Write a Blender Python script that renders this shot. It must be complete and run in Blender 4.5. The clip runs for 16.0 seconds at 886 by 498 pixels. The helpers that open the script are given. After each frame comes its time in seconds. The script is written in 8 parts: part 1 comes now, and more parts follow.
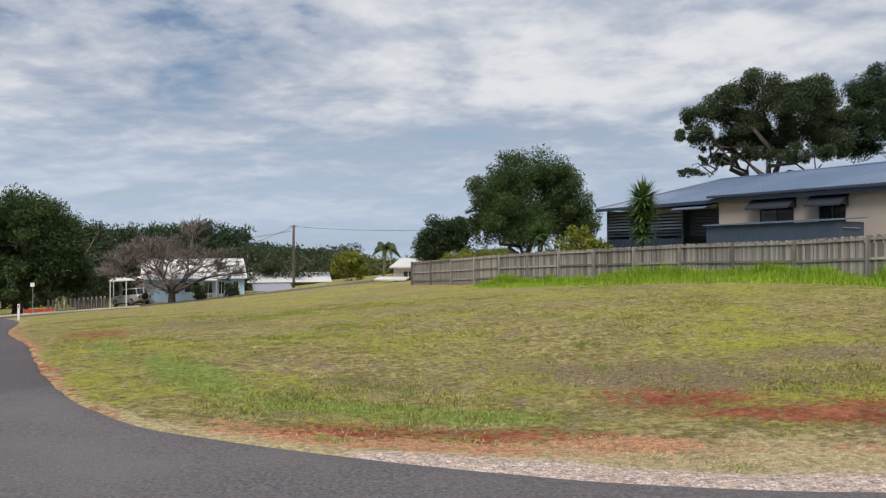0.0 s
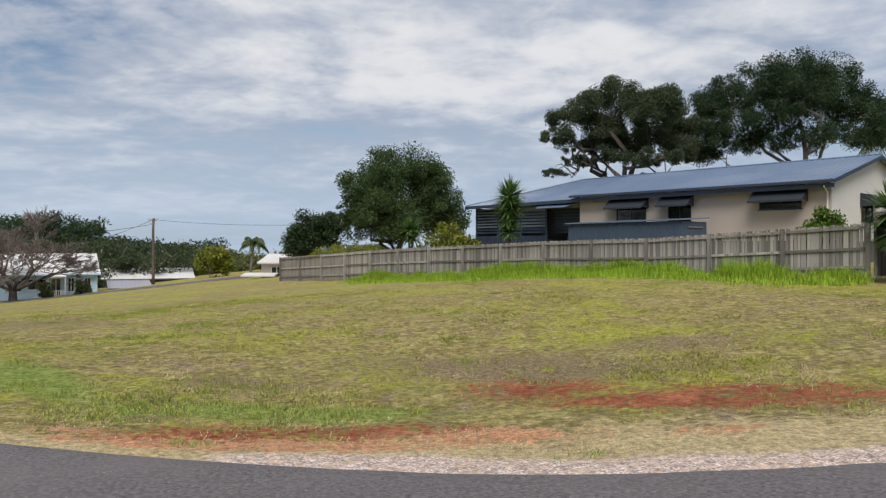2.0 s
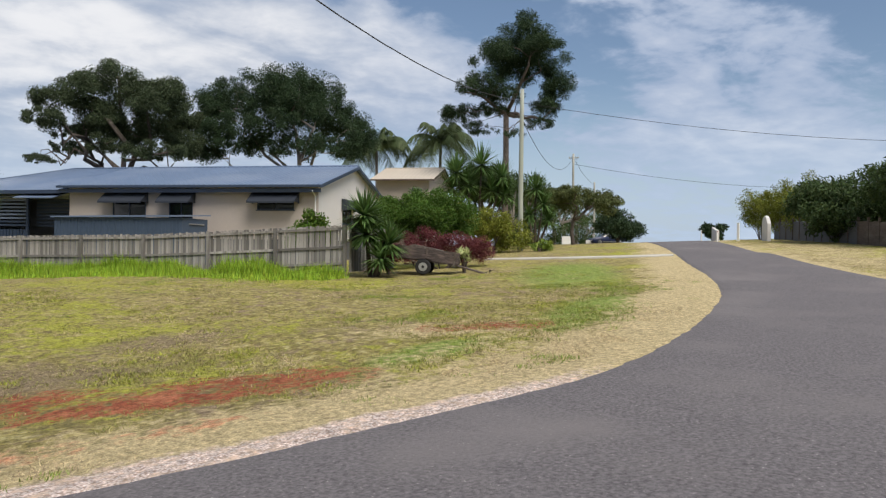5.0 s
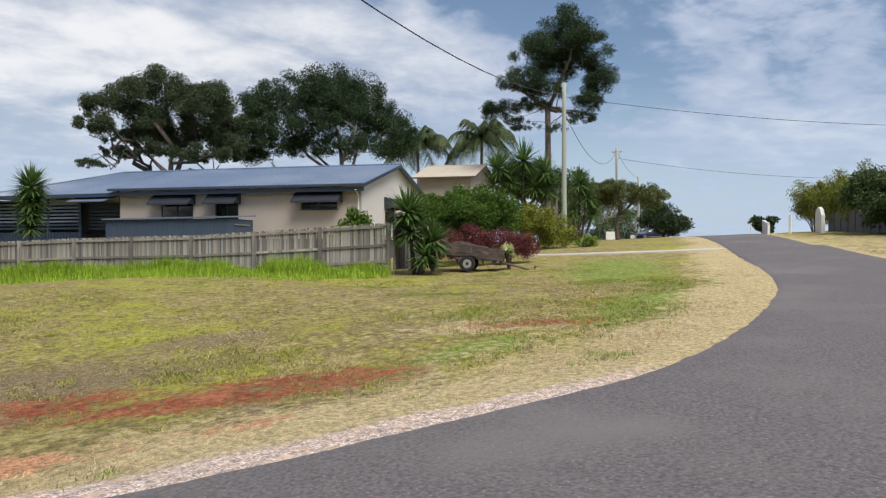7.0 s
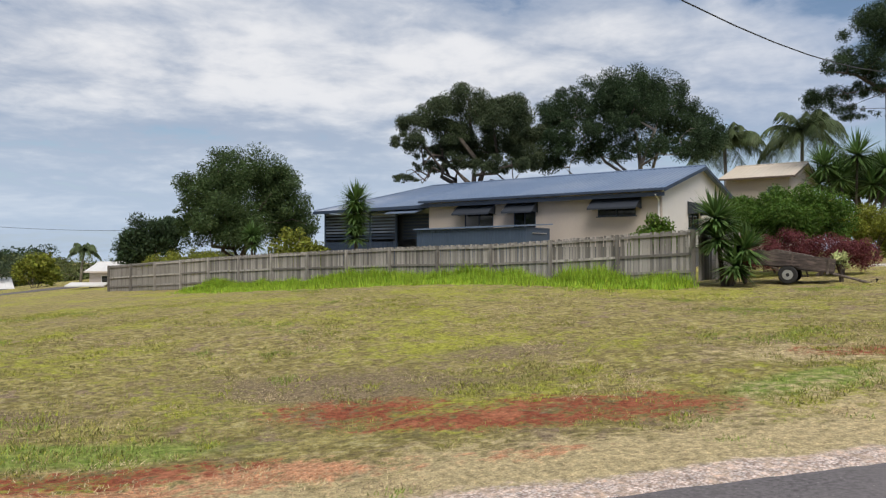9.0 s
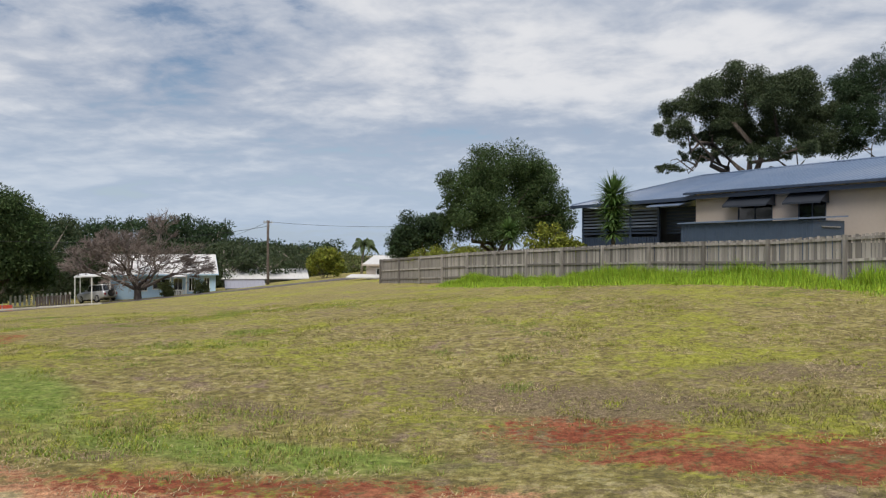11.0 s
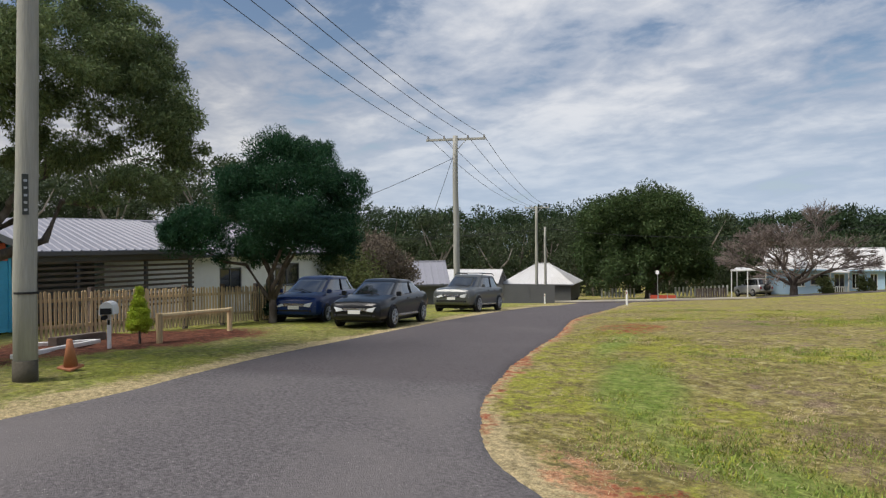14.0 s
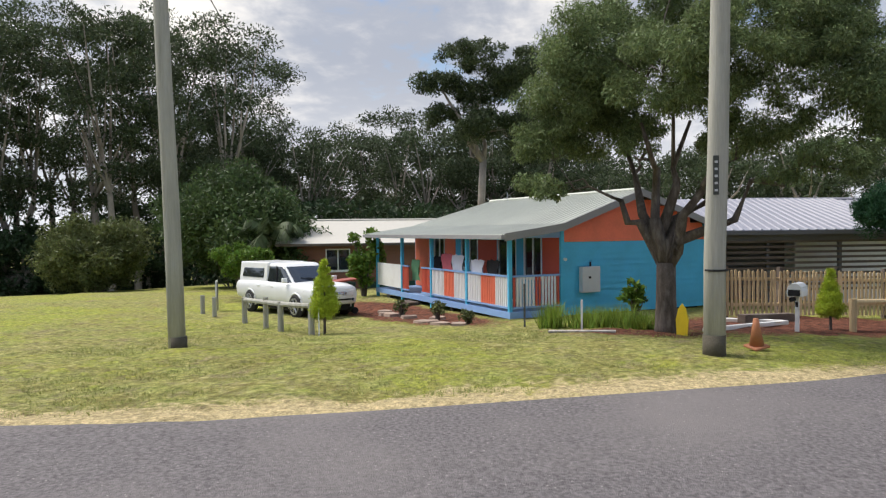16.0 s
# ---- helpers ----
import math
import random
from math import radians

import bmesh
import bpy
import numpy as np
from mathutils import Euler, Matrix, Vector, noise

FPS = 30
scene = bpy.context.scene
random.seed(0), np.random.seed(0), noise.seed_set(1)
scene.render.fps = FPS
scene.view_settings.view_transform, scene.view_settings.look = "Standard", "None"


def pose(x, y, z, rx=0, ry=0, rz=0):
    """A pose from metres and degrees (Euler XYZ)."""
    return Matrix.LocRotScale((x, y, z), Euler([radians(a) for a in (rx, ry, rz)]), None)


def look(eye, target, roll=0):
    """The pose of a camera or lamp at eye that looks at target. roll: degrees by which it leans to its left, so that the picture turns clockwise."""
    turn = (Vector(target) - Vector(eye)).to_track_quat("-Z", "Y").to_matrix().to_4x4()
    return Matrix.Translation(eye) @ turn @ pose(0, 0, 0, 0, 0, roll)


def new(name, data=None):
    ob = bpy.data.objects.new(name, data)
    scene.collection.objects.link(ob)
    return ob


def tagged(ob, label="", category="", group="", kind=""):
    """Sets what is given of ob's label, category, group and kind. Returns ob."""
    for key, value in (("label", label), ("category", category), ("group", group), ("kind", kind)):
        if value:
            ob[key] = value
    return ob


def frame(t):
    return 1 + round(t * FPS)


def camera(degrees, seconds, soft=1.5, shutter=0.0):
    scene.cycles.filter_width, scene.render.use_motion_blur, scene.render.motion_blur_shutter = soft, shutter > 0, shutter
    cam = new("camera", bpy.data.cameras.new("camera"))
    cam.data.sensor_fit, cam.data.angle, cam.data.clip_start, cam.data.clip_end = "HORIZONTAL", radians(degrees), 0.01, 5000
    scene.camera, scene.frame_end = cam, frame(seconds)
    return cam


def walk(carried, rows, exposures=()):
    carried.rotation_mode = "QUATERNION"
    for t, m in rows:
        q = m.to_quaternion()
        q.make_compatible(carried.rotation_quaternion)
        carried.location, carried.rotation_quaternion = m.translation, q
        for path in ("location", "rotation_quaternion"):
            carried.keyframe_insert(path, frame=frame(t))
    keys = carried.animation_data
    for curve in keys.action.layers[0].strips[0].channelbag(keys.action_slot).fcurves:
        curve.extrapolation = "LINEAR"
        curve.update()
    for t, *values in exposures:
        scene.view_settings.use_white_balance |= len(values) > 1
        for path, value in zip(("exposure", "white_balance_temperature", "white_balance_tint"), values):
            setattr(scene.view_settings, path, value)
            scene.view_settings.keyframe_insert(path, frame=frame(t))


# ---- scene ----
cam = camera(62.98, 16.0, soft=1.25)
# seconds, x, y, z, pitch, roll, yaw
PATH = [
    (0.0, -0.0, 0.0, 1.9, 0.22, 0.08, 0.0),
    (0.5, -0.0, -0.0, 1.91, 0.15, 0.13, -0.82),
    (1.0, 0.02, -0.02, 1.91, 0.09, 0.12, -2.63),
    (1.5, 0.02, -0.01, 1.91, -0.04, -0.16, -5.72),
    (2.0, 0.06, 0.02, 1.9, -0.09, -0.22, -10.13),
    (2.5, 0.09, 0.05, 1.89, -0.07, -0.4, -15.95),
    (3.0, 0.13, 0.05, 1.89, -0.07, -0.63, -22.9),
    (3.5, 0.21, 0.02, 1.89, -0.01, -0.85, -30.38),
    (4.0, 0.28, -0.01, 1.89, 0.04, -1.02, -37.62),
    (4.5, 0.37, 0.04, 1.88, 0.11, -0.92, -43.59),
    (4.7, 0.39, 0.03, 1.88, 0.11, -0.9, -45.48),
    (5.75, 0.41, 0.1, 1.87, 0.0, -0.5, -50.3),
    (6.8, 0.44, 0.21, 1.85, -0.1, -0.15, -46.14),
    (7.0, 0.48, 0.25, 1.84, -0.11, -0.0, -44.5),
    (7.5, 0.67, 0.29, 1.87, -0.23, 0.05, -39.2),
    (8.0, 0.78, 0.41, 1.88, -0.12, -0.05, -33.26),
    (8.5, 0.84, 0.66, 1.9, 0.1, 0.03, -26.94),
    (8.7, 0.88, 0.76, 1.9, 0.26, 0.03, -24.56),
    (10.8, 1.53, 1.89, 1.94, 0.06, -0.34, -3.03),
    (11.0, 1.58, 2.01, 1.95, -0.04, -0.29, -0.62),
    (11.5, 1.6, 2.41, 1.94, -0.3, -0.26, 5.81),
    (12.0, 1.6, 2.79, 1.95, -0.35, 0.02, 13.22),
    (12.5, 1.61, 3.02, 1.96, -0.31, 0.21, 20.8),
    (13.0, 1.53, 3.29, 1.94, -0.28, 0.35, 28.81),
    (13.5, 1.62, 3.38, 1.93, -0.26, 0.46, 37.95),
    (14.0, 1.68, 3.5, 1.94, -0.43, 0.5, 48.63),
    (14.5, 1.57, 3.58, 1.96, -0.82, 0.38, 60.98),
    (15.0, 1.45, 3.61, 1.96, -1.19, 0.49, 74.27),
    (15.5, 1.39, 3.66, 1.95, -1.4, 0.62, 87.57),
    (16.0, 1.24, 3.69, 1.93, -1.52, 0.6, 99.78)]
walk(cam, [(t, pose(x, y, z, 90 + p, r, w)) for t, x, y, z, p, r, w in PATH], exposures=[(0, -0.04), (3, 0.0), (4.5, 0.09), (7, 0.17), (8.5, 0.1), (11, -0.04), (13, -0.07), (14, 0.0), (14.5, 0.1), (15, 0.2), (16, 0.5)])

# ---- daylight: a bright, broken cloud sheet and a soft sun ----
SUN_YAW, SUN_EL = 165.0, 56.0
world = bpy.data.worlds.new("sky")
scene.world = world
world.use_nodes = True
wn, wl = world.node_tree.nodes, world.node_tree.links
wn.clear()


def wnode(kind, **values):
    n = wn.new(kind)
    for k, v in values.items():
        if k in n.inputs:
            n.inputs[k].default_value = v
    return n


def wmath(op, a, b=None, c=None):
    n = wn.new("ShaderNodeMath")
    n.operation = op
    for i, v in enumerate((a, b, c)):
        if v is None:
            continue
        if isinstance(v, (int, float)):
            n.inputs[i].default_value = v
        else:
            wl.new(v, n.inputs[i])
    return n.outputs[0]


def wmix(fac, a, b):
    n = wn.new("ShaderNodeMix")
    n.data_type = "RGBA"
    for i, v in ((0, fac), (6, a), (7, b)):
        if isinstance(v, (int, float, tuple)):
            n.inputs[i].default_value = v
        else:
            wl.new(v, n.inputs[i])
    return n.outputs[2]


sky = wn.new("ShaderNodeTexSky")
sky.sky_type = "NISHITA"
sky.sun_disc = False
sky.sun_elevation = radians(SUN_EL)
sky.sun_rotation = radians(-SUN_YAW)
sky.air_density, sky.dust_density, sky.ozone_density = 1.0, 1.5, 1.5
geo_in = wn.new("ShaderNodeTexCoord")
sep = wn.new("ShaderNodeSeparateXYZ")
wl.new(geo_in.outputs["Generated"], sep.inputs[0])
up = wmath("ADD", wmath("MAXIMUM", sep.outputs[2], 0.0), 0.17)
comb = wn.new("ShaderNodeCombineXYZ")
wl.new(wmath("DIVIDE", sep.outputs[0], up), comb.inputs[0])
wl.new(wmath("DIVIDE", sep.outputs[1], up), comb.inputs[1])


def cloud_noise(scale, detail, rough, stretch, distort, shift):
    m = wn.new("ShaderNodeMapping")
    m.inputs["Scale"].default_value = stretch
    m.inputs["Location"].default_value = shift
    m.inputs["Rotation"].default_value = (0, 0, radians(20))
    wl.new(comb.outputs[0], m.inputs[0])
    n = wnode("ShaderNodeTexNoise", Scale=scale, Detail=detail, Roughness=rough, Distortion=distort)
    wl.new(m.outputs[0], n.inputs["Vector"])
    return n.outputs["Fac"]


def wramp(v, lo, hi):
    n = wn.new("ShaderNodeMapRange")
    n.interpolation_type = "SMOOTHSTEP"
    n.inputs[1].default_value, n.inputs[2].default_value = lo, hi
    wl.new(v, n.inputs[0])
    return n.outputs[0]


big = cloud_noise(0.62, 5.0, 0.5, (0.75, 1.5, 1), 0.35, (3.1, 1.7, 0))
fine = cloud_noise(2.8, 9.0, 0.56, (0.95, 1.15, 1), 0.45, (0.4, 5.2, 0))
puff = cloud_noise(7.5, 7.0, 0.58, (1.0, 1.0, 1), 0.25, (2.4, 0.2, 0))
both = wmath("ADD", wmath("MULTIPLY", big, 0.57), wmath("ADD", wmath("MULTIPLY", fine, 0.27), wmath("MULTIPLY", puff, 0.16)))
# the sheet opens overhead, thins over the hill; brightness and tint painted by bearing
sd = (-math.sin(radians(SUN_YAW)) * math.cos(radians(SUN_EL)), math.cos(radians(SUN_YAW)) * math.cos(radians(SUN_EL)), math.sin(radians(SUN_EL)))


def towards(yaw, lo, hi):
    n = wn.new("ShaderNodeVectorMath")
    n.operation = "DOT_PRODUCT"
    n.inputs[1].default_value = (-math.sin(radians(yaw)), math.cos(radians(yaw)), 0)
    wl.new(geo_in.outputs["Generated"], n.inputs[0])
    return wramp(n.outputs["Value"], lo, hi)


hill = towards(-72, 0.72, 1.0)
warm_tint = towards(100, 0.55, 1.0)
bright_tint = towards(34, 0.62, 0.98)
high = wramp(sep.outputs[2], 0.2, 0.42)
thick = wmath("SUBTRACT", both, wmath("ADD", wmath("MULTIPLY", hill, 0.055), wmath("MULTIPLY", high, 0.06)))
cover = wmath("MULTIPLY", wramp(thick, 0.385, 0.455), 0.97)
# clouds are also painted brighter around yaw 34
bright = wramp(wmath("ADD", both, wmath("SUBTRACT", wmath("MULTIPLY", bright_tint, 0.045), 0.008)), 0.46, 0.64)
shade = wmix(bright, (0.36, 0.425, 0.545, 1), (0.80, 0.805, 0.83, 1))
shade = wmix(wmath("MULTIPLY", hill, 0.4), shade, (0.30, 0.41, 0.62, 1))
# warm brightness painted into the clouds around yaw 100, not at the sun lamp
shade = wmix(wmath("MULTIPLY", warm_tint, 0.72), shade, wmix(bright, (0.33, 0.335, 0.37, 1), (0.92, 0.85, 0.75, 1)))
haze = wramp(sep.outputs[2], 0.24, 0.01)
blue = wn.new("ShaderNodeVectorMath")
blue.operation = "SCALE"
blue.inputs["Scale"].default_value = 0.10
wl.new(sky.outputs[0], blue.inputs[0])
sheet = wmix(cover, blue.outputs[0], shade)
sheet = wmix(wmath("MULTIPLY", haze, 0.8), sheet, wmix(warm_tint, (0.47, 0.575, 0.715, 1), (0.66, 0.66, 0.68, 1)))
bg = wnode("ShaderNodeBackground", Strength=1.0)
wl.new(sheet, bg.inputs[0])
wo = wn.new("ShaderNodeOutputWorld")
wl.new(bg.outputs[0], wo.inputs[0])

sun = new("sun", bpy.data.lights.new("sun", "SUN"))
sun.data.energy, sun.data.angle, sun.data.color = 3.5, radians(34), (1.0, 0.94, 0.86)
sun.matrix_world = look((0, 0, 60), (-sd[0], -sd[1], 60 - sd[2]))
scene.view_settings.exposure = 0.0


# ---- materials ----
def material(name, base, rough=0.8, metal=0.0, vary=0.18, scale=6.0, bump=0.15, bump_scale=30.0, island=0.0, stain=None, stain_amount=0.0, stain_scale=0.8, stretch=(1, 1, 1), spec=0.4, trans=0.0, obj=0.0):
    """A procedural surface: base colour varied at two scales, with relief and optional stains."""
    m = bpy.data.materials.new(name)
    m.use_nodes = True
    nt = m.node_tree
    n, l = nt.nodes, nt.links
    p = n["Principled BSDF"]
    p.inputs["Roughness"].default_value, p.inputs["Metallic"].default_value = rough, metal
    p.inputs["Specular IOR Level"].default_value = spec
    tc = n.new("ShaderNodeTexCoord")
    mp = n.new("ShaderNodeMapping")
    mp.inputs["Scale"].default_value = stretch
    l.new(tc.outputs["Object"], mp.inputs[0])

    def noise_tex(s, d=4.0):
        t = n.new("ShaderNodeTexNoise")
        t.inputs["Scale"].default_value, t.inputs["Detail"].default_value = s, d
        l.new(mp.outputs[0], t.inputs["Vector"])
        return t.outputs["Fac"]

    hsv = n.new("ShaderNodeHueSaturation")
    hsv.inputs["Color"].default_value = (*base, 1)
    rng = n.new("ShaderNodeMapRange")
    rng.inputs[1].default_value, rng.inputs[2].default_value = 0.25, 0.75
    rng.inputs[3].default_value, rng.inputs[4].default_value = 1 - vary, 1 + vary
    mixn = n.new("ShaderNodeMath")
    mixn.operation = "MULTIPLY_ADD"
    l.new(noise_tex(scale), mixn.inputs[0])
    mixn.inputs[1].default_value = 0.6
    half = n.new("ShaderNodeMath")
    half.operation = "MULTIPLY"
    l.new(noise_tex(scale * 9), half.inputs[0])
    half.inputs[1].default_value = 0.4
    l.new(half.outputs[0], mixn.inputs[2])
    l.new(mixn.outputs[0], rng.inputs[0])
    value = rng.outputs[0]
    for amount, node, socket in ((island, "ShaderNodeNewGeometry", "Random Per Island"), (obj, "ShaderNodeObjectInfo", "Random")):
        if amount:
            g = n.new(node)
            r2 = n.new("ShaderNodeMapRange")
            r2.inputs[3].default_value, r2.inputs[4].default_value = 1 - amount, 1 + amount
            l.new(g.outputs[socket], r2.inputs[0])
            mu = n.new("ShaderNodeMath")
            mu.operation = "MULTIPLY"
            l.new(value, mu.inputs[0])
            l.new(r2.outputs[0], mu.inputs[1])
            value = mu.outputs[0]
            if node == "ShaderNodeNewGeometry":
                r3 = n.new("ShaderNodeMapRange")
                r3.inputs[3].default_value, r3.inputs[4].default_value = 0.5 - amount * 0.04, 0.5 + amount * 0.05
                w = n.new("ShaderNodeTexWhiteNoise")
                w.noise_dimensions = "1D"
                l.new(g.outputs[socket], w.inputs["W"])
                l.new(w.outputs["Value"], r3.inputs[0])
                l.new(r3.outputs[0], hsv.inputs["Hue"])
    l.new(value, hsv.inputs["Value"])
    colour = hsv.outputs[0]
    if stain:
        mx = n.new("ShaderNodeMix")
        mx.data_type = "RGBA"
        sr = n.new("ShaderNodeMapRange")
        sr.inputs[1].default_value, sr.inputs[2].default_value, sr.inputs[4].default_value = 0.48, 0.68, stain_amount
        l.new(noise_tex(stain_scale, 8.0), sr.inputs[0])
        l.new(sr.outputs[0], mx.inputs[0])
        l.new(colour, mx.inputs[6])
        mx.inputs[7].default_value = (*stain, 1)
        colour = mx.outputs[2]
    l.new(colour, p.inputs["Base Color"])
    if bump:
        b = n.new("ShaderNodeBump")
        b.inputs["Strength"].default_value, b.inputs["Distance"].default_value = bump, 0.02
        l.new(noise_tex(bump_scale, 5.0), b.inputs["Height"])
        l.new(b.outputs[0], p.inputs["Normal"])
    if trans:
        tr = n.new("ShaderNodeBsdfTranslucent")
        l.new(colour, tr.inputs[0])
        ms = n.new("ShaderNodeMixShader")
        ms.inputs[0].default_value = trans
        l.new(p.outputs[0], ms.inputs[1])
        l.new(tr.outputs[0], ms.inputs[2])
        l.new(ms.outputs[0], n["Material Output"].inputs[0])
    return m


def leaf_mat(name, base, vary=0.45):
    return material(name, base, rough=0.55, vary=0.25, scale=0.6, bump=0.0, island=vary, trans=0.25, spec=0.17)


BARK = material("bark", (0.095, 0.075, 0.062), 0.95, vary=0.7, scale=9, bump=1.0, bump_scale=26, stretch=(1, 1, 0.3), stain=(0.20, 0.175, 0.15), stain_amount=0.7, stain_scale=11)
BARK_PALE = material("pale_bark", (0.30, 0.265, 0.23), 0.9, vary=0.4, scale=4, bump=0.5, bump_scale=14, stretch=(1, 1, 0.3), stain=(0.12, 0.09, 0.07), stain_amount=0.8)
POLE_WOOD = material("weathered_pole_wood", (0.37, 0.365, 0.325), 0.9, vary=0.22, scale=5, bump=0.5, bump_scale=40, stretch=(2, 2, 0.12), stain=(0.2, 0.2, 0.17), stain_amount=0.6, stain_scale=3)
GREY_WOOD = material("silvered_fence_timber", (0.275, 0.258, 0.236), 0.95, vary=0.3, scale=5, bump=0.4, bump_scale=30, stretch=(3, 3, 0.2), obj=0.5, island=0.05, stain=(0.12, 0.105, 0.09), stain_amount=0.7, stain_scale=1.9)
YELLOW_PINE = material("treated_pine", (0.58, 0.44, 0.25), 0.85, vary=0.25, scale=5, bump=0.3, bump_scale=30, stretch=(3, 3, 0.25), obj=0.25, stain=(0.25, 0.2, 0.13), stain_amount=0.4)
GAL_WOOD = material("old_brown_timber", (0.11, 0.085, 0.07), 0.9, vary=0.35, scale=6, bump=0.4, bump_scale=25, stretch=(1, 1, 3), stain=(0.2, 0.17, 0.14), stain_amount=0.6)
NAVY = material("navy_steel", (0.034, 0.052, 0.09), 0.45, vary=0.12, scale=1.2, bump=0.05, spec=0.5)
NAVY_ROOF = material("blue_grey_roof_steel", (0.12, 0.17, 0.262), 0.42, vary=0.14, scale=0.5, bump=0.05, spec=0.5, stain=(0.2, 0.235, 0.3), stain_amount=0.5, stain_scale=0.25)
CREAM = material("cream_render", (0.49, 0.43, 0.38), 0.9, vary=0.07, scale=0.9, bump=0.25, bump_scale=60, stain=(0.42, 0.36, 0.31), stain_amount=0.35, stain_scale=0.5)
PALE_WALL = material("pale_wall_coat", (0.66, 0.635, 0.61), 0.8, vary=0.06, scale=1, bump=0.1)
WHITE_PAINT = material("white_paint", (0.78, 0.78, 0.77), 0.6, vary=0.06, scale=2, bump=0.08, stain=(0.55, 0.52, 0.48), stain_amount=0.3, stain_scale=2)
WHITE_ROOF = material("off_white_roof_steel", (0.63, 0.625, 0.615), 0.5, vary=0.06, scale=0.4, bump=0.03, stain=(0.52, 0.5, 0.47), stain_amount=0.4, stain_scale=0.3)
GREEN_ROOF = material("pale_green_grey_roof_steel", (0.47, 0.485, 0.435), 0.5, vary=0.07, scale=0.5, bump=0.05, stain=(0.36, 0.37, 0.34), stain_amount=0.4, stain_scale=0.4)
GREY_ROOF = material("grey_roof_steel", (0.29, 0.29, 0.33), 0.45, vary=0.08, scale=0.5, bump=0.05)
GREY_CLAD = material("dark_grey_cladding", (0.11, 0.112, 0.12), 0.7, vary=0.12, scale=1, bump=0.08)
DARK = material("dark_interior", (0.022, 0.022, 0.024), 0.9, vary=0.2, bump=0.0)
CONCRETE = material("concrete", (0.50, 0.475, 0.42), 0.9, vary=0.15, scale=2, bump=0.2, stain=(0.32, 0.27, 0.2), stain_amount=0.5)
STEEL = material("galvanised_steel", (0.5, 0.51, 0.52), 0.4, metal=0.8, vary=0.12, scale=5, bump=0.05)
BLACK = material("black_rubber", (0.018, 0.018, 0.019), 0.8, vary=0.2, scale=9, bump=0.2)
WIRE = material("black_cable", (0.02, 0.02, 0.022), 0.6, vary=0.1, bump=0.0)


def glass_mat(name, tint):
    m = bpy.data.materials.new(name)
    m.use_nodes = True
    p = m.node_tree.nodes["Principled BSDF"]
    p.inputs["Base Color"].default_value = (*tint, 1)
    p.inputs["Roughness"].default_value, p.inputs["Specular IOR Level"].default_value = 0.06, 0.6
    p.inputs["Coat Weight"].default_value, p.inputs["Coat Roughness"].default_value = 0.6, 0.03
    return m


GLASS = glass_mat("dark_window_glass", (0.02, 0.024, 0.03))


# ---- mesh building ----
class Shape:
    """Gathers vertices and faces of one part."""

    def __init__(self):
        self.v, self.f = [], []

    def add(self, verts, faces):
        k = len(self.v)
        self.v += [tuple(p) for p in verts]
        self.f += [tuple(k + i for i in f) for f in faces]
        return self

    def box(self, x0, x1, y0, y1, z0, z1, m=None):
        vs = [(x, y, z) for z in (z0, z1) for y in (y0, y1) for x in (x0, x1)]
        if m is not None:
            vs = [m @ Vector(p) for p in vs]
        return self.add(vs, [(0, 2, 3, 1), (4, 5, 7, 6), (0, 1, 5, 4), (2, 6, 7, 3), (0, 4, 6, 2), (1, 3, 7, 5)])

    def prism(self, outline, a, b):
        """outline: points in a plane; a, b: functions that carry a point to the two ends."""
        n = len(outline)
        vs = [a(p) for p in outline] + [b(p) for p in outline]
        return self.add(vs, [tuple(range(n))[::-1], tuple(range(n, 2 * n))] + [(i, (i + 1) % n, n + (i + 1) % n, n + i) for i in range(n)])

    def tube(self, pts, radii, n=7, cap=True):
        pts = [Vector(p) for p in pts]
        vs, fs = [], []
        for i, p in enumerate(pts):
            d = (pts[min(i + 1, len(pts) - 1)] - pts[max(i - 1, 0)]).normalized()
            a = d.orthogonal().normalized() if abs(d.z) < 0.9 else (Vector((1, 0, 0)) - d * d.x).normalized()
            b = d.cross(a)
            r = radii[i] if isinstance(radii, (list, tuple)) else radii
            vs += [p + (a * math.cos(6.28319 * k / n) + b * math.sin(6.28319 * k / n)) * r for k in range(n)]
        for i in range(len(pts) - 1):
            fs += [(i * n + k, i * n + (k + 1) % n, (i + 1) * n + (k + 1) % n, (i + 1) * n + k) for k in range(n)]
        if cap:
            fs += [tuple(range(n))[::-1], tuple((len(pts) - 1) * n + k for k in range(n))]
        return self.add(vs, fs)

    def slab(self, corners, thick):
        """A sheet through corners (in order), thickened downwards."""
        n = len(corners)
        c = [Vector(p) for p in corners]
        return self.add(c + [p - Vector((0, 0, thick)) for p in c], [tuple(range(n)), tuple(range(n, 2 * n))[::-1]] + [(i, n + i, n + (i + 1) % n, (i + 1) % n) for i in range(n)])

    def mesh(self, name, mat, smooth=False, bevel=0.0):
        me = bpy.data.meshes.new(name)
        me.from_pydata(self.v, [], self.f)
        bm = bmesh.new()
        bm.from_mesh(me)
        bmesh.ops.recalc_face_normals(bm, faces=bm.faces[:])
        if bevel:
            bmesh.ops.bevel(bm, geom=[e for e in bm.edges if e.is_manifold and e.calc_face_angle(0) > 0.5], offset=bevel, segments=1, affect="EDGES")
        bm.to_mesh(me)
        bm.free()
        if smooth:
            me.polygons.foreach_set("use_smooth", [True] * len(me.polygons))
        if mat:
            me.materials.append(mat)
        return me


def part(name, shape, mat, parent=None, label="", smooth=False, bevel=0.0):
    ob = new(name, shape if isinstance(shape, bpy.types.Mesh) else shape.mesh(name, mat, smooth, bevel))
    if parent:
        ob.parent = parent
    if label:
        ob["label"] = label
    return ob


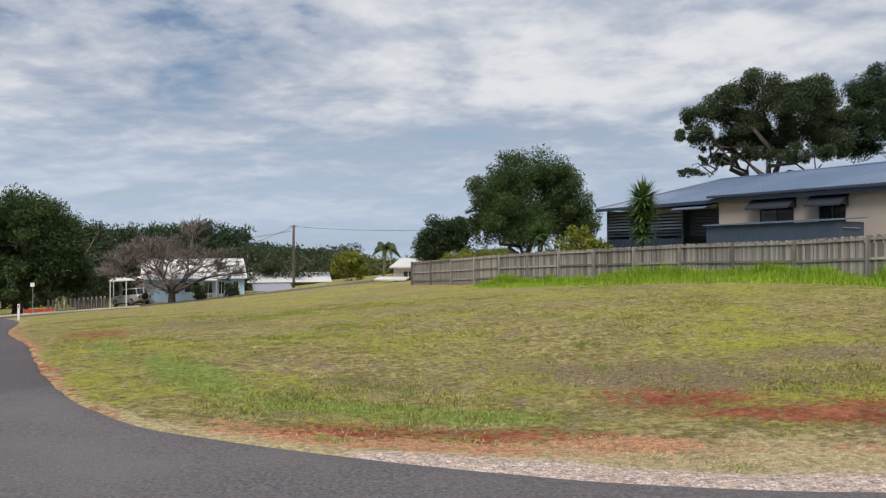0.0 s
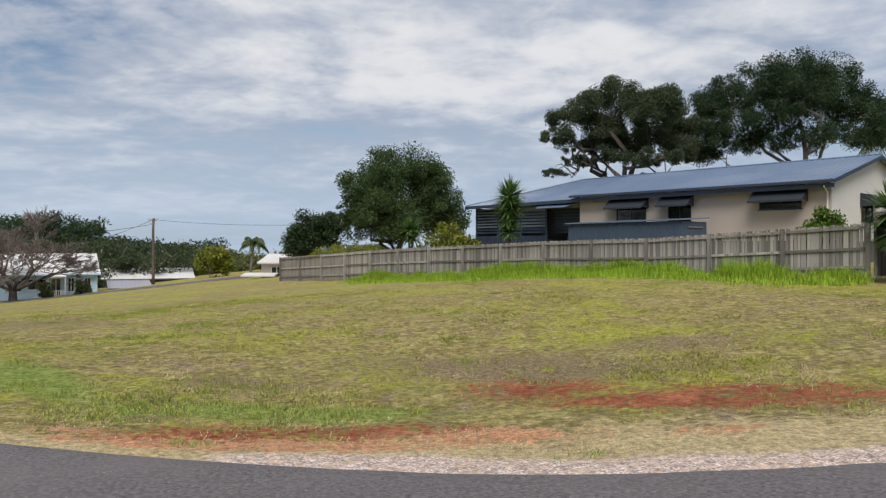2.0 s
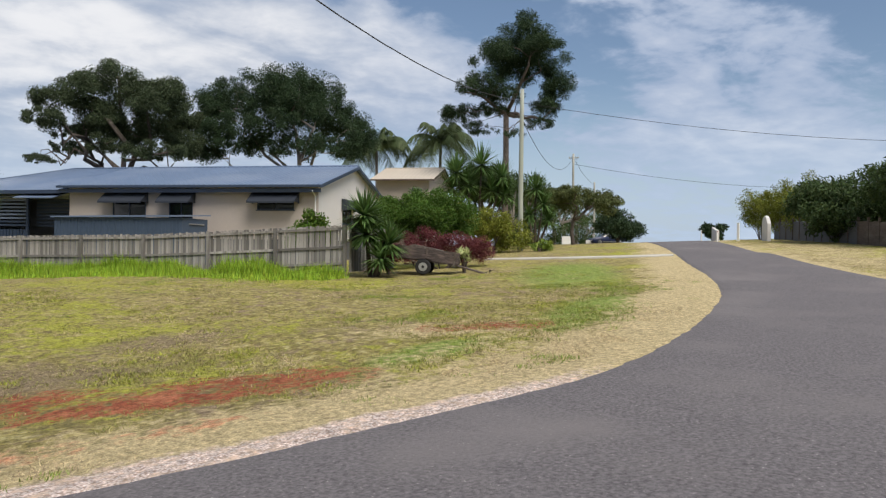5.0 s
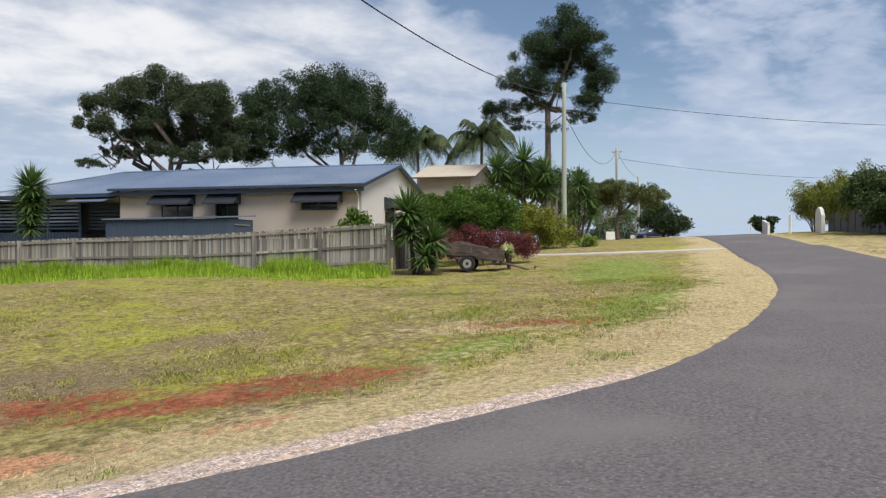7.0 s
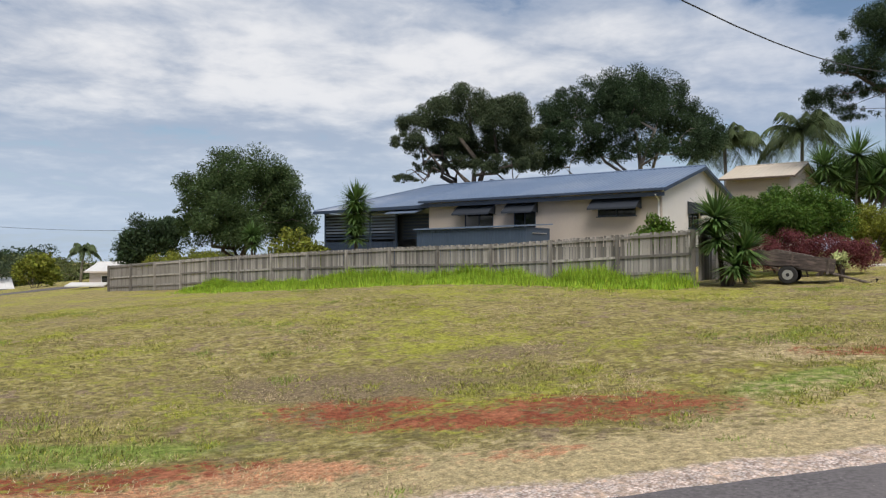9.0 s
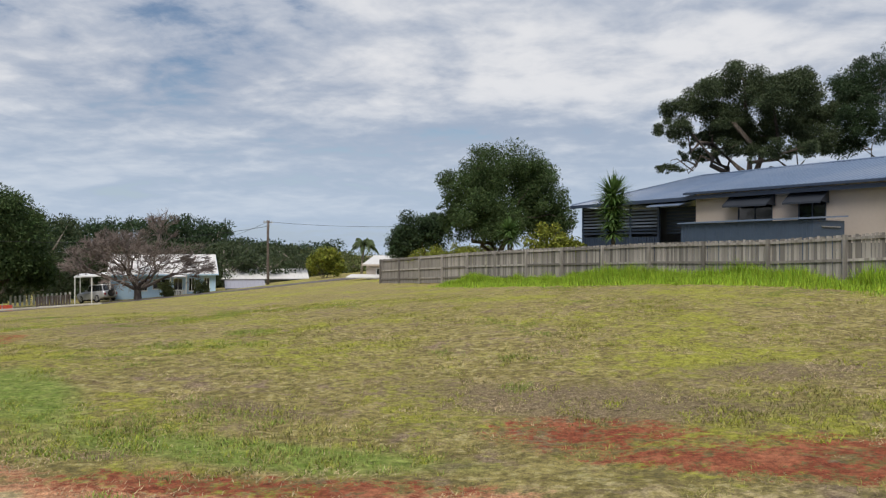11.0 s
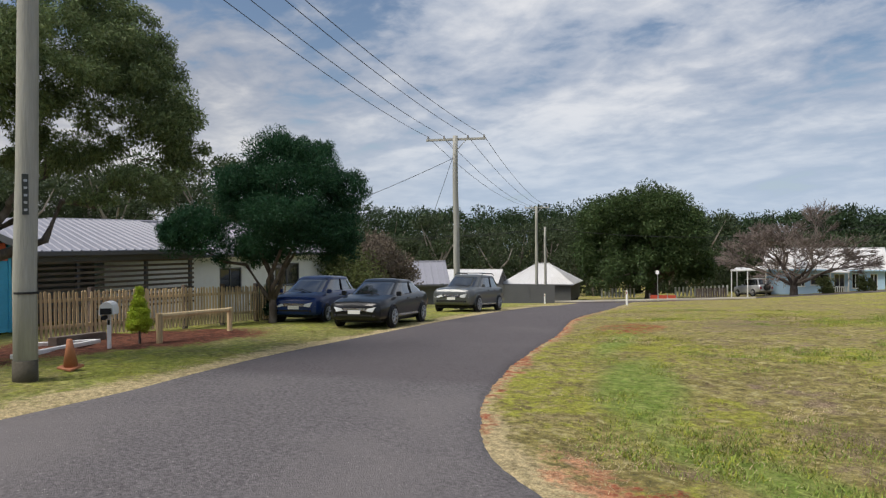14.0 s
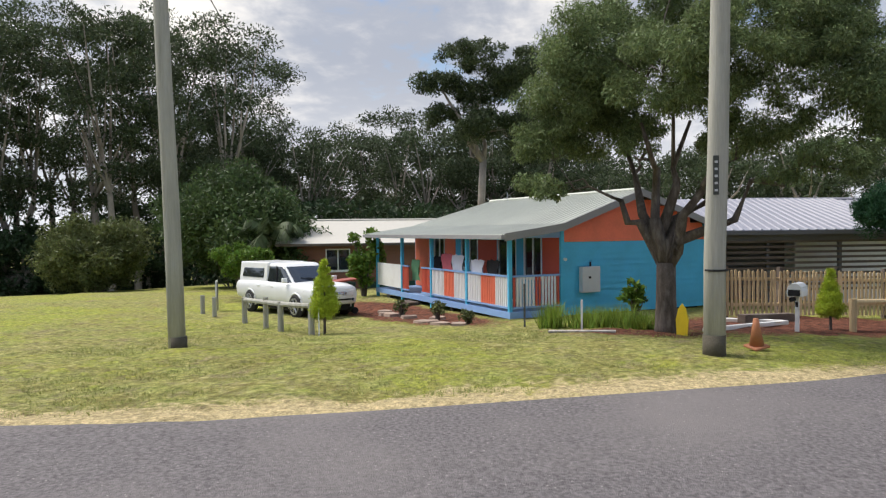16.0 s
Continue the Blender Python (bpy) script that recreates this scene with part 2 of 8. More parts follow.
def thing(name, m, label, category, group="", kind=""):
    """An empty at a thing's base, to parent its parts."""
    ob = new(name)
    ob.empty_display_size = 0.2
    ob.matrix_basis = m
    return tagged(ob, label, category, group, kind)


def along(x, y, z, dx, dy):
    """A pose at x, y, z whose x axis points along (dx, dy)."""
    return pose(x, y, z, 0, 0, math.degrees(math.atan2(dy, dx)))


def raw_mesh(name, verts, faces, mat, smooth=False):
    me = bpy.data.meshes.new(name)
    verts = np.asarray(verts, dtype=np.float32)
    faces = np.asarray(faces, dtype=np.int32)
    k = faces.shape[1]
    me.vertices.add(len(verts))
    me.vertices.foreach_set("co", verts.ravel())
    me.loops.add(faces.size)
    me.loops.foreach_set("vertex_index", faces.ravel())
    me.polygons.add(len(faces))
    me.polygons.foreach_set("loop_start", np.arange(0, faces.size, k, dtype=np.int32))
    if smooth:
        me.polygons.foreach_set("use_smooth", np.ones(len(faces), dtype=bool))
    me.update(calc_edges=True)
    me.materials.append(mat)
    return me


# ---- the lie of the land ----
SLOPE = [0.0287, -0.0541, -0.1387, 0.0689, -0.0298, 0.3659, 0.3259, -0.0523, 0.1167, 0.1018, 0.2414, -0.2927, 0.2149, -0.0505, 0.0581, -0.4112, 0.4033, 0.2561, -0.0157, -0.2473]
SWELLS = ((2, 10.5, 4.5), (9, 26, 7), (-11, 5.5, 4.5), (-22, 26, 7), (-18, -4, 6))


def ground_z(x, y):
    """Height of the hillside."""
    x, y = np.asarray(x, float), np.asarray(y, float)
    u, w = 2 * np.tanh(x / 40), 2 * np.tanh(y / 40)
    z, k = np.full(np.broadcast(x, y).shape, SLOPE[0]), 1
    for i in range(5):
        for j in range(5 - i):
            if i + j:
                z = z + SLOPE[k] * u ** i * w ** j
                k += 1
    for cx, cy, r in SWELLS:
        z = z + SLOPE[k] * np.exp(-((x - cx) ** 2 + (y - cy) ** 2) / (2 * r * r))
        k += 1
    far = np.clip((np.hypot(x, y) - 110) / 500, 0, 1)
    return z - 22 * far * (2 - far) * np.clip(0.55 - (0.6 * x - 0.25 * y) / np.maximum(np.hypot(x, y), 1), 0.05, 1)


def gz(x, y):
    return float(ground_z(x, y))


def lattice(x, y, seed):
    i, j = np.floor(x), np.floor(y)
    fx, fy = x - i, y - j
    fx, fy = fx * fx * (3 - 2 * fx), fy * fy * (3 - 2 * fy)

    def h(a, b):
        s = np.sin(a * 127.1 + b * 311.7 + seed * 74.7) * 43758.5453
        return s - np.floor(s)

    return (h(i, j) * (1 - fx) + h(i + 1, j) * fx) * (1 - fy) + (h(i, j + 1) * (1 - fx) + h(i + 1, j + 1) * fx) * fy


def fbm(x, y, seed=0, octaves=4):
    t, a = 0, 0.5
    for k in range(octaves):
        t = t + a * lattice(x * 2 ** k, y * 2 ** k, seed + k)
        a /= 2
    return t / (1 - 2 * a)


def glide(points, steps):
    """A smooth line through points."""
    p = [Vector((*q, 0)) for q in points]
    p = [2 * p[0] - p[1]] + p + [2 * p[-1] - p[-2]]
    out = []
    for i in range(1, len(p) - 2):
        for s in range(steps):
            t = s / steps
            a, b, c, d = p[i - 1], p[i], p[i + 1], p[i + 2]
            q = 0.5 * (2 * b + (c - a) * t + (2 * a - 5 * b + 4 * c - d) * t * t + (3 * b - a - 3 * c + d) * t ** 3)
            out.append((q.x, q.y))
    out.append((p[-2].x, p[-2].y))
    return np.array(out)


# the two edges of the bitumen round the bend, from the side street to the crest
LOT_EDGE = glide([(-35, 58), (-25.6, 43), (-19, 32.5), (-14.4, 24), (-10.45, 18.2), (-8.1, 14.4), (-5.55, 10.7), (-3.75, 8.9), (-2.5, 8.3), (-0.2, 7.45), (2, 6.65), (4.2, 6.1), (7.6, 5.4), (9.3, 5.2), (11.2, 5.37), (13.5, 5.8), (17, 6.7), (20.6, 7.9), (25, 10), (31, 13.5), (39, 17.9), (50, 24.2), (93, 49)], 8)
FAR_EDGE = glide([(-41, 58), (-31, 43), (-23.4, 31), (-18.4, 22.6), (-14.2, 15.4), (-11.4, 11), (-9.1, 7.7), (-8.3, 6.4), (-7.4, 4.3), (-6.7, 2.4), (-6.1, 0.65), (-5.6, -1.05), (-5.3, -2.6), (-4.4, -4.8), (-1, -7.5), (5, -8), (12, -5.5), (18, -1.5), (23, 2.2), (30.4, 7.7), (37, 11.7), (43, 15.5), (97, 43.5)], 8)


def line_distance(x, y, line):
    """Distance of points to a polyline, and the side (positive: to the left of its run)."""
    best, side = np.full(x.shape, 1e9), np.zeros(x.shape)
    for (ax, ay), (bx, by) in zip(line[:-1], line[1:]):
        dx, dy = bx - ax, by - ay
        t = np.clip(((x - ax) * dx + (y - ay) * dy) / (dx * dx + dy * dy), 0, 1)
        d = np.hypot(x - ax - t * dx, y - ay - t * dy)
        s = np.sign(dx * (y - ay) - dy * (x - ax))
        near = d < best
        best, side = np.where(near, d, best), np.where(near, s, side)
    return best, side


def blob(x, y, cx, cy, lx, ly, turn):
    c, s = math.cos(radians(turn)), math.sin(radians(turn))
    u, w = (x - cx) * c + (y - cy) * s, -(x - cx) * s + (y - cy) * c
    return np.clip(1.35 - np.hypot(u / lx, w / ly), 0, 1)


def spread(lo, a, b, hi, step, grow=1.13):
    """Coordinates with even steps from a to b, and growing ones outside."""
    mid = list(np.arange(a, b, step))
    for end, sign in ((hi, 1), (lo, -1)):
        p, d, side = (b if sign > 0 else a - step), step, []
        while (p - end) * sign < 0:
            side.append(p)
            d *= grow
            p += sign * d
        side.append(end)
        mid = mid + side if sign > 0 else side[::-1] + mid
    return np.array(mid)


def attribute_ground():
    gx, gy = np.meshgrid(spread(-2600, -18, 24, 2600, 0.16), spread(-2600, -5, 21, 2600, 0.16))
    x, y = gx.ravel(), gy.ravel()
    z = ground_z(x, y)
    near = np.hypot(x, y) < 70
    dl, sl = line_distance(x, y, LOT_EDGE[::2])
    df, sf = line_distance(x, y, FAR_EDGE[::2])
    on_road = (sl < 0) & (sf > 0)
    wob = fbm(x * 0.7, y * 0.7, 3)
    rough = (fbm(x * 2.2, y * 2.2, 5) - 0.5) * 0.09 + (fbm(x * 0.45, y * 0.45, 8) - 0.5) * 0.12
    z = z + np.where(near & ~on_road & (dl > 0.15) & (df > 0.15), rough * np.clip(dl - 0.1, 0, 1), 0)
    z = np.where(on_road, z - 0.02, z)
    lot = (sl > 0) & (y > 4) & (x < 60)
    red = np.maximum.reduce([blob(x, y, 3.5, 10.7, 1.2, 0.75, -25), blob(x, y, 4.9, 9.2, 2.2, 0.5, -28), blob(x, y, 6.3, 9.0, 1.5, 0.75, -38), blob(x, y, -0.2, 8.95, 2.0, 0.36, -3), 1.05 * blob(x, y, 12.0, 9.3, 1.2, 0.55, -40), 0.75 * blob(x, y, -9.9, 20.6, 1.6, 0.8, 120)])
    side = np.where(lot, dl, np.where(on_road & (dl < 0.7), 0.0, 9))
    rim = np.clip(1.15 - side / (0.1 + 0.36 * wob), 0, 1) * np.clip((-3.6 - x) / 1.5, 0, 1) * np.clip((40 - y) / 10, 0, 1)
    red = np.maximum(red, rim * 0.3)
    bed = np.maximum(2.1 * blob(x, y, -16.2, 8.8, 4.4, 2.3, 112), 2.2 * blob(x, y, -19.3, -0.95, 4.6, 1.25, 35.5))
    bed = np.maximum(bed, 1.1 * blob(x, y, -13.1, 5.0, 1.9, 0.7, 75))
    gravel = np.clip(1.25 - side / (0.32 + 0.62 * wob), 0, 1) * np.clip((x + 1.6) / 1.2, 0, 1) * np.clip((12 - x) / 6, 0, 1)
    wide = np.interp(x, [-30, -5, 0, 4, 8, 14, 22, 60], [0.1, 0.15, 0.8, 1.9, 2.2, 1.9, 2.0, 0.8])
    dry = np.clip(1.5 - side / (wide * (0.6 + 0.8 * wob)), 0, 1)
    dry = np.maximum(dry, np.clip(1.3 - np.where(sf < 0, df, np.where(on_road & (df < 0.7), 0.0, 9)) / (0.35 + 0.7 * wob), 0, 1) * 0.9)
    dry = np.maximum(dry, 0.85 * blob(x, y, 11.3, 9.6, 2.2, 0.9, -25))
    dry = np.maximum(dry, 0.5 * blob(x, y, 38, 9.5, 14, 4, 32))
    brown = 1.08 * np.maximum.reduce([0.62 * blob(x, y, 3.6, 12.4, 4.6, 1.6, -22), 0.6 * blob(x, y, -1.0, 12.3, 2.0, 0.7, -20), 0.6 * blob(x, y, 7.2, 13.2, 2.6, 1.2, -10), 0.5 * blob(x, y, -8, 24, 5, 3, 110)])
    lush = np.maximum.reduce([blob(x, y, -0.6, 10.25, 2.7, 0.62, -14), 0.8 * blob(x, y, -4.6, 13.0, 3.2, 0.8, 125), blob(x, y, 9.3, 8.3, 1.6, 0.55, 0), 0.9 * blob(x, y, 15.5, 8.9, 3.6, 1.0, 18), 0.75 * blob(x, y, 24, 15, 7, 2.4, 32), 0.65 * blob(x, y, -8.3, 17.8, 5.0, 0.5, 118)])
    left = (sf < 0) & (x < -4)
    lush = np.where(left & (df > 0.5), np.maximum(lush, 0.4), lush)
    orange = np.maximum.reduce([blob(x, y, -0.6, 8.45, 2.4, 0.45, -12), 0.8 * blob(x, y, 2.2, 8.3, 1.6, 0.5, -20), 0.7 * blob(x, y, -2.6, 9.2, 0.9, 0.3, -20), 0.6 * blob(x, y, 4.5, 7.6, 0.8, 0.3, -20)])
    orange = np.maximum(orange, rim * 0.62)
    nx, ny = gx.shape[1], gx.shape[0]
    i = np.arange(nx * ny).reshape(ny, nx)
    faces = np.stack([i[:-1, :-1], i[:-1, 1:], i[1:, 1:], i[1:, :-1]], -1).reshape(-1, 4)
    me = raw_mesh("ground", np.stack([x, y, z], -1), faces, GROUND, True)
    for name, values in (("red", red), ("gravel", gravel), ("dry", dry), ("lush", lush), ("brown", brown), ("orange", orange), ("bed", bed)):
        a = me.attributes.new(name, "FLOAT", "POINT")
        a.data.foreach_set("value", np.ascontiguousarray(values, dtype=np.float32))
    return me


def ground_material():
    m = bpy.data.materials.new("grass_and_red_soil")
    m.use_nodes = True
    n, l = m.node_tree.nodes, m.node_tree.links
    p = n["Principled BSDF"]
    p.inputs["Roughness"].default_value, p.inputs["Specular IOR Level"].default_value = 0.95, 0.15
    tc = n.new("ShaderNodeTexCoord")

    def tex(scale, detail=5.0, rough=0.6):
        t = n.new("ShaderNodeTexNoise")
        t.inputs["Scale"].default_value, t.inputs["Detail"].default_value, t.inputs["Roughness"].default_value = scale, detail, rough
        l.new(tc.outputs["Object"], t.inputs["Vector"])
        return t.outputs["Fac"]

    def ramp(v, lo, hi):
        r = n.new("ShaderNodeMapRange")
        r.interpolation_type = "SMOOTHSTEP"
        r.inputs[1].default_value, r.inputs[2].default_value = lo, hi
        l.new(v, r.inputs[0])
        return r.outputs[0]

    def mix(f, a, b):
        x = n.new("ShaderNodeMix")
        x.data_type = "RGBA"
        for i, v in ((0, f), (6, a), (7, b)):
            if isinstance(v, tuple):
                x.inputs[i].default_value = (*v, 1)
            elif isinstance(v, float):
                x.inputs[i].default_value = v
            else:
                l.new(v, x.inputs[i])
        return x.outputs[2]

    def add(a, b, k):
        x = n.new("ShaderNodeMath")
        x.operation = "MULTIPLY_ADD"
        l.new(b, x.inputs[0])
        x.inputs[1].default_value = k
        l.new(a, x.inputs[2])
        return x.outputs[0]

    def mask(name, noise_out, k, lo, hi):
        a = n.new("ShaderNodeAttribute")
        a.attribute_name = name
        x = n.new("ShaderNodeMath")
        x.operation = "MULTIPLY"
        l.new(ramp(add(a.outputs["Fac"], noise_out, k), lo, hi), x.inputs[0])
        l.new(ramp(a.outputs["Fac"], 0.03, 0.2), x.inputs[1])
        return x.outputs[0]

    mid, fine, tiny, coarse = tex(1.3), tex(6.0), tex(38.0, 4.0, 0.7), tex(0.22, 3.0)
    grass = mix(ramp(mid, 0.38, 0.62), (0.265, 0.222, 0.072), (0.385, 0.325, 0.118))
    grass = mix(ramp(fine, 0.5, 0.66), grass, (0.43, 0.375, 0.18))
    grass = mix(ramp(add(fine, tiny, 0.6), 0.84, 0.62), grass, (0.175, 0.15, 0.064))
    grass = mix(ramp(tex(2.1, 4.0, 0.6), 0.51, 0.66), grass, mix(ramp(tiny, 0.35, 0.65), (0.19, 0.13, 0.085), (0.37, 0.285, 0.195)))
    grass = mix(ramp(add(coarse, tex(4.2, 5.0, 0.65), 0.8), 0.895, 1.04), grass, mix(ramp(tiny, 0.3, 0.7), (0.245, 0.255, 0.04), (0.42, 0.41, 0.075)))
    patch = tex(3.2, 6.0, 0.7)
    grass = mix(ramp(patch, 0.53, 0.68), grass, (0.19, 0.145, 0.075))
    grass = mix(mask("brown", fine, 0.9, 0.75, 1.2), grass, mix(ramp(tiny, 0.35, 0.65), (0.14, 0.10, 0.055), (0.34, 0.27, 0.17)))
    grass = mix(mask("lush", mid, 0.5, 0.45, 0.95), grass, mix(ramp(fine, 0.35, 0.65), (0.17, 0.24, 0.045), (0.29, 0.335, 0.09)))
    grass = mix(mask("dry", add(fine, mid, 0.7), 1.8, 1.6, 2.3), grass, mix(ramp(tiny, 0.3, 0.7), (0.38, 0.295, 0.15), (0.66, 0.55, 0.32)))
    stones = n.new("ShaderNodeTexVoronoi")
    stones.inputs["Scale"].default_value = 34.0
    l.new(tc.outputs["Object"], stones.inputs["Vector"])
    pebble = mix(ramp(stones.outputs["Distance"], 0.25, 0.75), (0.84, 0.73, 0.67), (0.46, 0.34, 0.28))
    pebble = mix(ramp(fine, 0.45, 0.7), pebble, (0.66, 0.50, 0.38))
    grass = mix(mask("gravel", fine, 0.8, 0.72, 1.05), grass, pebble)
    grass = mix(mask("orange", add(fine, mid, 0.7), 2.0, 1.95, 2.5), grass, mix(ramp(tiny, 0.3, 0.7), (0.42, 0.17, 0.08), (0.70, 0.42, 0.25)))
    soil = mix(ramp(tiny, 0.3, 0.7), (0.16, 0.04, 0.022), (0.40, 0.12, 0.062))
    soil = mix(ramp(mid, 0.5, 0.7), soil, (0.42, 0.16, 0.085))
    grass = mix(mask("red", add(add(fine, mid, 0.6), tiny, 0.8), 5.0, 6.1, 7.0), grass, soil)
    grass = mix(mask("bed", add(fine, mid, 0.7), 1.6, 1.7, 2.2), grass, mix(ramp(fine, 0.35, 0.65), (0.085, 0.035, 0.024), (0.21, 0.085, 0.052)))
    # thatch: matted hand-size light and dark blades, contrast raised to imitate shaded tussock relief
    thatch = n.new("ShaderNodeMapRange")
    for i, v in enumerate((0.34, 0.66, 0.52, 1.46)):
        thatch.inputs[i + 1].default_value = v
    l.new(tex(11.0, 6.0, 0.74), thatch.inputs[0])
    tone = n.new("ShaderNodeHueSaturation")
    l.new(grass, tone.inputs["Color"])
    l.new(thatch.outputs[0], tone.inputs["Value"])
    l.new(tone.outputs[0], p.inputs["Base Color"])
    b = n.new("ShaderNodeBump")
    b.inputs["Strength"].default_value, b.inputs["Distance"].default_value = 1.0, 0.06
    l.new(add(fine, tiny, 0.7), b.inputs["Height"])
    l.new(b.outputs[0], p.inputs["Normal"])
    return m


def bitumen():
    m = material("bitumen", (0.136, 0.124, 0.127), 0.85, vary=0.85, scale=24, bump=1.0, bump_scale=70, stain=(0.185, 0.168, 0.165), stain_amount=0.8, stain_scale=0.35, spec=0.35)
    n, l = m.node_tree.nodes, m.node_tree.links
    p = n["Principled BSDF"]
    old = p.inputs["Base Color"].links[0].from_socket
    v = n.new("ShaderNodeTexVoronoi")
    v.inputs["Scale"].default_value = 13.0
    tc = n.new("ShaderNodeTexCoord")
    l.new(tc.outputs["Object"], v.inputs["Vector"])
    r = n.new("ShaderNodeMapRange")
    r.inputs[1].default_value, r.inputs[2].default_value, r.inputs[3].default_value, r.inputs[4].default_value = 0.04, 0.14, 0.75, 0.0
    l.new(v.outputs["Distance"], r.inputs[0])
    x = n.new("ShaderNodeMix")
    x.data_type = "RGBA"
    l.new(r.outputs[0], x.inputs[0])
    l.new(old, x.inputs[6])
    x.inputs[7].default_value = (0.45, 0.43, 0.4, 1)
    # older, darker seal down the street past a patching joint
    dot_ = n.new("ShaderNodeVectorMath")
    dot_.operation = "DOT_PRODUCT"
    dot_.inputs[1].default_value = (-0.646, 0.763, 0)
    l.new(tc.outputs["Object"], dot_.inputs[0])
    wave = n.new("ShaderNodeTexNoise")
    wave.inputs["Scale"].default_value = 1.5
    l.new(tc.outputs["Object"], wave.inputs["Vector"])
    sway = n.new("ShaderNodeMath")
    sway.operation = "MULTIPLY_ADD"
    l.new(wave.outputs["Fac"], sway.inputs[0])
    sway.inputs[1].default_value = 0.35
    l.new(dot_.outputs["Value"], sway.inputs[2])
    joint = n.new("ShaderNodeMapRange")
    for i, v_ in enumerate((12.22, 12.87, 0.0, 0.5)):
        joint.inputs[i + 1].default_value = v_
    l.new(sway.outputs[0], joint.inputs[0])
    old_seal = n.new("ShaderNodeMix")
    old_seal.data_type = "RGBA"
    l.new(joint.outputs[0], old_seal.inputs[0])
    l.new(x.outputs[2], old_seal.inputs[6])
    old_seal.inputs[7].default_value = (0.082, 0.068, 0.072, 1)
    l.new(old_seal.outputs[2], p.inputs["Base Color"])
    return m


GROUND = ground_material()
BITUMEN = bitumen()
tagged(new("ground", attribute_ground()), "sloping lawn and vacant lot of patchy dry grass with red soil", "ground", kind="structure")


def strip(name, a, b, across, lift, mat, ragged=0.0):
    """A road between two edge lines that follows the land."""
    def even(line, n):
        s = np.concatenate([[0], np.cumsum(np.hypot(*np.diff(line, axis=0).T))])
        return np.stack([np.interp(np.linspace(0, s[-1], n), s, line[:, k]) for k in (0, 1)], -1)

    n = 640
    k = len(a)
    a, b = (even(a, n), even(b, n)) if ragged == 0 else (np.stack([np.interp(np.linspace(0, k - 1, n), range(k), a[:, c]) for c in (0, 1)], -1), np.stack([np.interp(np.linspace(0, len(b) - 1, n), range(len(b)), b[:, c]) for c in (0, 1)], -1))
    t = np.concatenate([[0], np.linspace(0.02, 0.98, across - 2), [1]])
    p = a[:, None] * (1 - t)[None, :, None] + b[:, None] * t[None, :, None]
    if ragged:
        for e in (0, -1):
            inner = p[:, 1 if e == 0 else -2] - p[:, e]
            inner /= np.linalg.norm(inner, axis=1, keepdims=True)
            p[:, e] += inner * ((fbm(p[:, e, 0] * 1.4, p[:, e, 1] * 1.4, 11) - 0.5) * ragged)[:, None]
    z = ground_z(p[..., 0], p[..., 1]) + lift
    if ragged:
        z[:, 0] -= 0.045
        z[:, -1] -= 0.045
    verts = np.concatenate([p, z[..., None]], -1).reshape(-1, 3)
    top = len(verts)
    i = np.arange(n * across).reshape(n, across)
    faces = np.stack([i[:-1, :-1], i[:-1, 1:], i[1:, 1:], i[1:, :-1]], -1).reshape(-1, 4)
    low = verts - [0, 0, 0.12]
    rim = np.concatenate([np.stack([i[:-1, e] + 2 * top, i[1:, e] + 2 * top, i[1:, e] + top, i[:-1, e] + top], -1) for e in (0, -1)])
    return raw_mesh(name, np.concatenate([verts, low, verts]), np.concatenate([faces, rim]), mat, True)


tagged(new("road", strip("road", LOT_EDGE, FAR_EDGE, 24, 0.02, BITUMEN, 0.2)), "worn dark grey bitumen road curving round the grassy corner", "road", kind="structure")
CROSS_A = glide([(-120, 20), (-80, 40), (-46, 56.5), (-28, 63), (0, 74), (40, 92)], 10)
CROSS_B = glide([(-122, 27), (-83, 47), (-48.5, 63.5), (-30.5, 70), (-3, 81), (38, 99)], 10)
tagged(new("side_street", strip("side_street", CROSS_A, CROSS_B, 10, 0.03, BITUMEN)), "grey bitumen side street across the end of the road", "road", kind="structure")


# ---- plants ----
def leaves(centres, radii, count, size, rng, droop=0.0, flat=0.8, thin=0.45, fine_blades=False):
    """Leaves scattered through clumps: bent diamonds, or finer single blades for big crowns."""
    many = fine_blades or count > 5500
    if many:
        count, size = int(count * 1.75), size * 0.8
    centres, radii = np.asarray(centres, float), np.asarray(radii, float)
    w = radii ** 2
    pick = rng.choice(len(centres), count, p=w / w.sum())
    d = rng.normal(size=(count, 3))
    d /= np.linalg.norm(d, axis=1, keepdims=True)
    r = radii[pick] * (0.25 + 0.95 * rng.random(count) ** 0.8)
    pos = centres[pick] + d * r[:, None] * [1, 1, flat]
    axis = d * 0.6 + rng.normal(size=(count, 3)) * 0.6 + [0, 0, -droop]
    axis /= np.linalg.norm(axis, axis=1, keepdims=True)
    side = np.cross(axis, rng.normal(size=(count, 3)))
    side /= np.linalg.norm(side, axis=1, keepdims=True)
    bend = np.cross(axis, side)
    s = size * (0.6 + 0.8 * rng.random(count))[:, None]
    if many:
        verts = np.stack([pos - axis * s - side * s * thin * 0.5, pos + side * s * thin * 1.2 + bend * s * 0.12, pos + axis * s], 1).reshape(-1, 3)
        return verts, np.arange(count * 3).reshape(-1, 3)
    verts = np.stack([pos - axis * s, pos + side * s * thin + bend * s * 0.12, pos + axis * s, pos - side * s * thin + bend * s * 0.12], 1).reshape(-1, 3)
    return verts, np.arange(count * 4).reshape(-1, 4)


